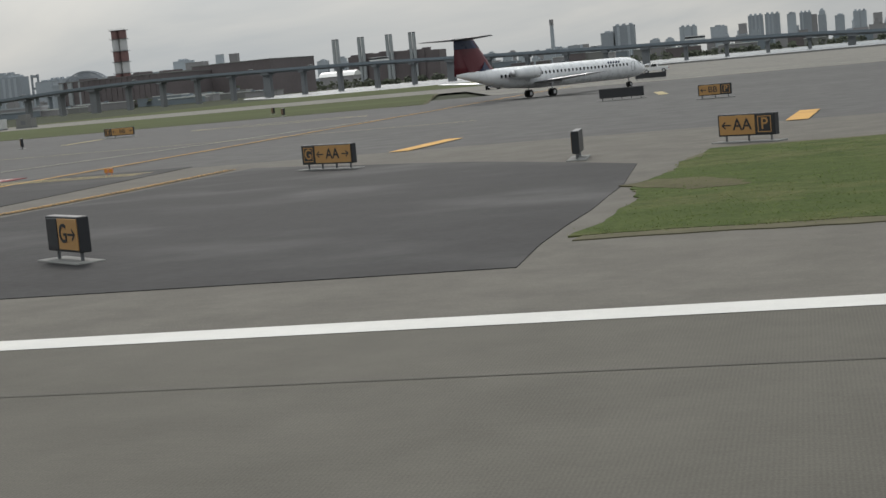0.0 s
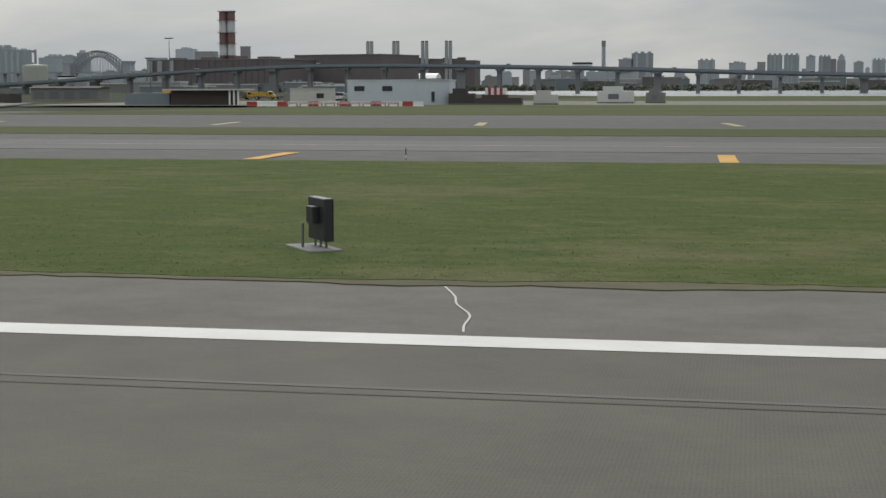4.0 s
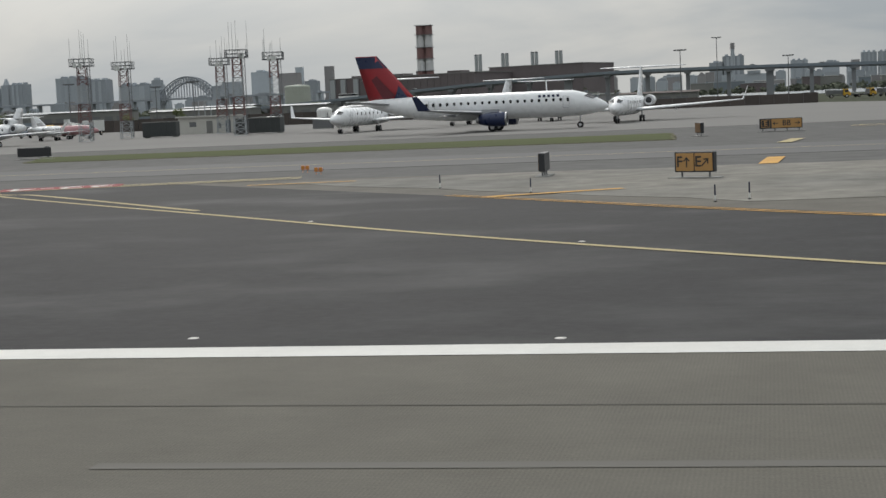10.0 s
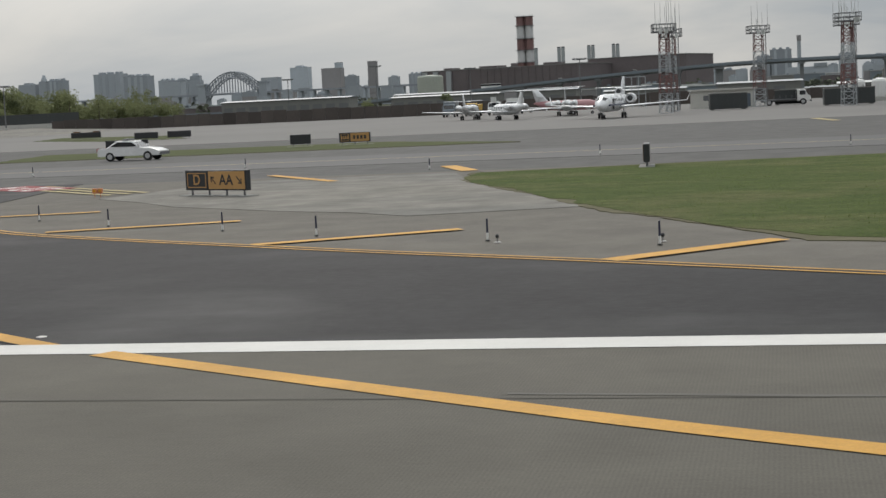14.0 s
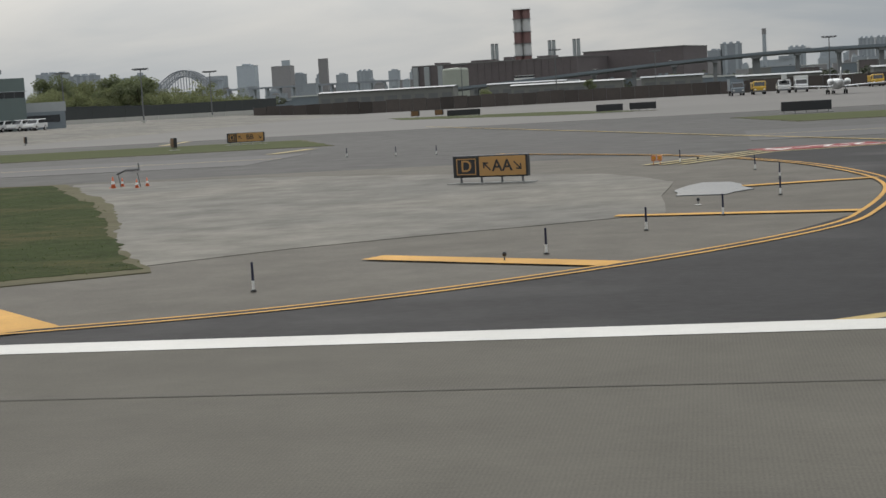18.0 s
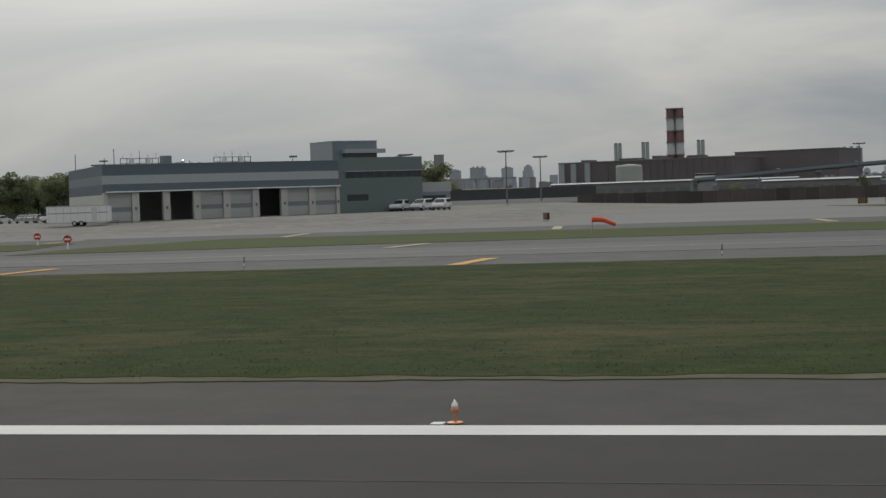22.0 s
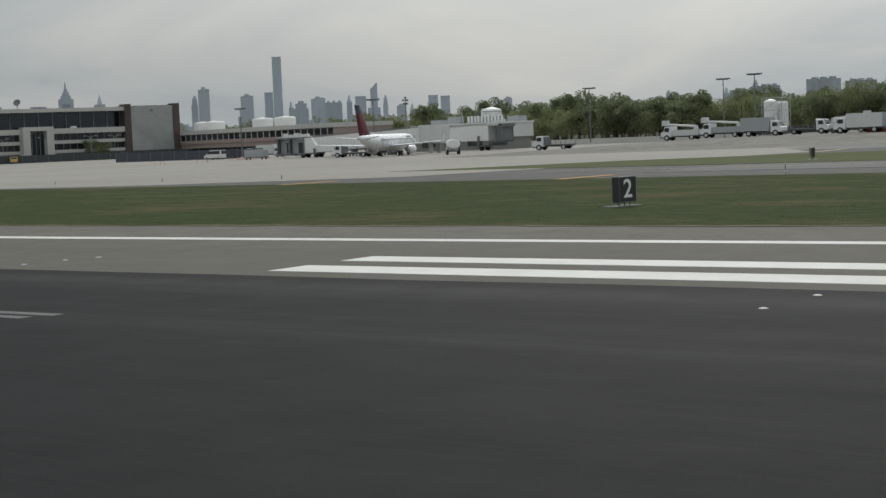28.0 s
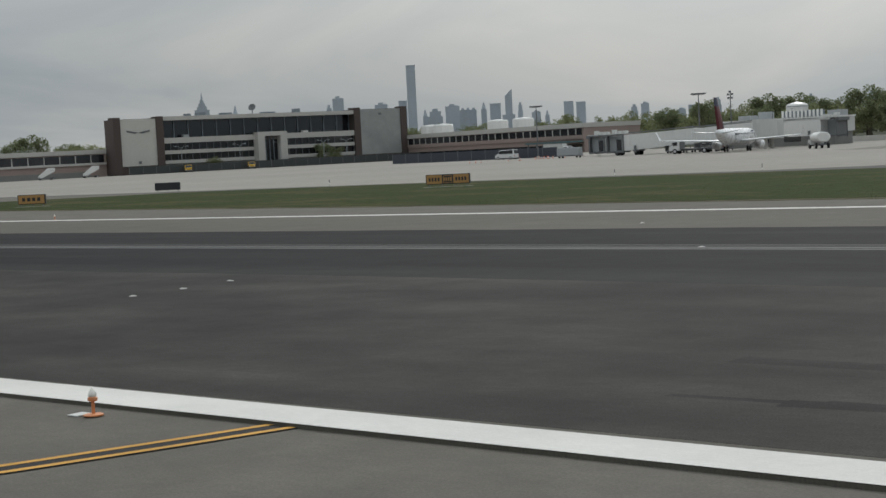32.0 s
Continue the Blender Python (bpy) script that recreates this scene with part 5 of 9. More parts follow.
# ---- aircraft ----


def lifting(bm, root, tip, c0, c1, t0=0.11, t1=0.1, n=5, rise=0.0, up=(0, 0, 1)):
    """A tapered wing skin from the root's leading edge to the tip's; chords run aft along -x."""
    prof = [(0.0, 0.0), (0.08, 0.55), (0.3, 1.0), (0.6, 0.75), (1.0, 0.03), (0.6, -0.45), (0.3, -0.6), (0.08, -0.42)]
    root, tip, up = Vector(root), Vector(tip), Vector(up)
    rings = []
    for k in range(n):
        f = k / (n - 1)
        p = root.lerp(tip, f) + up * (rise * f * f)
        c, th = c0 + (c1 - c0) * f, (t0 + (t1 - t0) * f) * 0.6
        rings.append([p + Vector((-a * c, 0, 0)) + up * (b * th * c) for a, b in prof])
    return loft(bm, rings)


def body_rings(stations, seg=20):
    """Rings of (x, half width, height up, height down, centre z)."""
    rings = []
    for x, w, hu, hd, zc in stations:
        rings.append([(x, w * math.cos(a), zc + (hu if math.sin(a) > 0 else hd) * math.sin(a)) for a in [k * math.tau / seg for k in range(seg)]])
    return rings


def wheel_leg(parent, x, y, r, top, pair=0.25, w=0.2):
    leg = part("landing_gear_leg", tube(bmesh.new(), (x, y, r), (x, y, top), 0.08, 0.1, seg=8), METAL, parent)
    for s in (-1, 1):
        wh = part("wheel", tube(bmesh.new(), (x, y + s * pair - w / 2, r), (x, y + s * pair + w / 2, r), r, seg=16), TYRE, leg)
        part("hub", tube(bmesh.new(), (x, y + s * (pair + w / 2 + 0.005) - 0.01, r), (x, y + s * (pair + w / 2 + 0.005) + 0.01, r), r * 0.5, seg=12), METAL, leg)


def nacelle(parent, x, y, z, r, length, mat, label=""):
    """An engine pod, its intake at x."""
    def turned(prof, seg=18):
        bm = bmesh.new()
        rings = [[(x - d, y + q * math.cos(k * math.tau / seg), z + q * math.sin(k * math.tau / seg)) for k in range(seg)] for d, q in prof]
        return loft(bm, rings)
    pod = part("engine_pod", turned([(0, r * 0.93), (length * 0.15, r * 1.04), (length * 0.5, r), (length * 0.85, r * 0.8), (length, r * 0.66)]), mat, parent, label, smooth=True)
    part("intake_lip", turned([(-0.04, r * 0.86), (-0.06, r * 0.93), (0.1, r * 0.985)]), METAL, pod, smooth=True)
    part("fan_face", turned([(-0.02, r * 0.8), (-0.065, r * 0.3), (-0.1, 0.05)]), SIGN_BLACK, pod)
    part("exhaust", turned([(length * 0.98, r * 0.55), (length * 1.12, r * 0.42)]), METAL, pod, smooth=True)
    return pod


def aircraft(name, label, x, y, heading, L, R, span, gear_h, nose_x, engines, tail, colours, windows, z=-0.03, tailspan=0.34, finh=0.19, winglet=True, detail=True, wing_z=-0.55, wing_at=0.06, sweep=0.42, fin_at=0.235):
    """Built nose towards +x, with the main wheels at the origin. nose_x: how far the nose lies ahead of them."""
    skin, fin_mat, wing_mat, pod_mat = colours[:4]
    ob = thing(name, label, "aircraft", x, y, z, heading)
    zc = gear_h + R
    tx = nose_x - L
    st = [(nose_x, 0.02, 0.02, 0.02, zc - 0.28 * R), (nose_x - 0.25 * R, 0.3 * R, 0.26 * R, 0.28 * R, zc - 0.26 * R), (nose_x - 0.8 * R, 0.58 * R, 0.5 * R, 0.55 * R, zc - 0.2 * R), (nose_x - 1.6 * R, 0.8 * R, 0.78 * R, 0.8 * R, zc - 0.09 * R), (nose_x - 2.6 * R, 0.95 * R, 0.97 * R, 0.96 * R, zc - 0.01 * R), (nose_x - 3.6 * R, R, R, R, zc),
          (nose_x - L * 0.35, R, R, R, zc), (nose_x - L * 0.62, R, R, R, zc), (tx + L * 0.24, 0.9 * R, 0.92 * R, 0.88 * R, zc + 0.09 * R), (tx + L * 0.14, 0.64 * R, 0.66 * R, 0.62 * R, zc + 0.3 * R), (tx + L * 0.06, 0.38 * R, 0.4 * R, 0.36 * R, zc + 0.5 * R), (tx, 0.1 * R, 0.12 * R, 0.1 * R, zc + 0.62 * R)]
    fus = part("fuselage", loft(bmesh.new(), body_rings(st)), skin, ob, smooth=True)
    # cockpit glazing
    for sg in (-1, 1):
        bm = bmesh.new()
        vs = [bm.verts.new(p) for p in ((nose_x - 0.95 * R, sg * 0.14 * R, zc + 0.335 * R), (nose_x - 1.15 * R, sg * 0.5 * R, zc + 0.27 * R), (nose_x - 1.75 * R, sg * 0.67 * R, zc + 0.50 * R), (nose_x - 1.5 * R, sg * 0.18 * R, zc + 0.68 * R))]
        bm.faces.new(vs)
        ex = bmesh.ops.extrude_face_region(bm, geom=list(bm.faces))
        for v in [g for g in ex["geom"] if isinstance(g, bmesh.types.BMVert)]:
            v.co += Vector((0.03 * R, sg * 0.03 * R, 0.03 * R))
        bmesh.ops.recalc_face_normals(bm, faces=bm.faces)
        part("cockpit_window", bm, GLASS_DARK, fus)
    if windows:
        n, x_first, x_last = windows
        me = None
        for sg in (-1, 1):
            for k in range(n):
                wx = x_first + (x_last - x_first) * k / (n - 1)
                if me is None:
                    me = mesh_of(bevel_box(-0.14, 0.14, -0.03, 0.03, -0.19, 0.19, 0.05), "cabin_window", GLASS_DARK)
                w = new("cabin_window", me)
                w.parent = fus
                w.location = (wx, sg * R * 0.955, zc + 0.28 * R)
        for sg in (-1, 1):
            for dx in (nose_x - 3.1 * R, tx + 0.3 * L):
                part("door_outline", frame_y(dx - 0.35, dx + 0.35, zc - 0.32 * R, zc + 0.55 * R, 0.035, sg * R * 0.985), AIR_GREY, fus)
    # wings
    wx = nose_x - L * 0.5 + wing_at * L
    c0, c1 = span * 0.19, span * 0.055
    for sg in (-1, 1):
        tip = (wx - sweep * span * 0.5, sg * span * 0.5, zc + wing_z * R + span * 0.028)
        wing = part("wing", lifting(bmesh.new(), (wx + 0.4, sg * R * 0.3, zc + wing_z * R), tip, c0, c1), wing_mat, ob, smooth=True)
        if winglet:
            part("winglet", lifting(bmesh.new(), tip, (tip[0] - span * 0.05, tip[1] + sg * span * 0.022, tip[2] + span * 0.062), c1, c1 * 0.45, up=(0, sg * 0.94, -0.3)), colours[4] if len(colours) > 4 else skin, wing)
        part("flap_fairing", tube(bmesh.new(), (wx - c0 * 0.62 - 0.1 * span * sweep, sg * span * 0.2, zc + wing_z * R - 0.02), (wx - c0 * 0.98 - 0.1 * span * sweep, sg * span * 0.2, zc + wing_z * R - 0.05), 0.16, 0.04, seg=8), wing_mat, wing)
    # engines
    kind, er, el = engines
    for sg in (-1, 1):
        if kind == 'wing':
            ex_, ey, ez = wx + 1.5, sg * span * 0.155, zc + wing_z * R - er * 0.72
            pod = nacelle(ob, ex_, ey, ez, er, el, pod_mat)
            part("pylon", bx(ex_ - el * 0.9, ex_ - el * 0.25, ey - 0.1, ey + 0.1, ez + er * 0.6, ez + er * 1.35), wing_mat, pod)
        else:
            ex_, ey, ez = tx + L * 0.33, sg * (R * 0.86 + er * 1.15), zc + 0.42 * R
            pod = nacelle(ob, ex_, ey, ez, er, el, pod_mat)
            part("pylon", bx(ex_ - el * 0.8, ex_ - el * 0.25, min(sg * R * 0.6, ey), max(sg * R * 0.6, ey), ez - 0.1, ez + 0.1), skin, pod)
    if kind == 'three':
        nacelle(ob, tx + L * 0.27, 0, zc + 1.25 * R, er * 0.85, el, pod_mat)
    # fin and tailplane
    fh = finh * L
    fc0, fc1 = L * 0.2, L * 0.09
    fx, fz = tx + L * fin_at, zc + 0.6 * R
    fin_tip = (fx - fh * 0.86, 0, fz + fh)
    fin = part("fin", lifting(bmesh.new(), (fx, 0, fz), fin_tip, fc0, fc1, 0.09, 0.09, up=(0, 1, 0)), fin_mat, ob, smooth=True)
    if tail == 'low':
        for sg in (-1, 1):
            part("tailplane", lifting(bmesh.new(), (tx + L * 0.14, sg * 0.3 * R, zc + 0.45 * R), (tx + L * 0.02, sg * tailspan * span * 0.5, zc + 0.75 * R), L * 0.085, L * 0.035), wing_mat, ob, smooth=True)
    else:
        hz = fz + fh if tail == 'T' else fz + fh * 0.45
        hx = fx - (hz - fz) * 0.86 - 0.2
        for sg in (-1, 1):
            part("tailplane", lifting(bmesh.new(), (hx, sg * 0.02, hz), (hx - tailspan * span * 0.2, sg * tailspan * span * 0.5, hz + 0.08), fc1 * 1.05, fc1 * 0.5), colours[5] if len(colours) > 5 else wing_mat, ob, smooth=True)
    # undercarriage
    wr = max(0.32, R * 0.33)
    for sg in (-1, 1):
        wheel_leg(ob, 0, sg * max(R * 1.35, 1.3), wr, zc + wing_z * R, 0.24 * wr / 0.45)
    wheel_leg(ob, nose_x - max(2.2 * R, L * 0.1), 0, wr * 0.72, zc - 0.8 * R, 0.15)
    return ob, fus, fin, zc


def frame_y(x0, x1, z0, z1, t, y):
    bm = bmesh.new()
    for a, b, c, d in ((x0, x1, z0, z0 + t), (x0, x1, z1 - t, z1), (x0, x0 + t, z0 + t, z1 - t), (x1 - t, x1, z0 + t, z1 - t)):
        box(bm, a, b, y - 0.012, y + 0.012, c, d)
    return bm


def livery(fus, fin, zc, R, L, nose_x, red, dark, fin_x, fh, side=-1):
    """Plain shapes for the operator's marks: a bar of small blocks and a folded red shape on the fin."""
    for k in range(5):
        part("title_block", bx(nose_x - 0.2 * L - 0.5 * k, nose_x - 0.2 * L - 0.5 * k + 0.28, side * R * 0.88 - 0.015, side * R * 0.88 + 0.015, zc + 0.52 * R, zc + 0.52 * R + 0.26), dark, fus, "navy block of an illegible title")
    folds = (("top_band", ((0.0, 0.74), (1.0, 0.74), (1.0, 0.985), (0.0, 0.985)), dark, "navy band across the tip"),
             ("front_wedge", ((0.02, 0.02), (0.52, 0.02), (0.3, 0.2), (0.06, 0.42)), dark, "navy wedge at the root"),
             ("tail_flash", ((0.36, 0.16), (0.66, 0.03), (0.74, 0.5), (0.52, 0.58)), MAROON, "dark red folded shape"))
    for sg in (-1, 1):
        for nm, poly, mt, lb in folds:
            bm = bmesh.new()
            vs = []
            # follow the skin's thickness in short steps
            ring = []
            for (a0, b0), (a1, b1) in zip(poly, poly[1:] + poly[:1]):
                ring += [(a0 + (a1 - a0) * j / 4, b0 + (b1 - b0) * j / 4) for j in range(4)]
            for a, b in ring:
                c = 0.2 * L + (0.09 - 0.2) * L * b
                th = 0.054 * (a / 0.3 if a < 0.3 else 1.0 - (a - 0.3) * 0.83 if a < 0.6 else 0.75 - (a - 0.6) * 1.8)
                vs.append(bm.verts.new((fin_x - 0.86 * fh * b - a * c, sg * (max(th, 0.004) * c + 0.012), zc + 0.6 * R + fh * b)))
            bm.faces.new(vs)
            bmesh.ops.triangulate(bm, faces=bm.faces[:])
            part(nm, bm, mt, fin, lb)


TWO_TONE = (AIR_WHITE, RED, AIR_GREY, NAVY, NAVY)
# regional jet waiting on the taxiway
L1, R1 = 27.6, 1.45
ob, fus, fin, zc1 = aircraft("regional_jet", "white twin-engined regional jet with a red and navy tail", -359.3, 170, 0, L1, R1, 24.0, 1.25, 12.5, ('wing', 0.78, 3.0), 'low', TWO_TONE, (22, -8.2, 8.2))
livery(fus, fin, zc1, R1, L1, 12.5, RED, NAVY, 12.5 - L1 + L1 * 0.235, 0.19 * L1)
# long rear-engined airliner taxiing away
L2, R2 = 33.5, 1.29
ob, fus, fin, zc2 = aircraft("rear_engined_airliner", "long white rear-engined airliner with a dark red T-tail", -26.75, 175.2, 59.4, L2, R2, 23.4, 1.0, 19.9, ('rear', 0.68, 3.9), 'T', (AIR_WHITE, MAROON, METAL, AIR_WHITE, AIR_WHITE, STEEL_DARK), (34, -7.8, 14.8), winglet=False, finh=0.115, tailspan=0.41, wing_at=-0.04, fin_at=0.19)
livery(fus, fin, zc2, R2, L2, 19.9, MAROON, NAVY, 19.9 - L2 + L2 * 0.19, 0.115 * L2)
# jet at the gate
L3, R3 = 29.0, 1.5
ob, fus, fin, zc3 = aircraft("gate_jet", "white airliner with a dark red tail parked at a gate", -767.6, 211, 107, L3, R3, 24.5, 1.1, 13.0, ('wing', 0.78, 2.9), 'low', (AIR_WHITE, MAROON, AIR_WHITE, AIR_WHITE, AIR_WHITE), (20, -7.8, 8.2), finh=0.2)
livery(fus, fin, zc3, R3, L3, 13.0, RED, NAVY, 13 - L3 + L3 * 0.235, 0.2 * L3)
# business jets on the apron
BIZ = (AIR_WHITE, AIR_WHITE, AIR_WHITE, AIR_WHITE)
for nm, lb, x, y, hd, Lb, Rb, sp, kd, tl in (
        ("business_jet", "large white business jet with winglets facing the runway", -347, 196, -93, 26.5, 1.2, 27.0, 'rear', 'T'),
        ("business_jet", "large white business jet with winglets parked on the apron", -382.5, 203, -96, 26.5, 1.2, 27.0, 'rear', 'T'),
        ("business_jet", "white business jet parked behind another on the apron", -372, 228, -105, 24.0, 1.15, 24.0, 'rear', 'T'),
        ("business_jet", "white business jet beside the regional jet on the apron", -362, 232, -80, 22.0, 1.1, 21.0, 'rear', 'T'),
        ("three_engined_jet", "white three-engined business jet with a dark stripe", -434.3, 197, -95, 17.5, 1.1, 17.5, 'three', 'mid'),
        ("light_jet", "small white business jet on the apron", -452, 222, 120, 13.0, 0.8, 14.0, 'rear', 'T'),
        ("light_jet", "small white jet among parked service vehicles", -461, 240, 92, 13.0, 0.8, 14.0, 'rear', 'mid'),
        ("light_jet", "small white jet parked facing the hangars", -445.5, 238, 95, 14.0, 0.85, 15.0, 'rear', 'T')):
    o2, f2, n2, z2 = aircraft(nm, lb, x, y, hd, Lb, Rb, sp, 0.85 if Rb > 1 else 0.7, Lb * 0.47, (kd, Rb * 0.56, Lb * 0.16), tl, BIZ, (7, -Lb * 0.1, Lb * 0.24), finh=0.155 if tl == 'T' else 0.15, tailspan=0.42, winglet=Rb > 1.05 and kd != 'x', sweep=0.5)
    if kd == 'three':
        part("cheat_line", bx(-6, 6.5, -Rb * 1.004, Rb * 1.004, z2 - 0.35, z2 - 0.16), NAVY, f2, "thin dark stripe")
        part("open_door", bx(3.9, 4.7, Rb * 0.9, Rb * 1.0, z2 - 0.8, z2 + 0.5), SIGN_BLACK, f2)
o3, f3, n3, z3 = aircraft("light_aircraft", "small red and white aircraft parked beside a hut", -446, 247, 15, 11.0, 0.8, 12.0, 0.7, 5.0, ('rear', 0.4, 1.8), 'mid', (M("faded_red_aircraft", (0.42, 0.22, 0.23), 0.4, var=0.08), AIR_WHITE, AIR_WHITE, AIR_WHITE), None, winglet=False)
# ---- buildings of the airfield ----
TEAL_CLAD = M("teal_grey_cladding", (0.115, 0.15, 0.145), 0.5, var=0.06, scale=1.0, big=0.08)
DOOR_PANEL = M("pale_sectional_door", (0.37, 0.38, 0.37), 0.5, var=0.06, scale=1.6, big=0.06, rand=0.05)
DOOR_BAND = M("grey_door_band", (0.20, 0.215, 0.22), 0.5, var=0.06, scale=1.6)
DARK_INSIDE = M("white_painted_bay_wall", (0.55, 0.55, 0.54), 0.9, var=0.1, scale=1)
PINK_BRICK = M("faded_pink_brick", (0.30, 0.235, 0.21), 0.85, var=0.1, scale=1.5, big=0.1)
MURAL = M("faded_mural_paint", (0.30, 0.31, 0.30), 0.7, var=0.12, scale=0.5, big=0.35, big_scale=0.12)
WOOD_BROWN = M("weathered_brown_boards", (0.075, 0.063, 0.057), 0.9, var=0.2, scale=1.2, big=0.2, rand=0.25)

# the ground rises a little towards the garages
bm = bmesh.new()
for (xa, xb) in ((-735, -555),):
    rows_y = ((168, -0.06), (176, 0.12), (190, 0.62), (204, 1.0), (215, 1.1), (345, 1.1))
    prev = None
    for y, z in rows_y:
        cur = [bm.verts.new((x, y, z if xa + 25 < x < xb - 25 else -0.06)) for x in (xa, xa + 30, xb - 30, xb)]
        if prev:
            for k in range(3):
                bm.faces.new((prev[k], prev[k + 1], cur[k + 1], cur[k]))
        prev = cur
    cur = [bm.verts.new((v.co.x, 360, -0.06)) for v in prev]
    for k in range(3):
        bm.faces.new((prev[k], prev[k + 1], cur[k + 1], cur[k]))
solid("apron", bm, ASPHALT_OLD, "worn pale grey apron rising gently to the garages", "apron", kind="structure")


def apron_z(x, y):
    if not -730 < x < -560 or y < 168:
        return -0.05
    ys = ((168, -0.06), (176, 0.12), (190, 0.62), (204, 1.0), (215, 1.1), (345, 1.1))
    z = 1.1 if y < 345 else max(-0.06, 1.1 - 1.16 * (y - 345) / 15)
    for (a, za), (b, zb) in zip(ys, ys[1:]):
        if a <= y <= b:
            z = za + (zb - za) * (y - a) / (b - a)
    e = min(1.0, max(0.0, (min(x + 735, -555 - x)) / 30))
    return -0.06 + (z + 0.06) * e


def garage():
    g = thing("fire_station", "long blue-grey clad fire station with a row of vehicle bays", "fire station", -629.5, 208, 1.08, 45, kind="")
    W, WD, D, H = 53.7, 38.4, 34.0, 8.3
    sk = 6.4 / 34
    def sidebox(v0, v1, z0, z1, u0, u1):
        b = bmesh.new()
        return prism(b, [(u0 + sk * v0, v0), (u1 + sk * v0, v0), (u1 + sk * v1, v1), (u0 + sk * v1, v1)], z0, z1)
    # skin in bands, front and side walls 0.35 thick
    bands = ((4.4, 5.5, CLAD_BLUE, "blue-grey lower band"), (5.5, 6.75, CLAD_PALE, "pale grey band"), (6.75, H, CLAD_BLUE, "dark blue-grey parapet band"))
    for k, (z0, z1, mt, lb) in enumerate(bands):
        part("cladding_band", bx(0, WD, 0.002 * k, 0.35, z0, z1), mt, g, lb)
        part("cladding_band", sidebox(0.35, D, z0, z1, 0.0 + 0.002 * k, 0.35), CLAD_MID if k == 1 else CLAD_BLUE, g, lb)
    part("side_wall", sidebox(0.35, D, 0, 4.0, -0.03, 0.35), BLOCK_PALE, g, "pale masonry base wall")
    part("side_wall", sidebox(0.35, D, 4.0, 4.4, 0.01, 0.35), CLAD_BLUE, g)
    part("rear_wall", bx(sk * D, W + sk * D, D - 0.3, D, 0, H), CLAD_MID, g)
    part("roof", prism(bmesh.new(), [(0.3, 0.3), (W - 0.3, 0.3), (W - 0.3 + sk * D, D - 0.3), (0.3 + sk * D, D - 0.3)], H - 0.9, H - 0.6), ROOF_DARK, g, "dark flat roof")
    part("interior_floor", bx(3.6, WD, 0.3, 16, 0.0, 0.05), CONC_DARK, g)
    part("interior_wall", bx(3.6, WD, 15.7, 16, 0.05, 4.4), DARK_INSIDE, g)
    part("interior_ceiling", bx(3.6, WD, 0.36, 15.7, 4.4, 4.5), DARK_INSIDE, g)
    part("interior_wall", bx(WD - 0.3, WD, 0.4, 15.7, 0.05, 4.4), DARK_INSIDE, g)
    part("canopy_edge", bx(0.3, WD, -0.55, 0.0, 4.28, 4.45), WHITE_PAINT, g, "thin white canopy strip over the doors")
    part("coping", bx(-0.08, WD, -0.08, 0.45, H, H + 0.08), CLAD_MID, g)
    pitch = WD / 8
    for k in range(9):
        u = k * pitch
        u0, u1 = max(0.0, u - 0.55), min(WD, u + 0.55)
        part("pier", bx(u0, u1, -0.12, 0.5, 0, 4.28), CONC_PALE, g, "pale concrete pier")
        if k not in (0,):
            part("wall_lamp", bx((u0 + u1) / 2 - 0.12, (u0 + u1) / 2 + 0.12, -0.3, -0.12, 1.7, 2.1), STEEL_DARK, g)
    for k in range(8):
        if k in (1, 2, 5):
            continue
        d = part("bay_door", bx(k * pitch + 0.55, (k + 1) * pitch - 0.55, 0.26, 0.34, 0.05, 4.28), DOOR_PANEL, g, "pale closed sectional door")
        for j in range(6):
            part("door_panel", bx(k * pitch + 0.6, (k + 1) * pitch - 0.6, 0.2, 0.25, 0.08 + j * 0.7, 0.74 + j * 0.7), DOOR_BAND if j in (2,) else DOOR_PANEL, d)
    # the block beside the doors
    part("office_wall", bx(WD, W, -0.05, 0.35, 0, 1.9), TEAL_CLAD, g, "teal-grey cladding")
    part("office_wall", bx(WD, W, -0.052, 0.35, 2.9, 5.5), TEAL_CLAD, g, "teal-grey cladding")
    part("office_wall", bx(WD, W, -0.054, 0.35, 6.5, 8.75), TEAL_CLAD, g, "teal-grey cladding")
    part("office_wall", bx(WD, WD + 1.2, -0.05, 0.35, 5.5, 6.5), TEAL_CLAD, g)
    part("office_wall", bx(WD, WD + 1.4, -0.05, 0.35, 1.9, 2.9), TEAL_CLAD, g)
    part("office_wall", bx(WD + 5.2, W, -0.05, 0.35, 1.9, 2.9), TEAL_CLAD, g)
    wb = part("window_band", bx(WD + 1.2, W, 0.1, 0.2, 5.5, 6.5), GLASS_DARK, g, "dark strip window")
    for j in range(9):
        part("mullion", bx(WD + 1.2 + j * 1.75, WD + 1.27 + j * 1.75, 0.04, 0.1, 5.5, 6.5), STEEL_DARK, wb)
    part("sun_shade", bx(WD + 1.0, W + 0.2, -0.5, -0.05, 6.5, 6.62), CLAD_PALE, g)
    part("window", bx(WD + 1.4, WD + 5.2, 0.1, 0.2, 1.9, 2.9), GLASS_DARK, g)
    part("end_wall", sidebox(0.35, D, 0, 8.7, W - 0.35, W), TEAL_CLAD, g)
    part("office_roof", bx(WD + 0.2, W - 0.2, 0.35, 20, 8.0, 8.3), ROOF_DARK, g)
    part("annex", sidebox(6, 26, 0, 3.0, W, W + 8), CLAD_MID, g, "low grey annex")
    part("annex_upper", sidebox(6, 26, 3.0, 4.6, W - 0.02, W + 8.2), CLAD_PALE, g, "pale annex parapet")
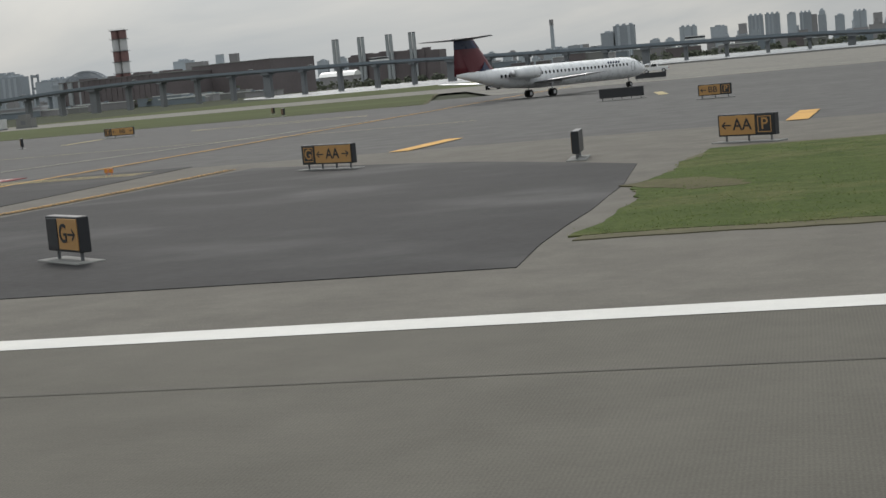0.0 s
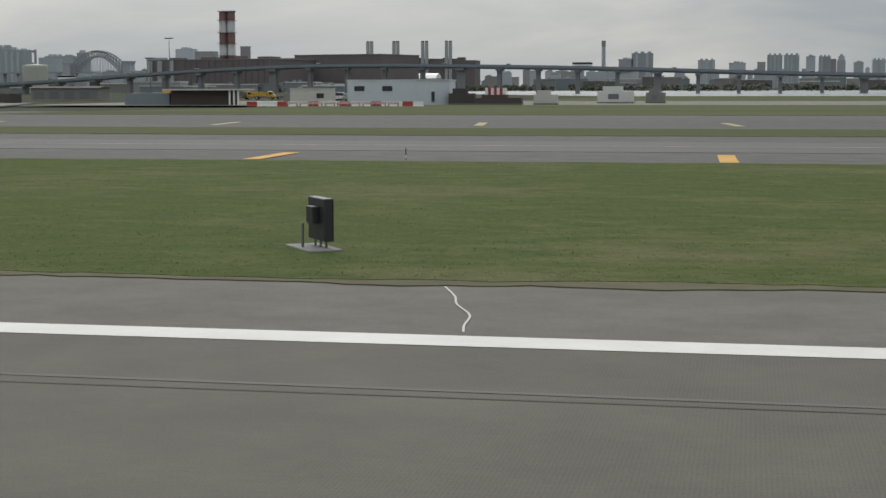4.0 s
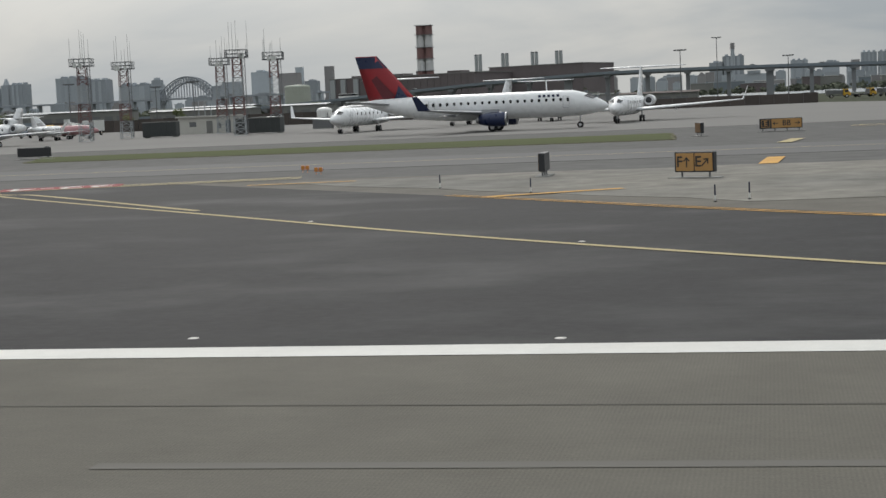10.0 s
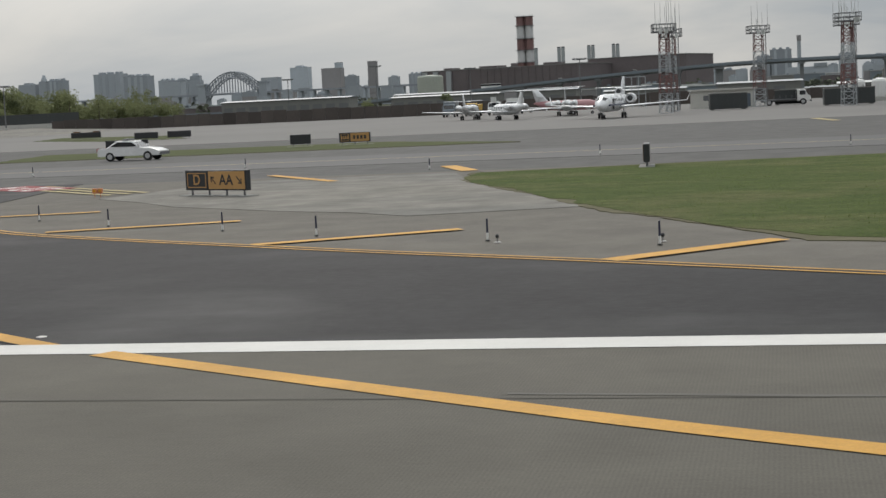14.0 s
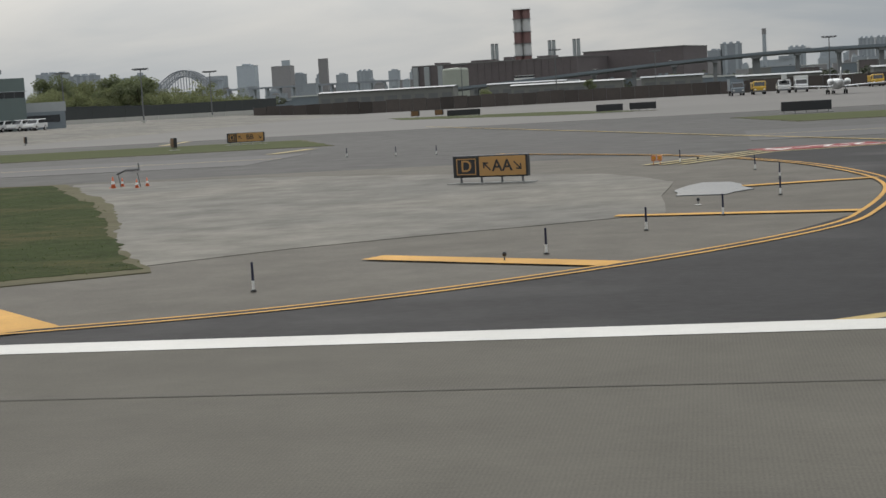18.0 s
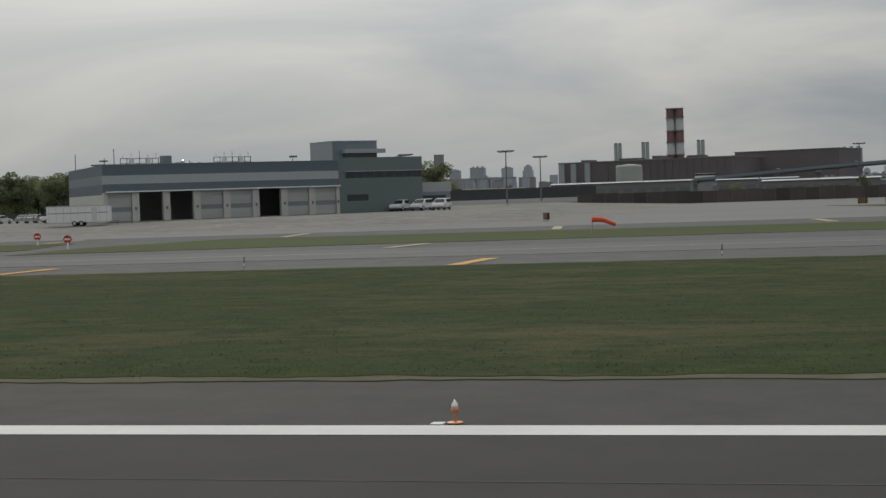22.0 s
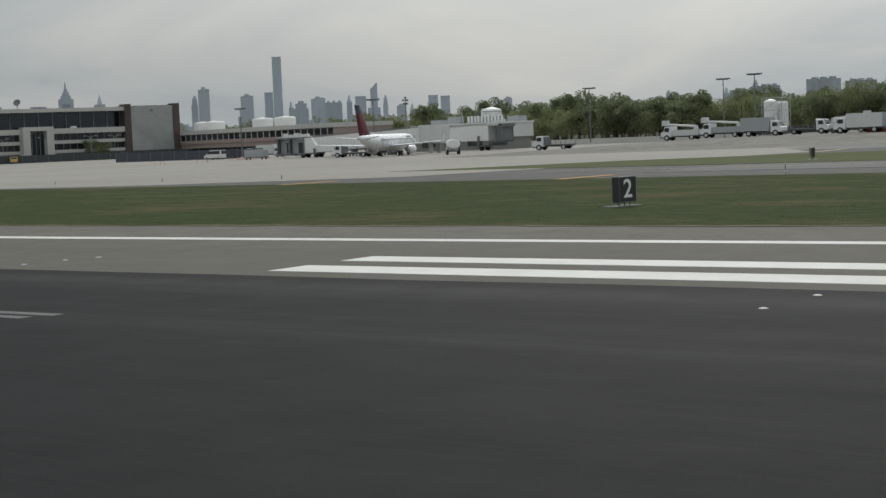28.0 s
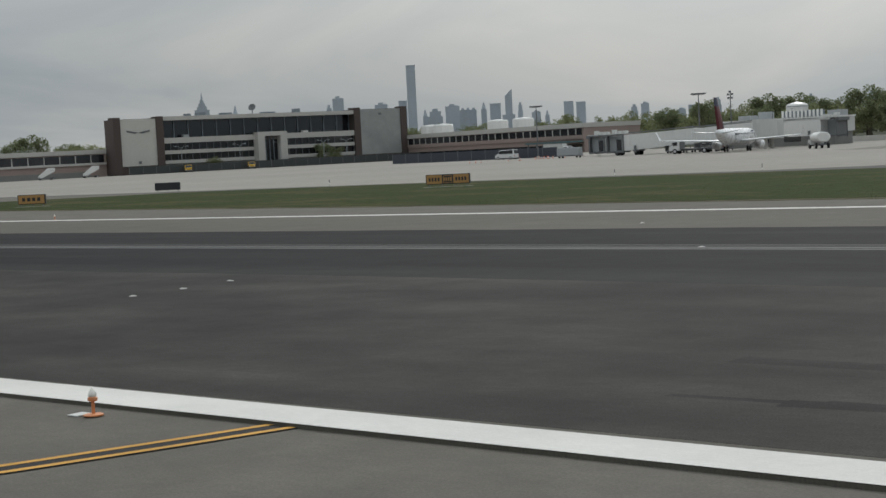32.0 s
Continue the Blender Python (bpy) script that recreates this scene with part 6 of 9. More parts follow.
    part("annex_window", sidebox(5.9, 6.0, 1.2, 2.4, W + 1, W + 7), GLASS_DARK, g)
    # lookout tower on the roof
    tw = part("lookout_tower", bx(45.5, 54.0, 15, 23, H - 0.6, 11.9), CLAD_MID, g, "grey lookout tower with a pale ledge")
    part("ledge", bx(47.2, 54.9, 13.6, 15, 9.9, 10.6), CLAD_PALE, tw, "pale projecting ledge")
    part("tower_window", bx(47.5, 53.8, 14.9, 14.99, 9.0, 9.85), GLASS_DARK, tw)
    part("tower_cap", bx(45.4, 54.1, 14.9, 23.1, 11.9, 12.05), CLAD_PALE, tw)
    part("side_panel", bx(45.4, 45.49, 15, 23, H, 11.85), CLAD_PALE, tw)
    # racks and small gear on the roof
    for u0, u1 in ((5.0, 11.0), (20.0, 26.2)):
        b = bmesh.new()
        n = 7
        for k in range(n):
            u = u0 + (u1 - u0) * k / (n - 1)
            tube(b, (u, 6, H - 0.6), (u, 6, H + 1.15), 0.06, seg=6)
        for zz in (0.35, 1.05):
            tube(b, (u0, 6, H + zz), (u1, 6, H + zz), 0.05, seg=6)
        rk = part("antenna_rack", b, STEEL_DARK, g, "dark steel antenna rack")
        for k in range(5):
            u = u0 + 0.4 + (u1 - u0 - 0.8) * k / 4
            part("antenna", tube(bmesh.new(), (u, 6, H + 1.0), (u, 6, H + 1.6 + 0.3 * (k % 3)), 0.03, seg=5), STEEL_DARK, rk)
            if k % 2:
                part("equipment_box", bx(u - 0.3, u + 0.3, 5.7, 6.2, H + 0.3, H + 0.95), WHITE_PAINT, rk)
    part("roof_unit", bx(11.6, 12.9, 5.5, 7, H - 0.6, H + 1.4), CLAD_MID, g)
    part("roof_vent", revolve(bmesh.new(), ((0.2, H - 0.6), (0.2, H + 0.3), (0.35, H + 0.35), (0.3, H + 0.6), (0.05, H + 0.7)), 10), METAL, g).location = (14.5, 5, 0)
    for u, v, h in ((2.2, 18, 2.2), (2.9, 3, 2.4), (0.9, 1.6, 1.0), (33.5, 6, 0.9), (16, 6, 0.6)):
        part("roof_mast", tube(bmesh.new(), (u, v, H - 0.6), (u, v, H + h), 0.06, seg=6), STEEL_DARK, g)
    part("floodlight", bx(0.2, 1.3, 1.3, 1.8, H + 0.5, H + 0.7), STEEL_DARK, g)
    part("floodlight", bx(33.0, 34.2, 5.8, 6.2, H + 0.8, H + 1.1), STEEL_DARK, g)


garage()


def terminal():
    t = thing("terminal_building", "three-storey airport terminal with window bands and brick pylons", "terminal", -1034, 283, -0.05, 74.3)
    L, D = 112.0, 40.0
    def pylon(u0, u1, h, face, lb):
        p = part("pylon", bx(u0 + 0.3, u1 - 0.3, -0.2, 7.0 if u0 == 0 else D, 0, h - 0.6), BRICK_BROWN, t, lb)
        e = 2.5
        for a, b in ((u0, u0 + e), (u1 - e, u1)):
            part("edge_pier", bx(a, b, -1.0, 3.0, 0, h), BRICK_BROWN, p, "dark brown brick pier")
        part("panel", bx(u0 + e, u1 - e, -0.5, -0.2, 2.8, h - 0.7), face, p)
        return p
    pl = pylon(0, 17.4, 18.6, BLOCK_PALE, "brown brick pylon with a pale panel")
    b = bmesh.new()
    for sx in (-1, 1):
        prism_pts = [(0, 0), (sx * 4.2, 0.85), (sx * 3.9, 0.2), (sx * 1.2, -0.35)]
        lo = [b.verts.new((8.7 + x, -0.62, 13.6 + z)) for x, z in prism_pts]
        hi = [b.verts.new((8.7 + x, -0.5, 13.6 + z)) for x, z in prism_pts]
        b.faces.new(lo)
        b.faces.new(hi[::-1])
        for k in range(4):
            b.faces.new((lo[k], lo[(k + 1) % 4], hi[(k + 1) % 4], hi[k]))
    bmesh.ops.recalc_face_normals(b, faces=b.faces)
    part("emblem", b, STEEL_DARK, pl, "plain winged emblem shape")
    part("plaque", bx(8.3, 9.3, -0.6, -0.5, 3.5, 4.3), STEEL_DARK, pl)
    pr = pylon(90, 112, 19.4, MURAL, "brown brick pylon with a faded panel")
    part("plaque", bx(100.3, 101.5, -0.6, -0.5, 16.6, 17.4), STEEL_DARK, pr)
    u0, u1 = 17.4, 90.0
    part("core", bx(u0, u1, 3.4, D - 8, 0, 17.2), DARK_INSIDE, t, "shaded inner wall behind the glazing")
    part("roof_slab", bx(u0, u1, -0.6, D - 8, 17.2, 18.5), CONC_PALE, t, "pale roof fascia")
    part("deck", bx(u0, u1, -0.4, 3.4, 9.9, 10.2), CONC_PALE, t)
    part("deck_parapet", bx(u0, u1, -0.6, -0.25, 9.7, 11.5), CONC_PALE, t, "pale balcony parapet")
    part("spandrel", bx(u0, u1, -0.3, 0.6, 6.2, 7.4), CONC_PALE, t, "pale spandrel")
    part("spandrel", bx(u0, u1, -0.3, 0.6, 3.0, 4.1), CONC_PALE, t, "pale spandrel")
    part("glazing", bx(u0, u1, 3.2, 3.3, 10.2, 17.2), GLASS_DARK, t, "dark upper glazing")
    g1 = part("glazing", bx(u0, u1, 0.4, 0.45, 7.4, 9.7), GLASS_DARK, t)
    g2 = part("glazing", bx(u0, u1, 0.4, 0.45, 4.1, 6.2), GLASS_DARK, t)
    part("base_wall", bx(u0, u1, 0.2, 0.5, 0, 3.0), CONC_DARK, t)
    n = 28
    for k in range(n + 1):
        u = u0 + (u1 - u0 - 0.15) * k / n
        part("mullion", bx(u, u + 0.15, 0.2, 0.4, 7.4, 9.7), STEEL_DARK, g1)
        part("mullion", bx(u, u + 0.15, 0.2, 0.4, 4.1, 6.2), STEEL_DARK, g2)
        if k % 2 == 0:
            part("column", bx(u, u + 0.3, 2.8, 3.2, 10.2, 17.2), CLAD_MID, t)
    a, z = 50.5, 0
    pt = part("portal", bx(a, a + 2.6, -3.2, 0.3, 0, 12.2), CONC_PALE, t, "tall pale entrance portal")
    part("jamb", bx(a + 8.6, a + 11.2, -3.2, 0.3, 0, 12.2), CONC_PALE, pt)
    part("lintel", bx(a + 2.6, a + 8.6, -3.2, 0.3, 10.8, 12.2), CONC_PALE, pt)
    part("portal_glass", bx(a + 2.6, a + 8.6, -0.6, -0.5, 0, 10.8), GLASS_DARK, pt)
    for k in range(1, 4):
        part("mullion", bx(a + 2.6 + k * 1.5 - 0.1, a + 2.6 + k * 1.5 + 0.1, -0.8, -0.6, 0, 10.8), CLAD_MID, pt)
    # things on the roof and terrace
    for u, v, w, h in ((30, 8, 1.6, 1.0), (36, 12, 3, 1.4), (72, 9, 2, 1.6), (65, 20, 5, 1.2), (50, 22, 4, 1.4)):
        part("roof_unit", bx(u, u + w, v, v + 2.5, 18.5, 18.5 + h), CLAD_MID, t)
    part("terrace_unit", bx(70, 72, 0.5, 2, 10.2, 12.2), WHITE_PAINT, t)
    part("terrace_unit", bx(25, 27, 0.5, 2, 10.2, 12.4), CLAD_PALE, t)
    # low wing
    lw = part("low_wing", bx(-95, -0.2, 6, 30, 0, 7.4), PINK_BRICK, t, "low pale wing with a strip window")
    part("parapet", bx(-95, -0.2, 5.4, 30.2, 7.4, 8.8), CONC_PALE, lw)
    part("strip_window", bx(-95, -1, 5.85, 5.98, 4.6, 7.1), GLASS_DARK, lw)
    part("sill", bx(-95, -0.2, 5.5, 6.0, 3.9, 4.6), CONC_PALE, lw)
    # thin dark strip added along the wall foot as painted shade
    part("lower_shade", bx(-95, -6, 5.8, 5.98, 0, 1.8), CONC_DARK, lw)
    for k in range(18):
        part("mullion", bx(-94 + k * 5.2, -93.7 + k * 5.2, 5.7, 5.85, 4.6, 7.1), CONC_PALE, lw)
    # satellite dish on the roof
    d = thing("satellite_dish", "dark satellite dish on a post on the terminal roof", "satellite dish", -1018.5, 330, 18.45, 30)
    part("post", tube(bmesh.new(), (0, 0, 0), (0, 0, 1.6), 0.15, seg=8), STEEL_DARK, d)
    dish = revolve(bmesh.new(), ((0.05, 0), (0.7, 0.12), (1.25, 0.42), (1.27, 0.46), (0.7, 0.18), (0.02, 0.06)), 16)
    bmesh.ops.rotate(dish, cent=(0, 0, 0), matrix=Matrix.Rotation(math.radians(62), 3, 'X'), verts=dish.verts)
    bmesh.ops.translate(dish, vec=(0, 0.2, 1.9), verts=dish.verts)
    part("reflector", dish, STEEL_DARK, d)
    part("feed_arm", tube(bmesh.new(), (0, 0.2, 1.9), (0, -0.9, 2.4), 0.04, seg=6), STEEL_DARK, d)
    # wing towards the gates
    w = thing("concourse_wing", "low concourse with dark strip windows and white roof tanks", "concourse", -1003.7, 391, -0.05, -17.7)
    part("body", bx(0, 105, 0, 22, 0, 7.6), PINK_BRICK, w)
    part("parapet", bx(0, 105.2, -0.5, 22.2, 7.6, 9.0), CONC_PALE, w, "pale parapet")
    part("strip_window", bx(1, 104, -0.12, -0.01, 5.4, 7.4), GLASS_DARK, w)
    part("strip_window", bx(1, 104, -0.12, -0.01, 0.8, 2.6), GLASS_DARK, w)
    part("sill", bx(0, 105, -0.4, -0.01, 4.2, 5.4), PINK_BRICK, w)
    for k in range(26):
        part("mullion", bx(1 + k * 4, 1.35 + k * 4, -0.25, -0.12, 5.4, 7.4), CONC_PALE, w)
    for u in (4, 12.5, 47, 62):
        tk = part("roof_tank", revolve(bmesh.new(), ((3.6, 9.0), (3.6, 11.6), (3.3, 12.0), (0.3, 12.3)), 18), WHITE_PAINT, w, "white roof tank")
        tk.location = (u, 8, 0)
    part("teal_canopy", bx(85, 105, -8, -0.5, 3.2, 3.7), GREEN_DARK, w, "teal canopy")
    for k in range(5):
        part("canopy_post", bx(86 + k * 4.5, 86.3 + k * 4.5, -7.7, -7.4, 0, 3.2), STEEL_DARK, w)
    # screen wall before the terminal
    f = thing("screen_fence", "long dark mesh screen fence before the terminal", "fence", -1024, 281, -0.05, 74.3)
    for k in range(24):
        part("fence_panel", bx(k * 4.6 + 0.06, k * 4.6 + 4.5, 0, 0.08, 0.15, 2.6), FENCE_DARK, f)
        part("post", bx(k * 4.6 - 0.06, k * 4.6 + 0.06, -0.03, 0.11, 0, 2.8), STEEL_DARK, f)


terminal()


def jet_bridge(x, y, turn, length, z0=2.0, rise=0.0, cab=True, fat=1.5):
    j = thing("jet_bridge", "pale corrugated boarding bridge on steel legs", "boarding bridge", x, y, -0.05, turn, "boarding bridges")
    def sec(u0, u1, hw, za, zb, name, mt=WHITE_PAINT):
        lift0, lift1 = rise * max(u0, 0) / length, rise * u1 / length
        def sloped(a, b, y0, y1, c, d):
            bm = bmesh.new()
            box(bm, a, b, y0, y1, c, d)
            for v in bm.verts:
                v.co.z += lift0 + (lift1 - lift0) * (v.co.x - u0) / (u1 - u0)
            return bm
        s = part(name, sloped(u0, u1, -hw, hw, za, zb), mt, j)
        n = int((u1 - u0) / 0.9)
        for k in range(n):
            u = u0 + (k + 0.5) * (u1 - u0) / n
            part("rib", sloped(u - 0.08, u + 0.08, -hw - 0.06, -hw, za + 0.2, zb - 0.2), mt, s)
        for k in range(2):
            part("roof_rail", sloped(u0, u1, -hw + 0.1 + k * (2 * hw - 0.2), -hw + 0.16 + k * (2 * hw - 0.2), zb + 0.35, zb + 0.42), STEEL_DARK, s)
        return s
    h = 3.0
    sec(0, length * 0.55, fat, z0, z0 + h, "tunnel_outer")
    sec(length * 0.55, length, fat - 0.18, z0 + 0.12, z0 + h - 0.15, "tunnel_inner")
    if cab:
        c = part("cab", frame_y(-3.7, 0.2, z0 - 0.35, z0 + h + 0.35, 0.3, -fat - 0.1), STEEL_DARK, j, "dark weathered docking cab")
        part("cab_wall", bx(-3.4, 0, -fat + 0.9, -fat + 1.05, z0, z0 + h), CLAD_PALE, c, "pale grey inner wall")
        part("cab_door", bx(-1.9, -0.8, -fat + 0.86, -fat + 0.9, z0 + 0.1, z0 + 2.3), GLASS_DARK, c)
        part("cab_side", bx(-3.6, -3.45, -fat, fat, z0 - 0.2, z0 + h), STEEL_DARK, c)
        part("cab_floor", bx(-3.6, 0.1, -fat, fat, z0 - 0.3, z0), STEEL_DARK, c)
        part("cab_roof", bx(-3.8, 0.3, -fat - 0.2, fat + 0.4, z0 + h + 0.36, z0 + h + 0.5), OFFWHITE, c)
        for ux in (-2.9, -1.6, -0.4):
            part("roof_unit", bx(ux, ux + 0.7, -0.5, 0.5, z0 + h + 0.5, z0 + h + 1.0 + 0.25 * (ux < -2)), OFFWHITE, c)
        part("bellows", bx(-4.2, -3.7, -fat - 0.1, fat + 0.1, z0 + h - 0.3, z0 + h + 0.3), STEEL_DARK, c)
    part("rotunda", tube(bmesh.new(), (length + 1.6, 0, z0 + rise - 0.2), (length + 1.6, 0, z0 + rise + h + 0.3), 2.3, seg=16), OFFWHITE, j)
    part("rotunda_column", tube(bmesh.new(), (length + 1.6, 0, 0), (length + 1.6, 0, z0 + rise), 0.45, seg=10), CONC_PALE, j)
    for s in (-1, 1):
        part("leg", bx(2.4, 2.8, s * (fat + 0.1) - 0.2, s * (fat + 0.1) + 0.2, 0.5, z0 + 1.0), STEEL_DARK, j)
        part("wheel", tube(bmesh.new(), (2.6, s * 0.9 - 0.25, 0.5), (2.6, s * 0.9 + 0.25, 0.5), 0.5, seg=14), TYRE, j)
    part("axle_frame", bx(2.0, 3.2, -fat, fat, 0.75, 1.05), STEEL_DARK, j)
    st = part("service_stair", bx(-2.6, -1.6, -fat - 1.6, -fat - 0.5, z0 - 0.15, z0), STEEL_DARK, j)
    for k in range(9):
        part("step", bx(-1.6 + k * 0.28, -1.3 + k * 0.28, -fat - 1.5, -fat - 0.6, z0 - 0.2 - k * 0.21, z0 - 0.14 - k * 0.21), STEEL_DARK, st)
    return j


jet_bridge(-809.0, 232, 4, 34, 0.9, rise=1.2)
jet_bridge(-801.3, 227, 8, 27, 0.9, rise=1.4)
jet_bridge(-768, 246, 172, 14, 2.0, cab=True, fat=1.7)


def gate_house():
    g = thing("gate_building", "pale two-level gate building with roof plant", "gate building", -800, 262, -0.05, -4)
    # dark concrete stands in for the shadow below the upper wall
    part("lower_wall", bx(0, 27, 0, 7, 0, 2.6), CONC_DARK, g, "ground floor with its shade painted dark")
    part("upper_wall", bx(-0.4, 27.4, -0.6, 7.4, 2.6, 5.6), OFFWHITE, g, "off-white panelled upper wall")
    part("roof_edge", bx(-0.6, 27.6, -0.8, 7.6, 5.6, 5.85), WHITE_PAINT, g)
    for k in range(8):
        part("panel_joint", bx(k * 3.6, k * 3.6 + 0.1, -0.66, -0.6, 2.7, 5.5), CLAD_PALE, g)
    for k in range(4):
        part("ground_window", bx(2 + k * 6.6, 6 + k * 6.6, -0.05, -0.01, 0.9, 2.1), GLASS_DARK, g)
    r = part("louvre_screen", bx(13, 23, 3, 3.3, 5.85, 7.2), CLAD_MID, g, "striped louvre screen")
    for k in range(11):
        part("louvre", bx(13.1 + k * 0.92, 13.55 + k * 0.92, 2.7, 3.0, 5.95, 7.35), WHITE_PAINT, r)
    for u, w, h in ((2, 3, 1.0), (7, 2, 1.6), (23.5, 3, 1.2)):
        part("roof_unit", bx(u, u + w, 3.4, 6.4, 5.85, 5.85 + h), CLAD_PALE, g)
    for u in (4.5, 9.5, 25):
        part("roof_pipe", tube(bmesh.new(), (u, 5, 5.8), (u, 5, 7.6), 0.08, seg=6), STEEL_DARK, g)



gate_house()
# dark screen before the concourse, a cart and a slim mast beside the bridges
f = thing("dark_screen_fence", "dark navy screen fence along the edge of the apron", "fence", -886, 252, -0.05, -1)
for k in range(12):
    part("fence_panel", bx(k * 4.2 + 0.06, k * 4.2 + 4.14, 0, 0.08, 0.1, 2.3), CLAD_NAVY, f)
    part("post", bx(k * 4.2 - 0.06, k * 4.2 + 0.06, -0.03, 0.11, 0, 2.45), STEEL_DARK, f)
g = thing("baggage_cart", "pale grey covered baggage cart on small wheels", "baggage cart", -813, 224, -0.05, 2)
part("cover", bevel_box(-2.6, 2.6, -0.8, 0.8, 0.55, 2.1, 0.06), CLAD_PALE, g)
part("deck", bx(-2.7, 2.7, -0.82, 0.82, 0.38, 0.53), STEEL_DARK, g)
for u in (-2.1, 2.1):
    for sg in (-1, 1):
        part("wheel", tube(bmesh.new(), (u, sg * 0.6 - 0.08, 0.2), (u, sg * 0.6 + 0.08, 0.2), 0.2, seg=10), TYRE, g)
part("tow_bar", tube(bmesh.new(), (2.7, 0, 0.4), (3.7, 0, 0.2), 0.04, seg=6), STEEL_DARK, g)
g = thing("slim_mast", "slim dark mast with a cluster of lamps beside the bridges", "mast", -784, 238, -0.05)
part("pole", tube(bmesh.new(), (0, 0, 0), (0, 0, 11.2), 0.16, 0.09, seg=8), STEEL_DARK, g)
for k, (dx, dz) in enumerate(((-0.45, 10.9), (0.45, 10.9), (-0.35, 10.2), (0.35, 10.2), (0, 11.4))):
    part("lamp_head", bevel_box(dx - 0.22, dx + 0.22, -0.25, 0.05, dz - 0.2, dz + 0.2, 0.04), STEEL_DARK, g)


def hut():
    h = thing("equipment_hut", "small flat-roofed white equipment hut with a doorway", "hut", -427.6, 250, -0.05, 0)
    part("wall", bx(0, 9.9, 0, 4.5, 0, 2.75), BLOCK_PALE, h, "pale painted block wall")
    part("roof", bx(-0.35, 10.25, -0.4, 4.9, 2.75, 3.0), CONC_PALE, h)
    part("door", bx(5.0, 6.1, -0.04, -0.005, 0.05, 2.1), CONC_DARK, h)
    part("louvre", bx(2.0, 3.2, -0.05, -0.005, 1.2, 2.0), STEEL_DARK, h)
    part("meter_box", bx(7.0, 7.6, -0.2, -0.005, 0.8, 1.7), STEEL_DARK, h)
    part("side_door", bx(8.4, 9.3, -0.04, -0.005, 0.05, 2.1), CLAD_BLUE, h)
    for x in (-403.4, -399.9):
        t = thing("storage_tank", "white upright cylindrical storage tank on a pale skid", "tank", x + 1.2, 251, -0.05, 0, "storage tanks")
        part("shell", revolve(bmesh.new(), ((1.25, 0.6), (1.3, 0.7), (1.3, 3.0), (1.1, 3.35), (0.3, 3.55)), 18), WHITE_PAINT, t, smooth=False)
        part("skid", bx(-1.2, 1.2, -1.2, 1.2, 0, 0.6), CONC_PALE, t)
        part("vent", tube(bmesh.new(), (0.3, 0, 3.4), (0.3, 0, 3.9), 0.06, seg=6), STEEL_DARK, t)
        part("pipe", tube(bmesh.new(), (0.9, -1.3, 0.2), (0.9, -1.3, 2.6), 0.06, seg=6), STEEL_DARK, t)
    c = thing("generator_cabinet", "low dark grey generator cabinet beside the tanks", "cabinet", -401.5, 247.5, -0.05)
    part("body", bx(-1.6, 1.6, -0.7, 0.7, 0.1, 1.9), STEEL_DARK, c)
    part("base", bx(-1.7, 1.7, -0.8, 0.8, 0, 0.1), CONC_PALE, c)


hut()


def lattice(b, x, y, w0, w1, z0, z1, n, r=0.05):
    """A square lattice shaft that tapers from w0 to w1."""
    prev = None
    for k in range(n + 1):
        f = k / n
        w = (w0 + (w1 - w0) * f) / 2
        z = z0 + (z1 - z0) * f
        c = [(x - w, y - w, z), (x + w, y - w, z), (x + w, y + w, z), (x - w, y + w, z)]
        for i in range(4):
            tube(b, c[i], c[(i + 1) % 4], r * 0.6, seg=4, caps=False)
            if prev:
                tube(b, prev[i], c[i], r, seg=4, caps=False)
                tube(b, prev[i], c[(i + 1) % 4], r * 0.6, seg=4, caps=False)
        prev = c
    return b


FADED_RED = M("faded_red_mast_paint", (0.17, 0.085, 0.08), 0.7, var=0.1, scale=0.6)


def antenna_mast(x, y, top=12.0):
    m = thing("antenna_mast", "red and white lattice antenna mast with a railed platform", "antenna mast", x, y, -0.05, 12, "antenna masts")
    for k in range(4):
        f0, f1 = k / 4, (k + 1) / 4
        part("mast_section", lattice(bmesh.new(), 0, 0, 1.7 - 0.5 * f0, 1.7 - 0.5 * f1, top * f0, top * f1, 3, 0.07), FADED_RED if k % 2 else CLAD_PALE, m)
    part("platform", bx(-1.5, 1.5, -1.5, 1.5, top, top + 0.15), STEEL_DARK, m)
    b = bmesh.new()
    for z in (0.6, 1.15):
        for a, c in (((-1.5, -1.5), (1.5, -1.5)), ((1.5, -1.5), (1.5, 1.5)), ((1.5, 1.5), (-1.5, 1.5)), ((-1.5, 1.5), (-1.5, -1.5))):
            tube(b, (*a, top + z), (*c, top + z), 0.05, seg=5)
    for k in range(5):
        for s in (-1.5, 1.5):
            tube(b, (-1.5 + 0.75 * k, s, top), (-1.5 + 0.75 * k, s, top + 1.15), 0.04, seg=5)
            tube(b, (s, -1.5 + 0.75 * k, top), (s, -1.5 + 0.75 * k, top + 1.15), 0.04, seg=5)
    part("railing", b, STEEL_DARK, m)
    rng = random.Random(int(x * 10))
    for k in range(7):
        px, py = rng.uniform(-1.5, 1.5), rng.choice((-1.5, 1.5))
        h = rng.uniform(1.6, 5.4)
        part("rod_antenna", tube(bmesh.new(), (px, py, top + 0.2), (px, py, top + h), 0.05, 0.025, seg=5), OFFWHITE, m)
    for k in range(3):
        a = rng.uniform(-1.2, 1.2)
        part("antenna_box", bx(a - 0.2, a + 0.2, -1.75, -1.5, top - 0.2, top + 0.5), OFFWHITE, m)
    part("ladder", lattice(bmesh.new(), 0.95, 0, 0.4, 0.4, 0.2, top, 10, 0.025), STEEL_DARK, m)


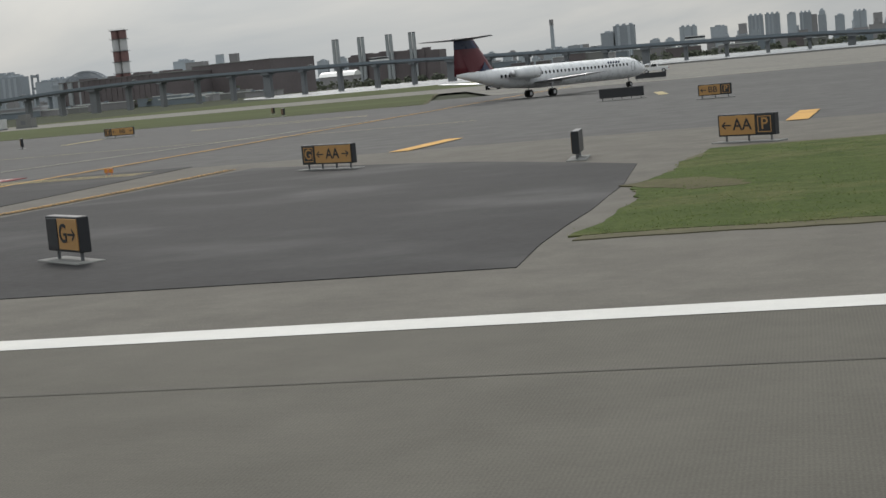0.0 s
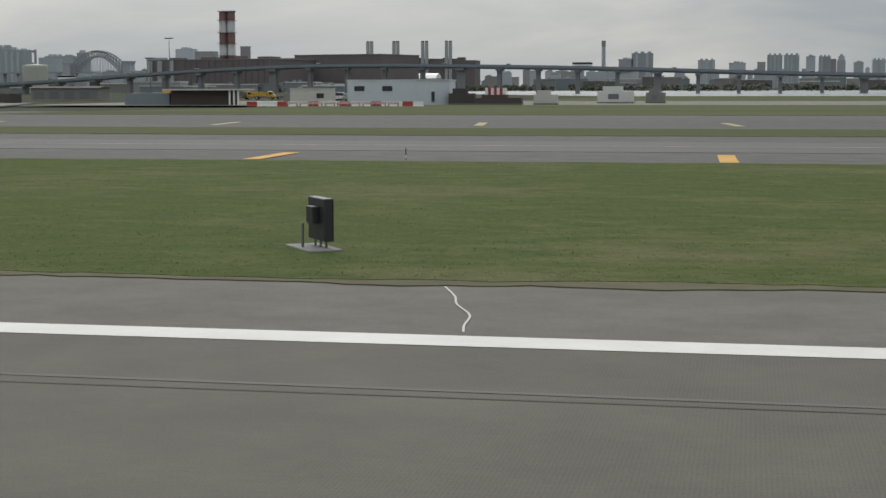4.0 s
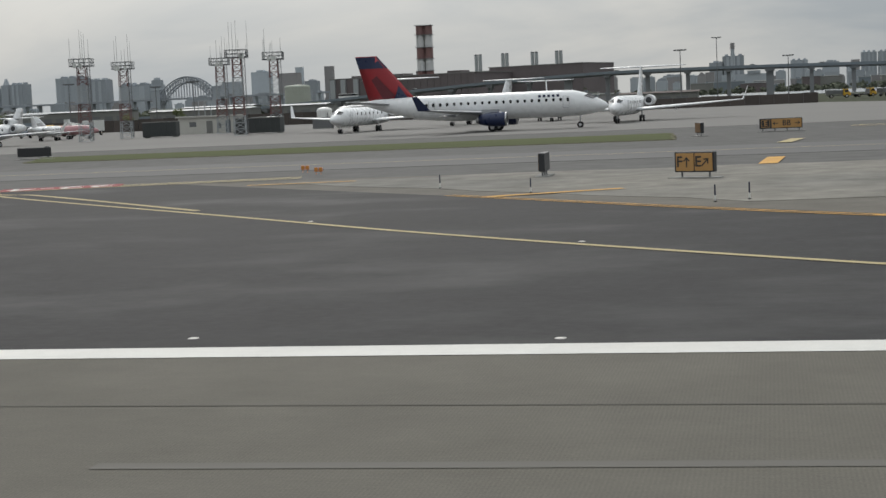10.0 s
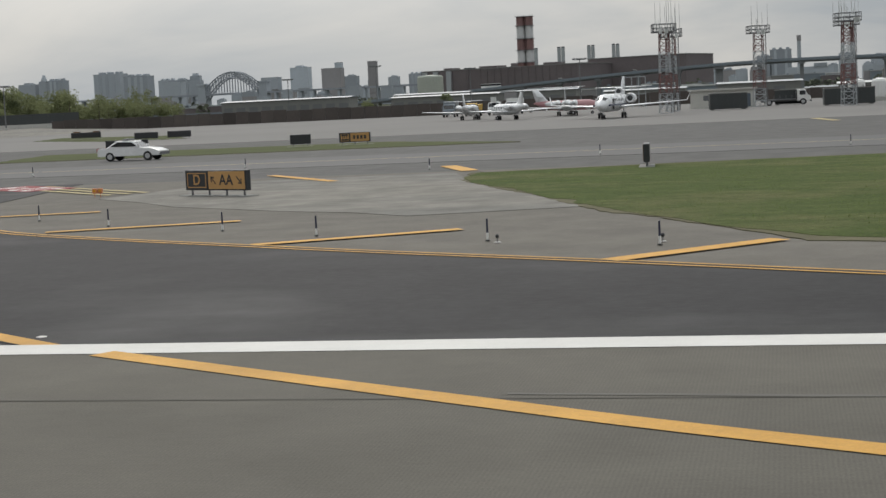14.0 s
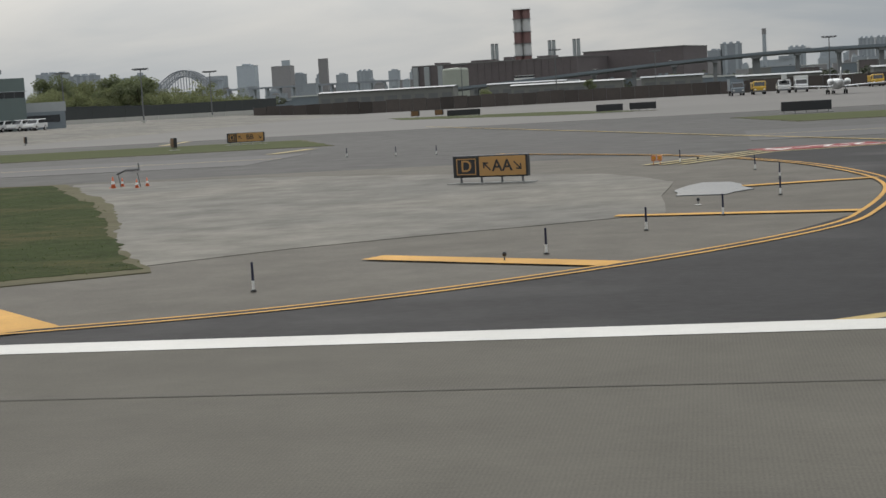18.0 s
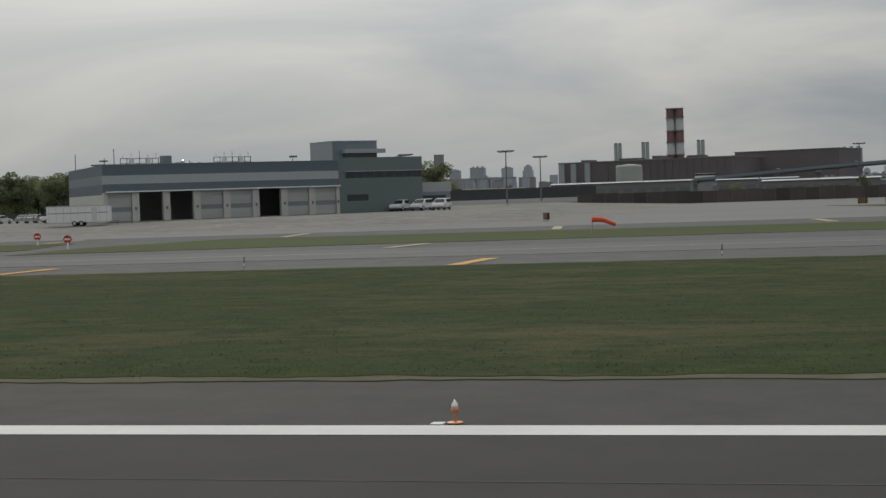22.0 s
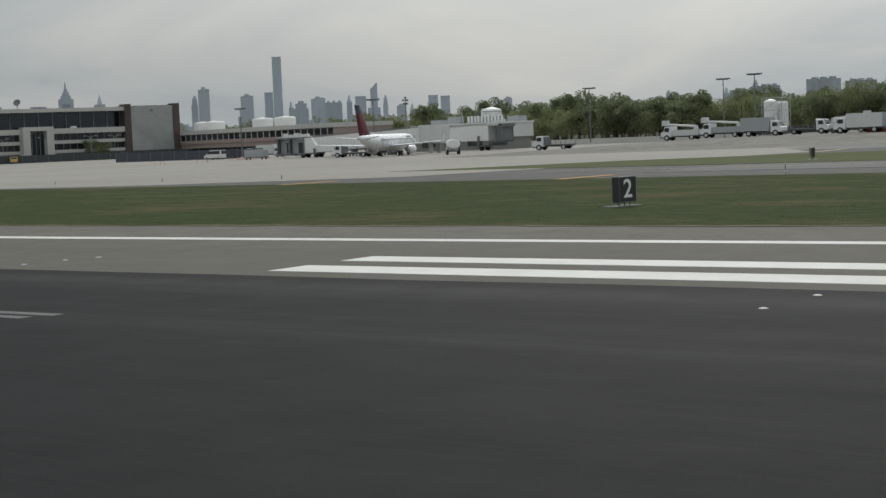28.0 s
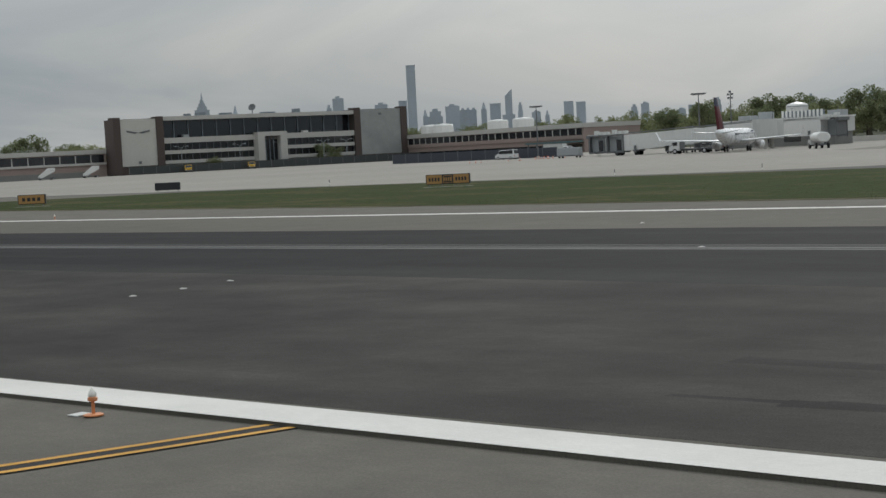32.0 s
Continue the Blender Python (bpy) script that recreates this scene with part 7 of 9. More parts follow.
for x, y, tp in ((-429.0, 216.5, 11.0), (-429.2, 232, 10.8), (-416.8, 242, 11.0), (-404.8, 216, 11.1), (-404.3, 231.5, 11.1)):
    antenna_mast(x, y, tp)


def light_pole(x, y, top, heads=4):
    m = thing("light_pole", "tall galvanised apron light pole with a cluster of lamps", "light pole", x, y, -0.05 + apron_z(x, y) + 0.05, 0, "apron light poles")
    part("pole", tube(bmesh.new(), (0, 0, 0), (0, 0, top), 0.17, 0.09, seg=10), STEEL_DARK, m)
    part("base", tube(bmesh.new(), (0, 0, 0), (0, 0, 0.5), 0.35, seg=10), CONC_PALE, m)
    part("crossarm", tube(bmesh.new(), (-1.2, 0, top - 0.15), (1.2, 0, top - 0.15), 0.06, seg=6), STEEL_DARK, m)
    for k in range(heads):
        u = -1.2 + 2.4 * k / (heads - 1)
        part("lamp_head", bx(u - 0.32, u + 0.32, -0.35, 0.35, top - 0.12, top + 0.16), STEEL_DARK, m)


for x, y, tp in ((-346, 500, 20), (-350.6, 378, 13.4), (-585.3, 326, 9.8), (-584.2, 281, 10), (-607.9, 300, 10.6), (-720.4, 267, 12.3), (-787, 231, 11.2),
                 (-738.1, 290, 13), (-771.2, 290, 12.7), (-696.8, 290, 12.4), (-695, 292, 13.5), (-673.7, 300, 11), (-517.6, 400, 12.9),
                 (-541.9, 400, 10.6), (-492.4, 400, 11.1), (-836.5, 245, 11.4), (-455, 330, 10.5), (-325, 430, 12)):
    light_pole(x, y, tp)


def board_fence(x0, x1, y, h, seed):
    """Upright dark boards behind the far taxiway."""
    f = thing("board_fence", "weathered dark brown board fence along the perimeter", "fence", x0, y, -0.05, 0, "perimeter fences")
    n = int((x1 - x0) / 3)
    rng = random.Random(seed)
    for k in range(n):
        u = k * (x1 - x0) / n
        part("fence_panel", bx(u + 0.04, u + (x1 - x0) / n - 0.04, 0, 0.12, 0, h * rng.uniform(0.94, 1.04)), WOOD_BROWN, f)
        part("post", bx(u - 0.08, u + 0.08, 0.12, 0.3, 0, h), STEEL_DARK, f)


board_fence(-579, -420, 336, 2.7, 1)
board_fence(-420, -320, 338, 2.2, 2)
sc = thing("dark_screen", "tall dark mesh screen behind the low pale wall", "screen", -632, 346, -0.05)
for k in range(13):
    part("screen_panel", bx(k * 4.2 + 0.05, k * 4.2 + 4.15, 0, 0.1, 0.2, 5.4 - 0.14 * k), FENCE_DARK, sc)
    part("post", bx(k * 4.2 - 0.08, k * 4.2 + 0.08, 0.1, 0.26, 0, 5.5 - 0.14 * k), STEEL_DARK, sc)


def low_shed(x, y, w, d, h, roof, label):
    s = thing("low_shed", label, "shed", x, y, -0.05, 0, "low sheds")
    part("wall", bx(0, w, 0, d, 0, h - 0.5), CONC_DARK, s)
    part("roof", loft(bmesh.new(), [[(u, -0.6, h - 0.5), (u, d + 0.6, h - 0.5), (u, d / 2, h)] for u in (-0.5, w + 0.5)]), roof, s, "pale low-pitched roof")
    for k in range(int(w / 5)):
        part("bay_door", bx(1 + k * 5, 4.4 + k * 5, -0.08, -0.01, 0, h * 0.6), STEEL_DARK, s)


for x, y, w, d, h, rf in ((-544, 520, 37, 12, 5.2, CLAD_PALE), (-501, 525, 20, 10, 5.4, CLAD_MID), (-470, 510, 26, 10, 4.0, CLAD_PALE), (-620, 560, 50, 12, 6.5, CLAD_MID), (-432, 470, 24, 9, 4.6, CLAD_PALE), (-399, 420, 14, 8, 3.2, OFFWHITE), (-372, 450, 22, 9, 4.0, BRICK_BROWN), (-563, 600, 30, 10, 6.4, CLAD_MID)):
    low_shed(x, y, w, d, h, rf, "low shed with a pale roof behind the fence")
port = thing("steel_gantry", "grey steel equipment frame behind the parked jets", "steel frame", -442.8, 300, -0.05)
for u in (0, 1.3, 2.6, 3.9):
    part("upright", bx(u, u + 0.14, 0, 0.14, 0, 6.0), CLAD_PALE, port)
for z in (2.6, 5.86):
    part("crossbeam", bx(0, 4.04, 0.02, 0.12, z, z + 0.14), CLAD_PALE, port)
wl = thing("retaining_wall", "pale low concrete wall beside the garages", "wall", -640, 344, 0.9)
for k in range(16):
    part("wall_panel", bx(k * 4 + 0.03, k * 4 + 3.97, 0, 0.3, 0.15, 1.2), CONC_PALE, wl)
    part("fence_panel", bx(k * 4 + 0.03, k * 4 + 3.97, 0.32, 0.4, 0.15, 3.6), FENCE_DARK, wl)
wl2 = thing("retaining_wall", "pale low concrete wall before the trees", "wall", -800, 298, -0.05)
for k in range(13):
    part("wall_panel", bx(k * 5 + 0.03, k * 5 + 4.97, 0, 0.3, 0, 1.3), CONC_PALE, wl2)
f3 = thing("chain_fence", "dark chain-link fence before the trees", "fence", -745, 299, -0.05)
for k in range(14):
    part("fence_panel", bx(k * 4.4 + 0.04, k * 4.4 + 4.36, 0, 0.06, 0.1, 2.4), FENCE_DARK, f3)
    part("post", bx(k * 4.4 - 0.05, k * 4.4 + 0.05, -0.05, 0.1, 0, 2.6), STEEL_DARK, f3)


def white_depot():
    d = thing("site_building", "pale blue-grey flat site building with two windows", "site building", -231.5, 297, -0.05, 3)
    b = bmesh.new()
    lo = [(0, 0), (13.5, 0), (19.5, 4), (19.5, 13), (0, 13)]
    prism(b, lo, 0, 4.75)
    part("wall", b, M("pale_blue_white_cladding", (0.50, 0.55, 0.60), 0.5, var=0.05, scale=1.2, big=0.06), d, "pale blue-white cladding")
    part("roof_edge", prism(bmesh.new(), [(-0.1, -0.1), (13.6, -0.1), (19.7, 3.9), (19.7, 13.1), (-0.1, 13.1)], 4.75, 4.95), OFFWHITE, d)
    for u in (1.4, 6.9):
        w = part("window", bx(u, u + 2.0, -0.05, -0.01, 2.7, 3.7), GLASS_DARK, d)
        part("window_frame", bx(u - 0.1, u + 2.1, -0.07, -0.052, 2.58, 2.7), OFFWHITE, w)
    dr = part("doorway", bx(16.3, 16.9, 1.8, 2.0, 0.6, 2.6), GLASS_DARK, d)
    part("corner_trim", bx(13.4, 13.6, -0.06, 0.06, 0, 4.7), OFFWHITE, d)
    s = thing("site_cabin", "weathered pale tan site cabin beside the building", "site cabin", -241, 290, -0.05, 3)
    part("body", bx(0, 8.2, 0, 3, 0.25, 3.2), BLOCK_PALE, s)
    part("roof", bx(-0.1, 8.3, -0.1, 3.1, 3.2, 3.35), CONC_PALE, s)
    part("skid", bx(0, 8.2, 0.2, 2.8, 0, 0.25), STEEL_DARK, s)
    part("window", bx(5.2, 6.6, -0.05, -0.01, 1.4, 2.3), GLASS_DARK, s)
    sh = thing("open_shed", "low brown open shed with a pale overhanging roof", "shed", -268, 296, -0.05)
    part("body", bx(0, 12, 1.5, 7, 0, 2.9), BRICK_BROWN, sh)
    part("roof", bx(-1, 15.5, -0.5, 8, 2.9, 3.2), CONC_PALE, sh)
    for u in (12.6, 13.5, 14.4):
        part("roof_post", bx(u, u + 0.3, 0, 0.3, 0, 2.9), WHITE_PAINT, sh)
    part("side_block", bx(-10, -0.5, 2, 7, 0, 2.4), CLAD_MID, sh)
    for k in range(17):
        b = bmesh.new()
        prof = [(-0.3, 0), (0.3, 0), (0.16, 0.35), (0.1, 0.9), (-0.1, 0.9), (-0.16, 0.35)]
        loft(b, [[(x, py, pz) for py, pz in prof] for x in (0, 1.86)])
        red = k % 3 == 0
        solid("road_barrier", b, RED_STEEL if red else WHITE_PAINT, ("red" if red else "white") + " plastic water-filled road barrier", "barrier", "road barriers", x=-245 + k * 1.95, y=276, z=-0.05)
    for k in range(9):
        p = thing("barricade_board", "orange and white striped barricade board on low feet", "barricade", -237 + k * 2.35, 274.4, -0.05, 0, "barricades")
        part("board", bx(0, 2.2, 0, 0.05, 0.45, 0.8), WHITE_PAINT, p)
        for j in range(5):
            b = bmesh.new()
            lo = [b.verts.new((j * 0.44 + dx, -0.01, zz)) for dx, zz in ((0.02, 0.46), (0.22, 0.46), (0.4, 0.79), (0.2, 0.79))]
            b.faces.new(lo)
            part("stripe", b, CONE_ORANGE, p)
        for u in (0.2, 1.9):
            part("foot", bx(u, u + 0.08, -0.3, 0.35, 0, 0.45), STEEL_DARK, p)


white_depot()


def skid(x, y, w, h, mat, label, cat, name, extra=True):
    s = thing(name, label, cat, x, y, -0.05)
    part("body", bx(0, w, 0, 2.4, 0.3, h * 0.7), mat, s)
    part("upper_body", bx(w * 0.15, w * 0.7, 0.2, 2.2, h * 0.7, h), mat, s)
    part("skid", bx(-0.1, w + 0.1, -0.1, 2.5, 0, 0.3), STEEL_DARK, s)
    if extra:
        part("pipe", tube(bmesh.new(), (w * 0.85, 1, h * 0.7), (w * 0.85, 1, h * 1.1), 0.09, seg=6), STEEL_DARK, s)
        part("grille", bx(w * 0.3, w * 0.6, -0.05, -0.01, h * 0.25, h * 0.55), STEEL_DARK, s)
    return s


skid(-212, 300, 5, 3.2, WOOD_BROWN, "brown timber stack beside the site building", "timber stack", "timber_stack", False)
skid(-206.5, 298, 9, 2.0, BRICK_BROWN, "dark red-brown heap of site material", "material stack", "material_stack", False)
bn = thing("site_tank", "red and white striped site tank on a frame", "tank", -205, 301, -0.05)
part("frame", bx(0, 4, 0, 2, 0, 1.9), STEEL_DARK, bn)
for k in range(7):
    part("stripe_panel", bx(0.05 + k * 0.57, 0.6 + k * 0.57, -0.03, 1.9, 1.9, 3.3), RED_STEEL if k % 2 else WHITE_PAINT, bn)
skid(-196, 305, 4.5, 2.8, CONC_PALE, "pale concrete block pile on the site", "block pile", "block_pile", False)
skid(-186, 330, 7.5, 3.6, OFFWHITE, "pale tarpaulin-covered site machine", "site machine", "site_machine")
skid(-176, 332, 4, 3.2, CONC_DARK, "dark site generator with an exhaust pipe", "generator", "site_generator")
skid(-284, 332, 4.5, 3.2, YELLOW_MACHINE, "yellow site machine with an exhaust pipe", "site machine", "site_machine")
skid(-277, 333, 5, 2.6, YELLOW_MACHINE, "yellow compact loader parked on the site", "loader", "compact_loader")
skid(-256, 335, 6, 3.2, CONC_DARK, "grey site container with a vent", "site container", "site_container")


def street_lamp(x, y, turn, top=8.5):
    m = thing("street_lamp", "pale street lamp with two curved arms", "street lamp", x, y, -0.05, turn, "street lamps")
    part("pole", tube(bmesh.new(), (0, 0, 0), (0, 0, top - 1.0), 0.13, 0.09, seg=8), CLAD_PALE, m)
    for s in (-1, 1):
        b = bmesh.new()
        pts = [(0, 0, top - 1.0), (s * 0.5, 0, top - 0.35), (s * 1.2, 0, top - 0.05), (s * 2.1, 0, top)]
        for a, c in zip(pts, pts[1:]):
            tube(b, a, c, 0.06, seg=6)
        arm = part("arm", b, CLAD_PALE, m)
        part("lamp_head", bx(s * 2.1 - 0.4, s * 2.1 + 0.4, -0.16, 0.16, top - 0.08, top + 0.1), CLAD_PALE, arm)


for u in (20, 41, 56, 73, 82):
    c = math.radians(74.3)
    street_lamp(-1034 + u * math.cos(c) + 8 * math.sin(c), 283 + u * math.sin(c) - 8 * math.cos(c), 74)
street_lamp(-1052, 262, 74, 9.5)
gt = thing("storage_tank", "white upright storage tank behind the gate building", "tank", -792, 281, -0.05)
part("shell", revolve(bmesh.new(), ((2.4, 0), (2.4, 8.6), (2.2, 9.0), (0.3, 9.5)), 28), WHITE_PAINT, gt)
part("rim", revolve(bmesh.new(), ((2.46, 8.4), (2.46, 8.6), (2.41, 8.6), (2.41, 8.4)), 28), CLAD_PALE, gt)
for k in range(14):
    part("ladder_rung", bx(-0.25, 0.25, -2.55, -2.42, 0.5 + k * 0.58, 0.55 + k * 0.58), STEEL_DARK, gt)
# ---- vehicles ----
LAMP_RED = M("red_lamp_lens", (0.30, 0.02, 0.02), 0.25)


def shell(profile, halfw, tuck=0.12):
    """A vehicle body from its side outline, its flanks drawn in at the edge."""
    b = bmesh.new()
    cx = sum(p[0] for p in profile) / len(profile)
    cz = sum(p[1] for p in profile) / len(profile)
    rings = []
    for y, k in ((-halfw, 1 - tuck * 0.35), (-halfw + 0.12, 1.0), (halfw - 0.12, 1.0), (halfw, 1 - tuck * 0.35)):
        rings.append([(cx + (x - cx) * k, y, cz + (z - cz) * k) for x, z in profile])
    return loft(b, rings)


def road_wheels(v, axles, half, r, w=0.24):
    for ax in axles:
        for s in (-1, 1):
            wh = part("wheel", tube(bmesh.new(), (ax, s * half - w / 2, r), (ax, s * half + w / 2, r), r, seg=16), TYRE, v)
            part("rim", tube(bmesh.new(), (ax, s * (half + w / 2), r), (ax, s * (half + w / 2 + 0.02), r), r * 0.58, seg=12), METAL, wh)


def place(name, label, cat, x, y, turn, group):
    return thing(name, label, cat, x, y, apron_z(x, y), turn, group)


def car(x, y, turn, kind="sedan", paint=None, bar=False, label="", group="parked cars"):
    paint = paint or CAR_WHITE
    v = place({"sedan": "sedan_car", "suv": "sport_utility_car", "van": "van", "pickup": "pickup_truck"}[kind], label, {"sedan": "car", "suv": "car", "van": "van", "pickup": "pickup"}[kind], x, y, turn, group)
    if kind == "sedan":
        low = [(-2.4, 0.35), (2.4, 0.35), (2.45, 0.65), (1.9, 0.86), (1.0, 0.95), (-1.6, 0.98), (-2.4, 0.92)]
        top = [(-1.75, 0.94), (1.05, 0.92), (0.35, 1.42), (-0.9, 1.46)]
        hw, r, ax = 0.92, 0.33, (-1.4, 1.5)
    elif kind == "suv":
        low = [(-2.5, 0.45), (2.5, 0.45), (2.55, 0.85), (2.4, 1.08), (1.2, 1.16), (-2.5, 1.16)]
        top = [(-2.45, 1.12), (1.25, 1.12), (0.55, 1.82), (-2.2, 1.86)]
        hw, r, ax = 1.0, 0.39, (-1.5, 1.6)
    elif kind == "pickup":
        low = [(-2.8, 0.5), (2.8, 0.5), (2.85, 0.95), (2.6, 1.15), (1.2, 1.22), (-2.8, 1.2)]
        top = [(-0.7, 1.18), (1.3, 1.18), (0.75, 1.86), (-0.5, 1.9)]
        hw, r, ax = 1.0, 0.4, (-1.8, 1.8)
    else:
        low = [(-2.7, 0.4), (2.7, 0.4), (2.75, 0.9), (2.2, 1.2), (1.9, 1.25), (-2.7, 1.25)]
        top = [(-2.68, 1.2), (2.1, 1.2), (1.3, 2.15), (-2.5, 2.25)]
        hw, r, ax = 1.0, 0.36, (-1.7, 1.75)
    part("body", shell(low, hw), paint, v)
    part("cabin", shell(top, hw - 0.1, 0.3), paint, v)
    (xa, za), (xb, zb), (xc, zc), (xd, zd) = top
    for s in (-1, 1):
        b = bmesh.new()
        y0 = s * (hw - 0.085)
        q = [(xa + 0.35, za + 0.1), (xb - 0.35, zb + 0.1), (xc - 0.05, zc - 0.1), (xd + 0.12, zd - 0.1)]
        a = [b.verts.new((px, y0, pz)) for px, pz in q]
        c = [b.verts.new((px, y0 + s * 0.02, pz)) for px, pz in q]
        b.faces.new(a)
        b.faces.new(c[::-1])
        for k in range(4):
            b.faces.new((a[k], a[(k + 1) % 4], c[(k + 1) % 4], c[k]))
        bmesh.ops.recalc_face_normals(b, faces=b.faces)
        part("side_glass", b, GLASS_DARK, v)
        part("headlight", bx(low[1][0] - 0.2, low[1][0] + 0.04, s * (hw - 0.25) - 0.16, s * (hw - 0.25) + 0.16, low[2][1] - 0.16, low[2][1] + 0.02), LAMP_GLASS, v)
        part("tail_lamp", bx(low[0][0] - 0.03, low[0][0] + 0.1, s * (hw - 0.2) - 0.12, s * (hw - 0.2) + 0.12, 0.7, 0.95), LAMP_RED, v)
        part("mirror", bx(xb - 0.35, xb - 0.2, s * hw - 0.1, s * hw + 0.1, zb + 0.08, zb + 0.24), paint, v)
    for (p, q) in (((xb, zb), (xc, zc)), ((xa, za), (xd, zd))):
        b = bmesh.new()
        dx = 0.03 if p[0] > 0 else -0.03
        ws = [(p[0] * 0.9 + q[0] * 0.1 + dx, p[1] * 0.9 + q[1] * 0.1), (p[0] * 0.12 + q[0] * 0.88 + dx, p[1] * 0.12 + q[1] * 0.88)]
        vs = [b.verts.new((ws[i][0], sgn * (hw - 0.25), ws[i][1])) for i, sgn in ((0, -1), (0, 1), (1, 1), (1, -1))]
        b.faces.new(vs)
        part("windscreen" if p[0] > 0 else "rear_window", b, GLASS_DARK, v)
    road_wheels(v, ax, hw - 0.1, r)
    part("bumper", bx(low[1][0] - 0.1, low[1][0] + 0.1, -hw + 0.1, hw - 0.1, 0.38, 0.58), STEEL_DARK, v)
    if bar:
        lb = part("light_bar", bx((xc + xd) / 2 - 0.2, (xc + xd) / 2 + 0.2, -0.6, 0.6, zc + 0.02, zc + 0.16), STEEL_DARK, v, "low dark roof light bar")
    return v


def truck(x, y, turn, kind="box", paint=None, load=None, label="", L=7.5, group="service trucks"):
    paint = paint or CAR_WHITE
    v = place({"box": "box_truck", "bucket": "bucket_truck", "flat": "flatbed_truck", "tank": "fuel_truck", "dump": "tipper_truck"}[kind], label, "truck", x, y, turn, group)
    part("chassis", bx(-L / 2, L / 2, -0.45, 0.45, 0.55, 0.8), STEEL_DARK, v)
    c = L / 2
    cab = part("cab", shell([(c - 2.0, 0.6), (c, 0.6), (c + 0.05, 1.3), (c - 0.35, 1.5), (c - 0.75, 2.35), (c - 2.0, 2.4)], 1.1), paint, v)
    part("windscreen", loft(bmesh.new(), [[(c - 0.33, y0, 1.52), (c - 0.70, y0, 2.26), (c - 0.74, y0, 2.26), (c - 0.4, y0, 1.52)] for y0 in (-0.95, 0.95)]), GLASS_DARK, cab)
    for s in (-1, 1):
        part("side_window", bx(c - 1.6, c - 0.8, s * 1.1 - 0.012, s * 1.1 + 0.012, 1.5, 2.15), GLASS_DARK, cab)
        part("headlight", bx(c - 0.02, c + 0.08, s * 0.8 - 0.15, s * 0.8 + 0.15, 0.85, 1.05), LAMP_GLASS, cab)
        part("mirror", bx(c - 0.8, c - 0.65, s * 1.25 - 0.1, s * 1.25 + 0.1, 1.6, 2.0), STEEL_DARK, cab)
    part("bumper", bx(c, c + 0.18, -1.05, 1.05, 0.45, 0.75), STEEL_DARK, cab)
    lm = load or OFFWHITE
    if kind == "box":
        part("cargo_box", bx(-c, c - 2.1, -1.2, 1.2, 0.85, 3.0), lm, v)
        part("box_trim", bx(-c - 0.04, -c, -1.2, 1.2, 0.85, 3.0), CLAD_PALE, v)
        part("rail", bx(-c, c - 2.1, -1.23, -1.2, 0.85, 0.95), METAL, v)
    elif kind == "bucket":
        part("tool_body", bx(-c, c - 2.1, -1.2, 1.2, 0.8, 1.75), lm, v)
        for k in range(4):
            part("locker_door", bx(-c + 0.1 + k * (L - 2.3) / 4, -c + (k + 1) * (L - 2.3) / 4, -1.23, -1.2, 0.9, 1.65), lm, v)
        bo = part("boom", tube(bmesh.new(), (-c + 1.0, 0, 2.3), (c - 0.4, 0, 2.75), 0.2, 0.15, seg=8), OFFWHITE, v)
        part("turret", tube(bmesh.new(), (-c + 1.0, 0, 1.75), (-c + 1.0, 0, 2.4), 0.4, seg=10), OFFWHITE, v)
        part("bucket", bx(c - 0.9, c + 0.1, -0.45, 0.45, 2.5, 3.4), OFFWHITE, bo)
    elif kind == "flat":
        part("flatbed", bx(-c, c - 2.1, -1.2, 1.2, 0.8, 0.95), STEEL_DARK, v)
        part("headboard", bx(c - 2.2, c - 2.1, -1.2, 1.2, 0.95, 2.2), STEEL_DARK, v)
        for k in range(6):
            part("stake", bx(-c + 0.2 + k * 0.9, -c + 0.28 + k * 0.9, -1.2, -1.14, 0.95, 1.5), STEEL_DARK, v)
    elif kind == "tank":
        b = bmesh.new()
        rings = []
        for u, k in ((-c, 0.8), (-c + 0.15, 1.0), (c - 2.35, 1.0), (c - 2.2, 0.8)):
            rings.append([(u, 1.15 * k * math.cos(a * math.tau / 18), 1.85 + 0.85 * k * math.sin(a * math.tau / 18)) for a in range(18)])
        part("tank", loft(b, rings), lm, v)
        part("walkway", bx(-c + 0.2, c - 2.4, -0.3, 0.3, 2.7, 2.78), METAL, v)
        part("pump_locker", bx(-1, 0.6, -1.2, -0.9, 0.7, 1.3), STEEL_DARK, v)
    else:
        part("tipper_body", loft(bmesh.new(), [[(-c, -1.1, 1.0), (c - 2.2, -1.1, 1.0), (c - 2.1, -1.2, 2.1), (-c - 0.2, -1.2, 2.2)], [(-c, 1.1, 1.0), (c - 2.2, 1.1, 1.0), (c - 2.1, 1.2, 2.1), (-c - 0.2, 1.2, 2.2)]]), lm, v)
    road_wheels(v, (c - 1.1, -c + 1.3), 1.0, 0.48, 0.3)
    return v


car(-459.5, 106.5, 0, "sedan", bar=True, label="pale silver airport patrol sedan with a low roof light bar", group="")
for x, y, a in ((-594.5, 243, 262), (-590.5, 241, 258), (-586.6, 238, 268)):
    car(x, y, a, "suv", label="white sport utility car parked beside the fire station")
car(-645.0, 224, 215, "suv", label="white sport utility car beside the fire station wall")
car(-643.0, 230, 215, "suv", label="white sport utility car beside the fire station wall")
car(-658.5, 207, 180, "pickup", label="white utility pickup with a covered bed")
rng = random.Random(5)
for k in range(7):
    car(-674 + k * 3.6, 240 + rng.uniform(-3, 3), 90 + rng.uniform(-8, 8), rng.choice(("sedan", "suv", "van")), rng.choice((CAR_WHITE, CAR_WHITE, CAR_DARK, AIR_GREY)), label="parked car among others before the trees")
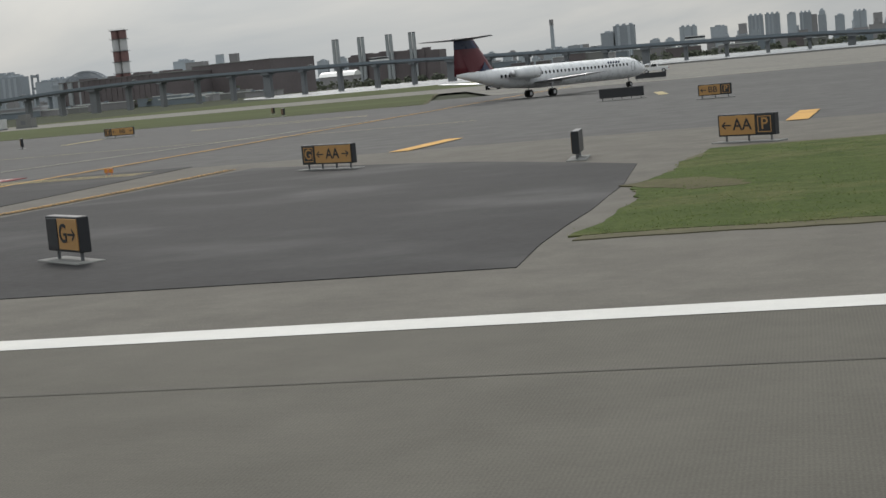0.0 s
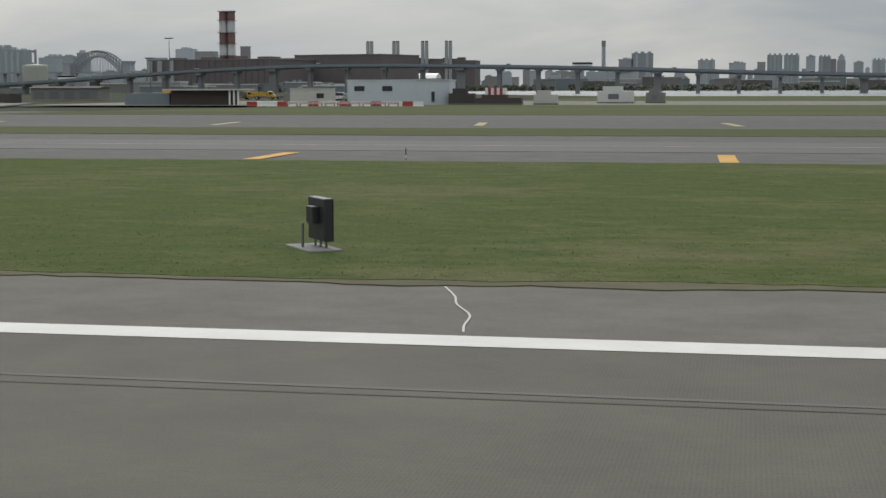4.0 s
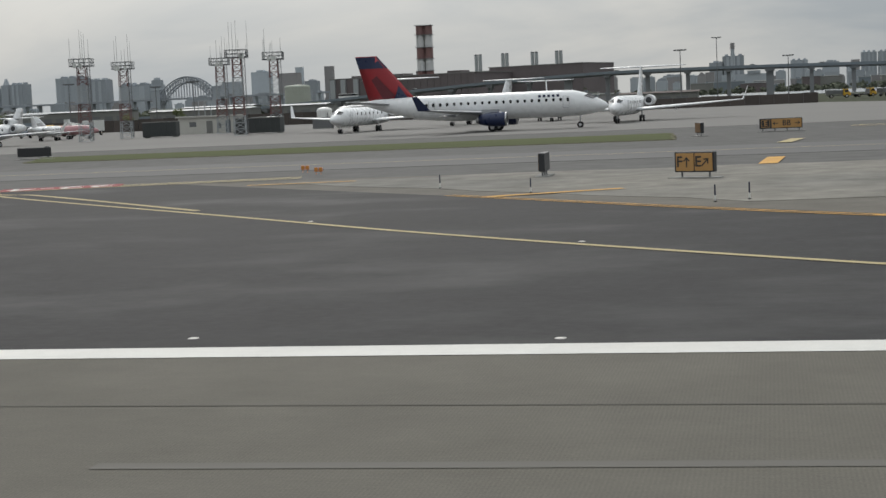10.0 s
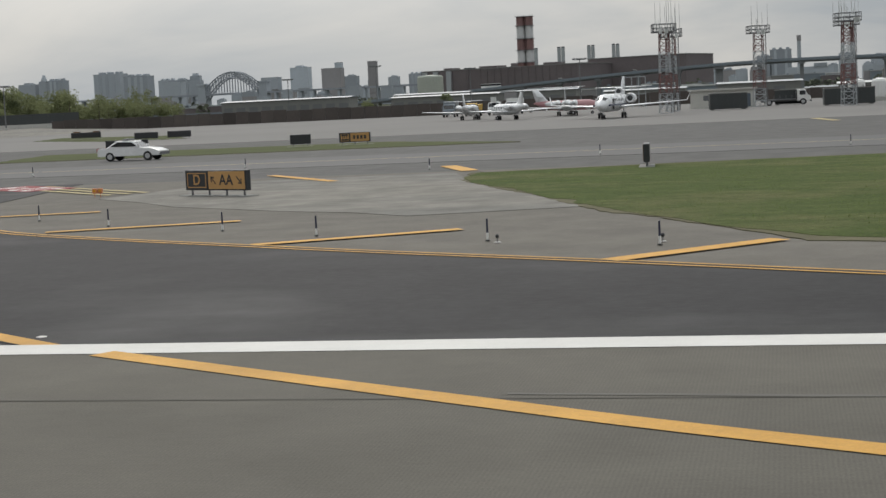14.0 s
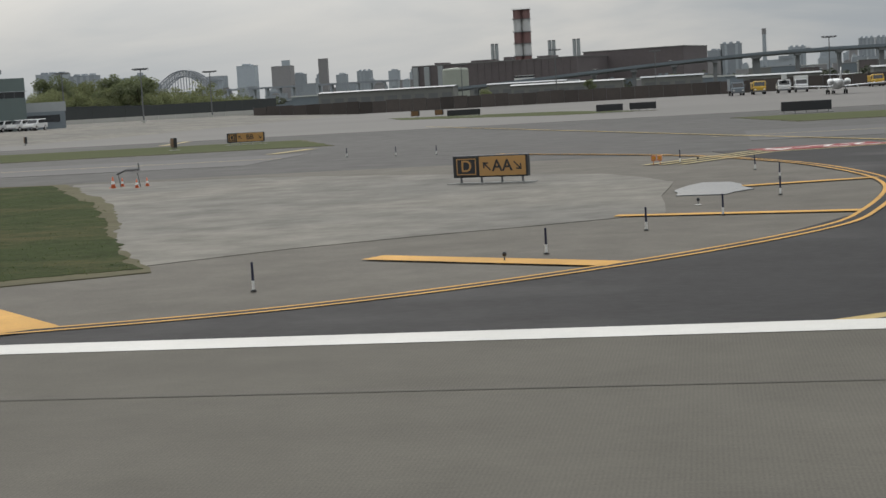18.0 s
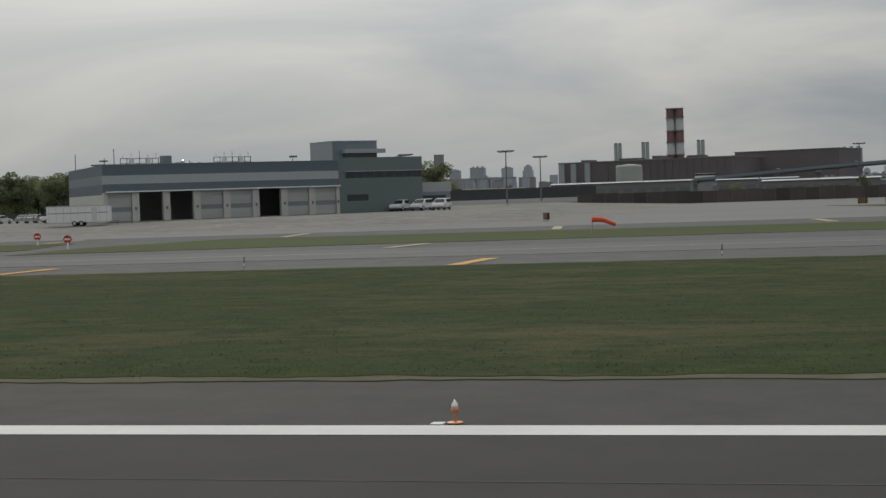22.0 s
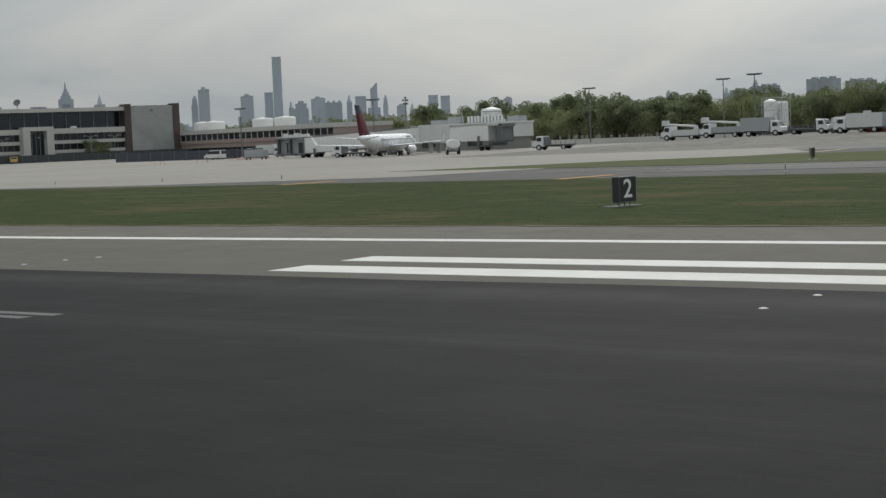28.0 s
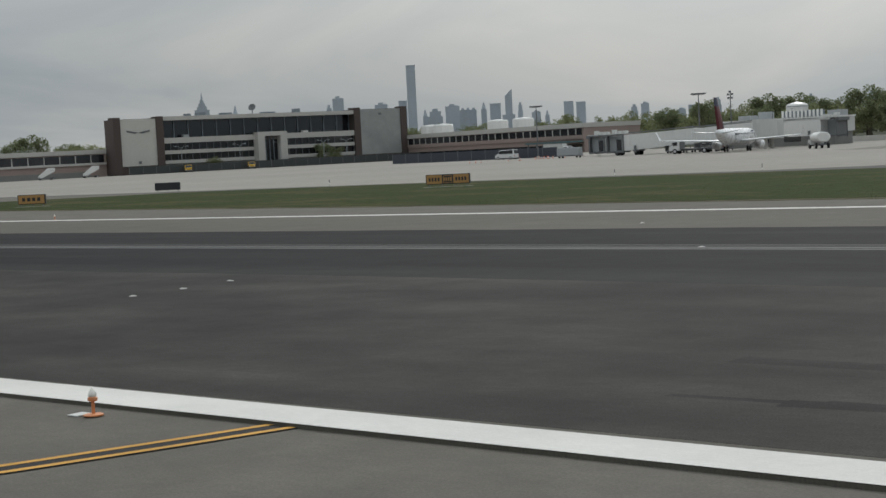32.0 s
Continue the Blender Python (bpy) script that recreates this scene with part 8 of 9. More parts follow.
tr = place("box_trailer", "long white box trailer with a dark stripe", "trailer", -628.5, 198, 16, "")
tr.scale = (0.85, 1, 1)
part("body", bx(-5.0, 5.0, -1.2, 1.2, 0.55, 2.75), WHITE_PAINT, tr)
part("stripe", bx(-4.8, 4.8, -1.215, -1.205, 1.75, 1.86), CLAD_MID, tr)
part("side_door", bx(2.2, 3.1, -1.225, -1.205, 0.7, 2.5), OFFWHITE, tr)
part("roof_rim", bx(-5.03, 5.03, -1.23, 1.23, 2.7, 2.8), METAL, tr)
for k in range(9):
    part("panel_rib", bx(-4.6 + k * 1.15, -4.56 + k * 1.15, -1.22, -1.205, 0.6, 2.6), CLAD_PALE, tr)
part("drawbar", bx(5.0, 6.4, -0.08, 0.08, 0.5, 0.6), STEEL_DARK, tr)
road_wheels(tr, (-0.6, 0.5), 1.1, 0.38)
part("jockey_wheel", bx(6.0, 6.1, -0.05, 0.05, 0, 0.6), STEEL_DARK, tr)
truck(-711.3, 218, 180, "bucket", label="white bucket truck with tool lockers in a row", L=7)
truck(-703.3, 217, 180, "bucket", load=CLAD_PALE, label="grey utility truck with tool lockers in a row", L=7.5)
truck(-696.0, 216.5, 0, "box", load=CLAD_PALE, label="pale grey box truck in the parked row", L=7)
truck(-690.6, 222, 0, "flat", label="white flatbed truck with a stake bed", L=7)
truck(-684.8, 224, 0, "bucket", label="white bucket truck with a raised bucket", L=7)
truck(-679.5, 215, 180, "box", label="white box truck with an open side", L=7.8)
truck(-748.5, 204, 128, "tank", label="white fuel truck beside the gate jet", L=7.5, load=WHITE_PAINT)
truck(-843, 262, 8, "box", label="white catering truck beside the boarding bridge", L=7)
car(-869, 285, 5, "van", label="white van parked before the terminal fence")
truck(-474.7, 290, 275, "box", paint=CLAD_MID, load=CLAD_MID, label="grey service truck parked before the fence", L=7)
truck(-470.7, 292, 272, "dump", paint=YELLOW_MACHINE, load=YELLOW_MACHINE, label="yellow tipper truck parked before the fence", L=7.5)
truck(-466.2, 292, 270, "bucket", label="white service truck parked before the fence", L=7)
truck(-463.0, 293, 268, "box", label="white box truck parked before the fence", L=7)
truck(-447, 320, 272, "dump", paint=YELLOW_MACHINE, load=YELLOW_MACHINE, label="yellow truck parked before the fence", L=7)
for k, (x, y) in enumerate(((-311.8, 440), (-305, 441), (-299, 434), (-293, 437), (-288, 442), (-283.5, 438))):
    truck(x, y, 5 + 20 * (k % 3), ("dump", "flat", "dump")[k % 3], paint=YELLOW_MACHINE, load=YELLOW_MACHINE if k % 2 else STEEL_DARK, label="yellow construction truck on the far site", L=6.5)
for k in range(12):
    car(-279 + k * 2.9, 425 - k * 3.6, 20 + (k * 47) % 60, ("van", "pickup", "suv")[k % 3], CAR_WHITE if k % 4 else AIR_GREY, label="parked work vehicle on the far site")
truck(-729, 206, 185, "flat", paint=CAR_WHITE, label="white flatbed truck before the low wall", L=7)
truck(-413, 249, 0, "flat", paint=WHITE_PAINT, load=STEEL_DARK, label="white flatbed truck parked beside the hut", L=7.5)
car(-846, 246, 180, "van", label="white minibus on the service road")
car(-785, 232, 185, "van", label="white van behind the gate jet")
truck(-778, 213, 190, "flat", paint=CAR_WHITE, load=STEEL_DARK, label="white lift truck with a dark flat bed beside the gate jet", L=8)
# vehicles on the shore road
truck(-53.6, 284, 95, "box", paint=CAR_DARK, load=STEEL_DARK, label="dark service truck on the shore road", L=6)
truck(-50.6, 288, 92, "flat", paint=CAR_DARK, load=STEEL_DARK, label="dark flatbed truck on the shore road", L=6.5)
truck(-51.5, 351, 178, "dump", paint=RED_CONTAINER, load=RED_CONTAINER, label="dark red tipper truck on the shore road", L=7)
truck(-45.5, 356, 182, "box", label="pale box truck on the shore road", L=7.5)
truck(-56.0, 402, 10, "flat", paint=CAR_DARK, load=STEEL_DARK, label="dark flatbed truck by the sea wall", L=7)
car(-28, 330, 180, "pickup", label="white pickup on the shore road")
for x, y in ((-49.2, 340), (-44.0, 344), (-57.5, 395), (-40.5, 349), (-62, 410)):
    pt = place("bollard_post", "thin dark post beside the shore road", "post", x, y, 0, "shore posts")
    part("shaft", tube(bmesh.new(), (0, 0, 0), (0, 0, 3.4), 0.12, seg=6), STEEL_DARK, pt)
    part("cap", tube(bmesh.new(), (0, 0, 3.4), (0, 0, 3.6), 0.2, 0.1, seg=6), STEEL_DARK, pt)
for x, y, t in ((-676.5, 219, 0), (-669.8, 218, 3), (-672, 224, 0)):
    c = place("shipping_container", "dark red corrugated shipping container on the apron", "container", x, y, t, "shipping containers")
    part("body", bx(-3.05, 3.05, -1.2, 1.2, 0.0, 2.55 if y > 218.5 else 2.2), RED_CONTAINER, c)
    for k in range(15):
        part("corrugation", bx(-2.9 + k * 0.41, -2.72 + k * 0.41, -1.26, -1.2, 0.25, 2.05), RED_CONTAINER, c)
    part("roof", bx(-3.06, 3.06, -1.21, 1.21, 2.2 if y <= 218.5 else 2.55, 2.3 if y <= 218.5 else 2.65), CLAD_PALE, c)
for x, y, t, w in ((-404.5, 224, 4, 3.4), (-412.2, 251, 0, 2.4), (-421, 226, 8, 2.6)):
    ec = place("equipment_container", "dark grey equipment container among the masts", "container", x, y, t, "equipment containers")
    part("body", bx(-w, w, -1.2, 1.2, 0.15, 2.3), FENCE_DARK, ec)
    part("roof", bx(-w - 0.05, w + 0.05, -1.25, 1.25, 2.3, 2.42), CONC_DARK, ec)
    for k in range(int(w * 2.4)):
        part("corrugation", bx(-w + 0.15 + k * 0.8, -w + 0.5 + k * 0.8, -1.26, -1.2, 0.3, 2.15), FENCE_DARK, ec)
    for u in (-w + 0.4, w - 0.4):
        part("foot", bx(u - 0.2, u + 0.2, -1.1, 1.1, 0, 0.15), CONC_DARK, ec)
sb = place("notice_board", "blank pale notice board on two posts", "notice board", -667.8, 214, 0, "")
part("board", bx(-1.3, 1.3, 0, 0.06, 0.7, 1.9), OFFWHITE, sb)
for u in (-1.1, 1.1):
    part("post", bx(u - 0.05, u + 0.05, 0.06, 0.14, 0, 1.9), STEEL_DARK, sb)
si = place("silo_tank", "tall white silo tank in a steel frame", "silo", -699, 226, 0, "")
part("shell", revolve(bmesh.new(), ((0.5, 0.6), (1.15, 1.4), (1.15, 5.5), (0.9, 5.8), (0.2, 6.0)), 20), WHITE_PAINT, si)
part("shell", revolve(bmesh.new(), ((0.4, 0.6), (0.9, 1.4), (0.9, 5.3), (0.7, 5.6)), 16), WHITE_PAINT, si).location = (1.5, 1.5, 0)
b = lattice(bmesh.new(), 0.7, 0.6, 3.5, 3.5, 0, 6.2, 3, 0.06)
part("frame", b, CLAD_PALE, si)
for k in range(4):
    c = thing("baggage_cart", "low dark baggage cart on the gate apron", "baggage cart", -790 + k * 3.3, 226 + k * 0.4, -0.05, 5, "baggage carts")
    part("deck", bx(-1.4, 1.4, -0.7, 0.7, 0.4, 0.55), STEEL_DARK, c)
    part("end_frame", bx(-1.4, -1.34, -0.7, 0.7, 0.55, 1.5), STEEL_DARK, c)
    part("canopy", bx(-1.4, 1.4, -0.72, 0.72, 1.5, 1.56), CLAD_MID, c)
    part("end_frame", bx(1.34, 1.4, -0.7, 0.7, 0.55, 1.5), STEEL_DARK, c)
    for ax in (-0.9, 0.9):
        for s in (-0.6, 0.6):
            part("wheel", tube(bmesh.new(), (ax, s - 0.08, 0.2), (ax, s + 0.08, 0.2), 0.2, seg=10), TYRE, c)
# boarding stairs near the terminal
for x, y, tn in ((-1028, 250, 80), (-1022, 262, 80)):
    s = thing("boarding_stairs", "white mobile boarding stairs near the terminal", "boarding stairs", x, y, -0.05, tn, "boarding stairs")
    for k in range(10):
        part("step", bx(k * 0.32, k * 0.32 + 0.34, -0.7, 0.7, 0.5 + k * 0.24, 0.56 + k * 0.24), METAL, s)
    part("landing", bx(3.2, 4.8, -0.8, 0.8, 2.85, 2.95), METAL, s)
    for sd in (-0.75, 0.75):
        part("side_panel", loft(bmesh.new(), [[(0, yy, 0.4), (4.8, yy, 2.6), (4.8, yy, 3.6), (3.2, yy, 3.6), (0, yy, 1.3)] for yy in (sd - 0.03, sd + 0.03)]), WHITE_PAINT, s)
    part("chassis", bx(-0.4, 4.9, -0.7, 0.7, 0.35, 0.6), STEEL_DARK, s)
    road_wheels(s, (0.4, 4.0), 0.7, 0.35, 0.2)
for k, (x, y) in enumerate(((-1018, 300), (-1012, 322))):
    v = truck(x, y, 322, "dump", paint=YELLOW_MACHINE, load=YELLOW_MACHINE, label="yellow snow-clearing truck before the terminal fence", L=7)
# ---- trees ----


def leaf_clumps(rng, blobs, n, size):
    """Many small leaf flakes scattered over uneven clumps."""
    verts, faces = [], []
    for cx, cy, cz, r in blobs:
        for _ in range(n):
            a, b = rng.uniform(0, math.tau), math.acos(rng.uniform(-0.75, 1))
            q = r * rng.uniform(0.55, 1.08)
            p = Vector((cx + q * math.sin(b) * math.cos(a), cy + q * math.sin(b) * math.sin(a), cz + q * 0.85 * math.cos(b)))
            s = size * rng.uniform(0.5, 1.2)
            u = Vector((rng.uniform(-1, 1), rng.uniform(-1, 1), rng.uniform(-0.6, 0.6))).normalized()
            w = u.cross(Vector((rng.uniform(-1, 1), rng.uniform(-1, 1), rng.uniform(-1, 1)))).normalized()
            k = len(verts)
            verts += [tuple(p - u * s), tuple(p + w * s * 0.6), tuple(p + u * s), tuple(p - w * s * 0.6)]
            faces.append((k, k + 1, k + 2, k + 3))
    return verts, faces


def tree_model(seed, h, spread, dark=False, fine=1.0):
    rng = random.Random(seed)
    t = thing("tree", "leafy green tree with an uneven spring crown", "tree", 0, 0, -400, 0, "trees")
    b = bmesh.new()
    tube(b, (0, 0, -0.2), (0.1, 0.1, h * 0.45), h * 0.028, h * 0.016, seg=8)
    blobs = []
    for k in range(11):
        a = k * math.tau / 11 + rng.uniform(-0.4, 0.4)
        r = spread * rng.uniform(0.3, 0.85)
        z = h * rng.uniform(0.28, 0.82)
        tip = (r * math.cos(a), r * math.sin(a), z)
        tube(b, (0.05, 0.05, h * rng.uniform(0.22, 0.42)), tip, h * 0.011, h * 0.004, seg=5, caps=False)
        blobs.append((*tip, spread * rng.uniform(0.32, 0.5)))
    blobs += [(rng.uniform(-0.2, 0.2) * spread, rng.uniform(-0.2, 0.2) * spread, h * 0.82, spread * 0.42), (0, 0, h * 0.6, spread * 0.55)]
    part("trunk", b, BARK, t)
    vs, fs = leaf_clumps(rng, blobs, int(260 * fine), 0.30 * h / 12)
    me = bpy.data.meshes.new("crown")
    me.from_pydata(vs, [], fs)
    me.materials.append(LEAF_DARK_HAZED if dark else LEAF_HAZED)
    o = new("crown", me)
    o.parent = t
    return t


models = [tree_model(k, (10.5, 12, 9.5, 11.5, 8.5)[k], (4.6, 5.0, 4.2, 4.0, 4.4)[k], k % 2 == 1) for k in range(5)]


def plant(x, y, s, rng):
    o = copy_thing(rng.choice(models), pose(x, y, apron_z(x, y) - 0.05, 0, 0, rng.uniform(0, 360)) @ Matrix.Diagonal((s, s, s * rng.uniform(0.9, 1.1), 1)))
    return o


rng = random.Random(42)
for x0, x1, y0, y1, n, s in ((-660, -574, 372, 400, 42, 1.02), (-850, -684, 312, 345, 78, 1.0), (-930, -850, 440, 520, 18, 1.3), (-1360, -1060, 440, 520, 26, 1.35), (-1230, -1110, 180, 420, 24, 1.2),
                             (-740, -640, 380, 440, 30, 1.1), (-1000, -800, 520, 600, 20, 1.5), (-560, -470, 470, 560, 5, 0.5), (-730, -615, 395, 450, 24, 1.3)):
    for k in range(n):
        x, y = rng.uniform(x0, x1), rng.uniform(y0, y1)
        # the view to the power station stays open beside the fire station
        if x0 < -600 and x > -609 - (y - 345) * 0.255:
            continue
        plant(x, y, s * rng.uniform(0.78, 1.12), rng)
for mo in models:
    x = rng.uniform(-820, -700)
    mo.matrix_basis = pose(x, 325, apron_z(x, 325) - 0.05)
# small trees before the terminal
for u in (33, 74, 79):
    c = math.radians(74.3)
    plant(-1034 + u * math.cos(c) + 5 * math.sin(c), 283 + u * math.sin(c) - 5 * math.cos(c), 0.62, rng)
# a belt of trees behind the fences, each crown a cluster of leafy clumps
vs, fs = [], []
bt = bmesh.new()
for x0, x1, y0, y1, n, hh in ((-930, -688, 600, 690, 120, 15.0), (-725, -672, 610, 660, 22, 9.5), (-1010, -790, 470, 560, 60, 14.0), (-1230, -950, 540, 640, 90, 16.5), (-1330, -1120, 380, 470, 40, 13.0)):
    for k in range(n):
        x, y, h = rng.uniform(x0, x1), rng.uniform(y0, y1), hh * rng.uniform(0.72, 1.12)
        tube(bt, (x, y, -0.5), (x, y, h * 0.6), 0.3, 0.12, seg=5, caps=False)
        blobs = [(x + rng.uniform(-3.2, 3.2), y + rng.uniform(-2, 2), h * rng.uniform(0.22, 0.84), rng.uniform(1.3, 2.8)) for j in range(13)]
        a, f = leaf_clumps(rng, blobs, 46, 0.46)
        o = len(vs)
        vs += a
        fs += [tuple(i + o for i in q) for q in f]
me = bpy.data.meshes.new("tree_belt")
me.from_pydata(vs, [], fs)
me.materials.append(LEAF_HAZED)
belt = tagged(new("tree_belt", me), "belt of spring trees behind the fence, leaves paled for haze", "woods", kind="stuff")
part("trunks", bt, BARK, belt)
# low woods along the far shore
vs, fs = [], []
for k in range(900):
    x = rng.uniform(-2400, 400)
    y = 1000 + rng.uniform(0, 260) if x < -760 else 1500 + rng.uniform(0, 300)
    if -800 < x < -480 and y < 1560:
        y = 1330 + rng.uniform(-40, 40)
    h = rng.uniform(4, 9) if x < -480 else rng.uniform(3, 6)
    a, f = leaf_clumps(rng, [(x, y, h * 0.55, h * 0.8)], 26, 2.4)
    o = len(vs)
    vs += a
    fs += [tuple(i + o for i in q) for q in f]
me = bpy.data.meshes.new("far_woods")
me.from_pydata(vs, [], fs)
me.materials.append(M("dull_far_woods", (0.13, 0.14, 0.105), 0.95, var=0.25, scale=0.1, spec=0.05))
tagged(new("far_woods", me), "distant low dark green woods along the shore", "woods", kind="stuff")
# ---- power station, bridges and skyline ----
STACK_WHITE = M("stack_white_bands", (0.50, 0.50, 0.50), 0.7, var=0.08, scale=0.2, big=0.08, big_scale=0.02)
# red bands washed out in colour to stand for haze
STACK_RED_HAZED = M("haze_washed_red_bands", (0.19, 0.105, 0.10), 0.7, var=0.1, scale=0.2)
# viaduct concrete lightened, the haze before it painted in
BRIDGE_HAZED = M("haze_paled_bridge_concrete", (0.19, 0.198, 0.205), 0.85, var=0.1, scale=0.1)
ARCH_STEEL = M("far_arch_steel", (0.27, 0.29, 0.315), 0.8, var=0.05, scale=0.05)


def smokestack():
    s = thing("smokestack", "tall red and white banded power station stack", "smokestack", -641.5, 1420, 0)
    bands = ((0, 34, STACK_RED_HAZED), (34, 45, STACK_WHITE), (45, 55.5, STACK_RED_HAZED), (55.5, 67, STACK_WHITE), (67, 75.5, STACK_RED_HAZED))
    for z0, z1, mt in bands:
        for u in (-4.0, 4.0):
            part("flue_band", tube(bmesh.new(), (u, 0, z0), (u, 0, z1), 3.7, seg=20), mt, s)
        part("core_band", bx(-1.2, 1.2, -0.6, 3, z0, z1), STACK_RED_HAZED if mt is STACK_RED_HAZED else CONC_DARK, s)
        part("gallery", bx(-8.0, 8.0, -4.2, 4.2, z1 - 0.5, z1), STEEL_DARK, s)
        for k in range(9):
            part("gallery_post", bx(-8 + k * 2 - 0.1, -7.9 + k * 2, -4.2, -4.1, z1, z1 + 1.3), STEEL_DARK, s)


smokestack()


def power_station():
    p = thing("power_station", "long dark red brick power station block", "power station", -765, 1528, 0, math.degrees(math.atan2(1447 - 1528, 267)))
    L = 279
    step = 222
    part("main_hall", bx(0, step, 0, 70, 0, 31.5), BRICK_RED_HAZED, p)
    part("tall_hall", bx(step - 40, L, -2, 72, 0, 34.5), BRICK_RED_HAZED, p)
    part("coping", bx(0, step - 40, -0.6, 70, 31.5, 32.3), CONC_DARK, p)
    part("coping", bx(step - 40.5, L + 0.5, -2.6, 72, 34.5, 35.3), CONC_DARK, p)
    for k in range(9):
        part("pilaster", bx(4 + k * 24, 5.2 + k * 24, -1.0, 0, 0, 31), BRICK_RED_HAZED, p)
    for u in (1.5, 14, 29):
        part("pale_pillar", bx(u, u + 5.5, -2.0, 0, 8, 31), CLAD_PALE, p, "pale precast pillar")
    part("front_hall", bx(104, 206, -80, 0.5, 0, 29.7), BRICK_RED_HAZED, p, "brick wing round the foot of the stack")
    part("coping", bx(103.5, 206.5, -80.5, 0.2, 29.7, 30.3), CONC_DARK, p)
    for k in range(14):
        part("pilaster", bx(108 + k * 7, 108.8 + k * 7, -80.7, -80, 0, 29.5), BRICK_RED_HAZED, p)
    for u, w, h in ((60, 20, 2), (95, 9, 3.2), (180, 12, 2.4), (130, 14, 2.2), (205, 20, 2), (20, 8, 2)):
        part("roof_house", bx(u, u + w, 10, 30, 31.5, 31.5 + 0.8 + h), BRICK_RED_HAZED, p)
    t = thing("round_tank", "pale round storage tank before the power station", "tank", -640, 1010, 0)
    part("shell", revolve(bmesh.new(), ((8.6, 0), (8.6, 18.4), (7.9, 19.4), (1, 20)), 24), M("pale_green_tank", (0.36, 0.38, 0.33), 0.7, var=0.08, scale=0.5), t)
    q = thing("turbine_house", "dark generating hall below four pairs of chimneys", "generating hall", -898, 2870, 0)
    part("hall", bx(60, 238, 0, 60, 0, 54), BRICK_RED_HAZED, q, "dark brick generating hall")
    part("hall", bx(100, 210, -4, 0, 0, 57), BRICK_RED_HAZED, q)
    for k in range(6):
        part("roof_house", bx(64 + k * 28, 78 + k * 28, 5, 20, 54, 57.5 + (k % 3)), BRICK_RED_HAZED, q)
    for k, x in enumerate((-858, -808, -753, -708)):
        c = thing("chimney_pair", "pair of tall pale grey chimneys standing together", "chimney", x, 2862, 0, 0, "chimney pairs")
        for u in (-3.7, 3.7):
            part("chimney", tube(bmesh.new(), (u, 0, 0), (u, 0, 88), 3.5, 3.3, seg=14), CLAD_PALE, c)
            part("chimney_cap", tube(bmesh.new(), (u, 0, 86.5), (u, 0, 90), 3.1, seg=14), STEEL_DARK, c)
    w = thing("storage_shed", "low shed with a wide white roof by the water", "shed", -556, 1780, 0)
    part("wall", bx(0, 42, 0, 30, 0, 14), FAR_BRICK_HAZED, w)
    part("roof", loft(bmesh.new(), [[(x, -1, 14), (x, 31, 14), (x, 25, 18), (x, 15, 20), (x, 5, 18)] for x in (-1, 43)]), WHITE_PAINT, w, "white curved roof")
    ch = thing("slim_chimney", "slim tall grey chimney with a darker top", "chimney", -387, 2500, 0)
    part("shaft", tube(bmesh.new(), (0, 0, 0), (0, 0, 68), 3.6, 2.9, seg=14), FAR_BLOCK_HAZED, ch)
    part("crown", tube(bmesh.new(), (0, 0, 68), (0, 0, 77), 3.4, seg=14), FAR_BRICK_HAZED, ch)
    b2 = thing("boiler_house", "low grey works at the foot of the slim chimney", "works", -405, 2490, 0)
    part("hall", bx(0, 70, 20, 60, 0, 28), FAR_BLOCK_HAZED, b2)
    part("annex", bx(40, 60, 18, 50, 28, 33), FAR_BLOCK_HAZED, b2)


power_station()


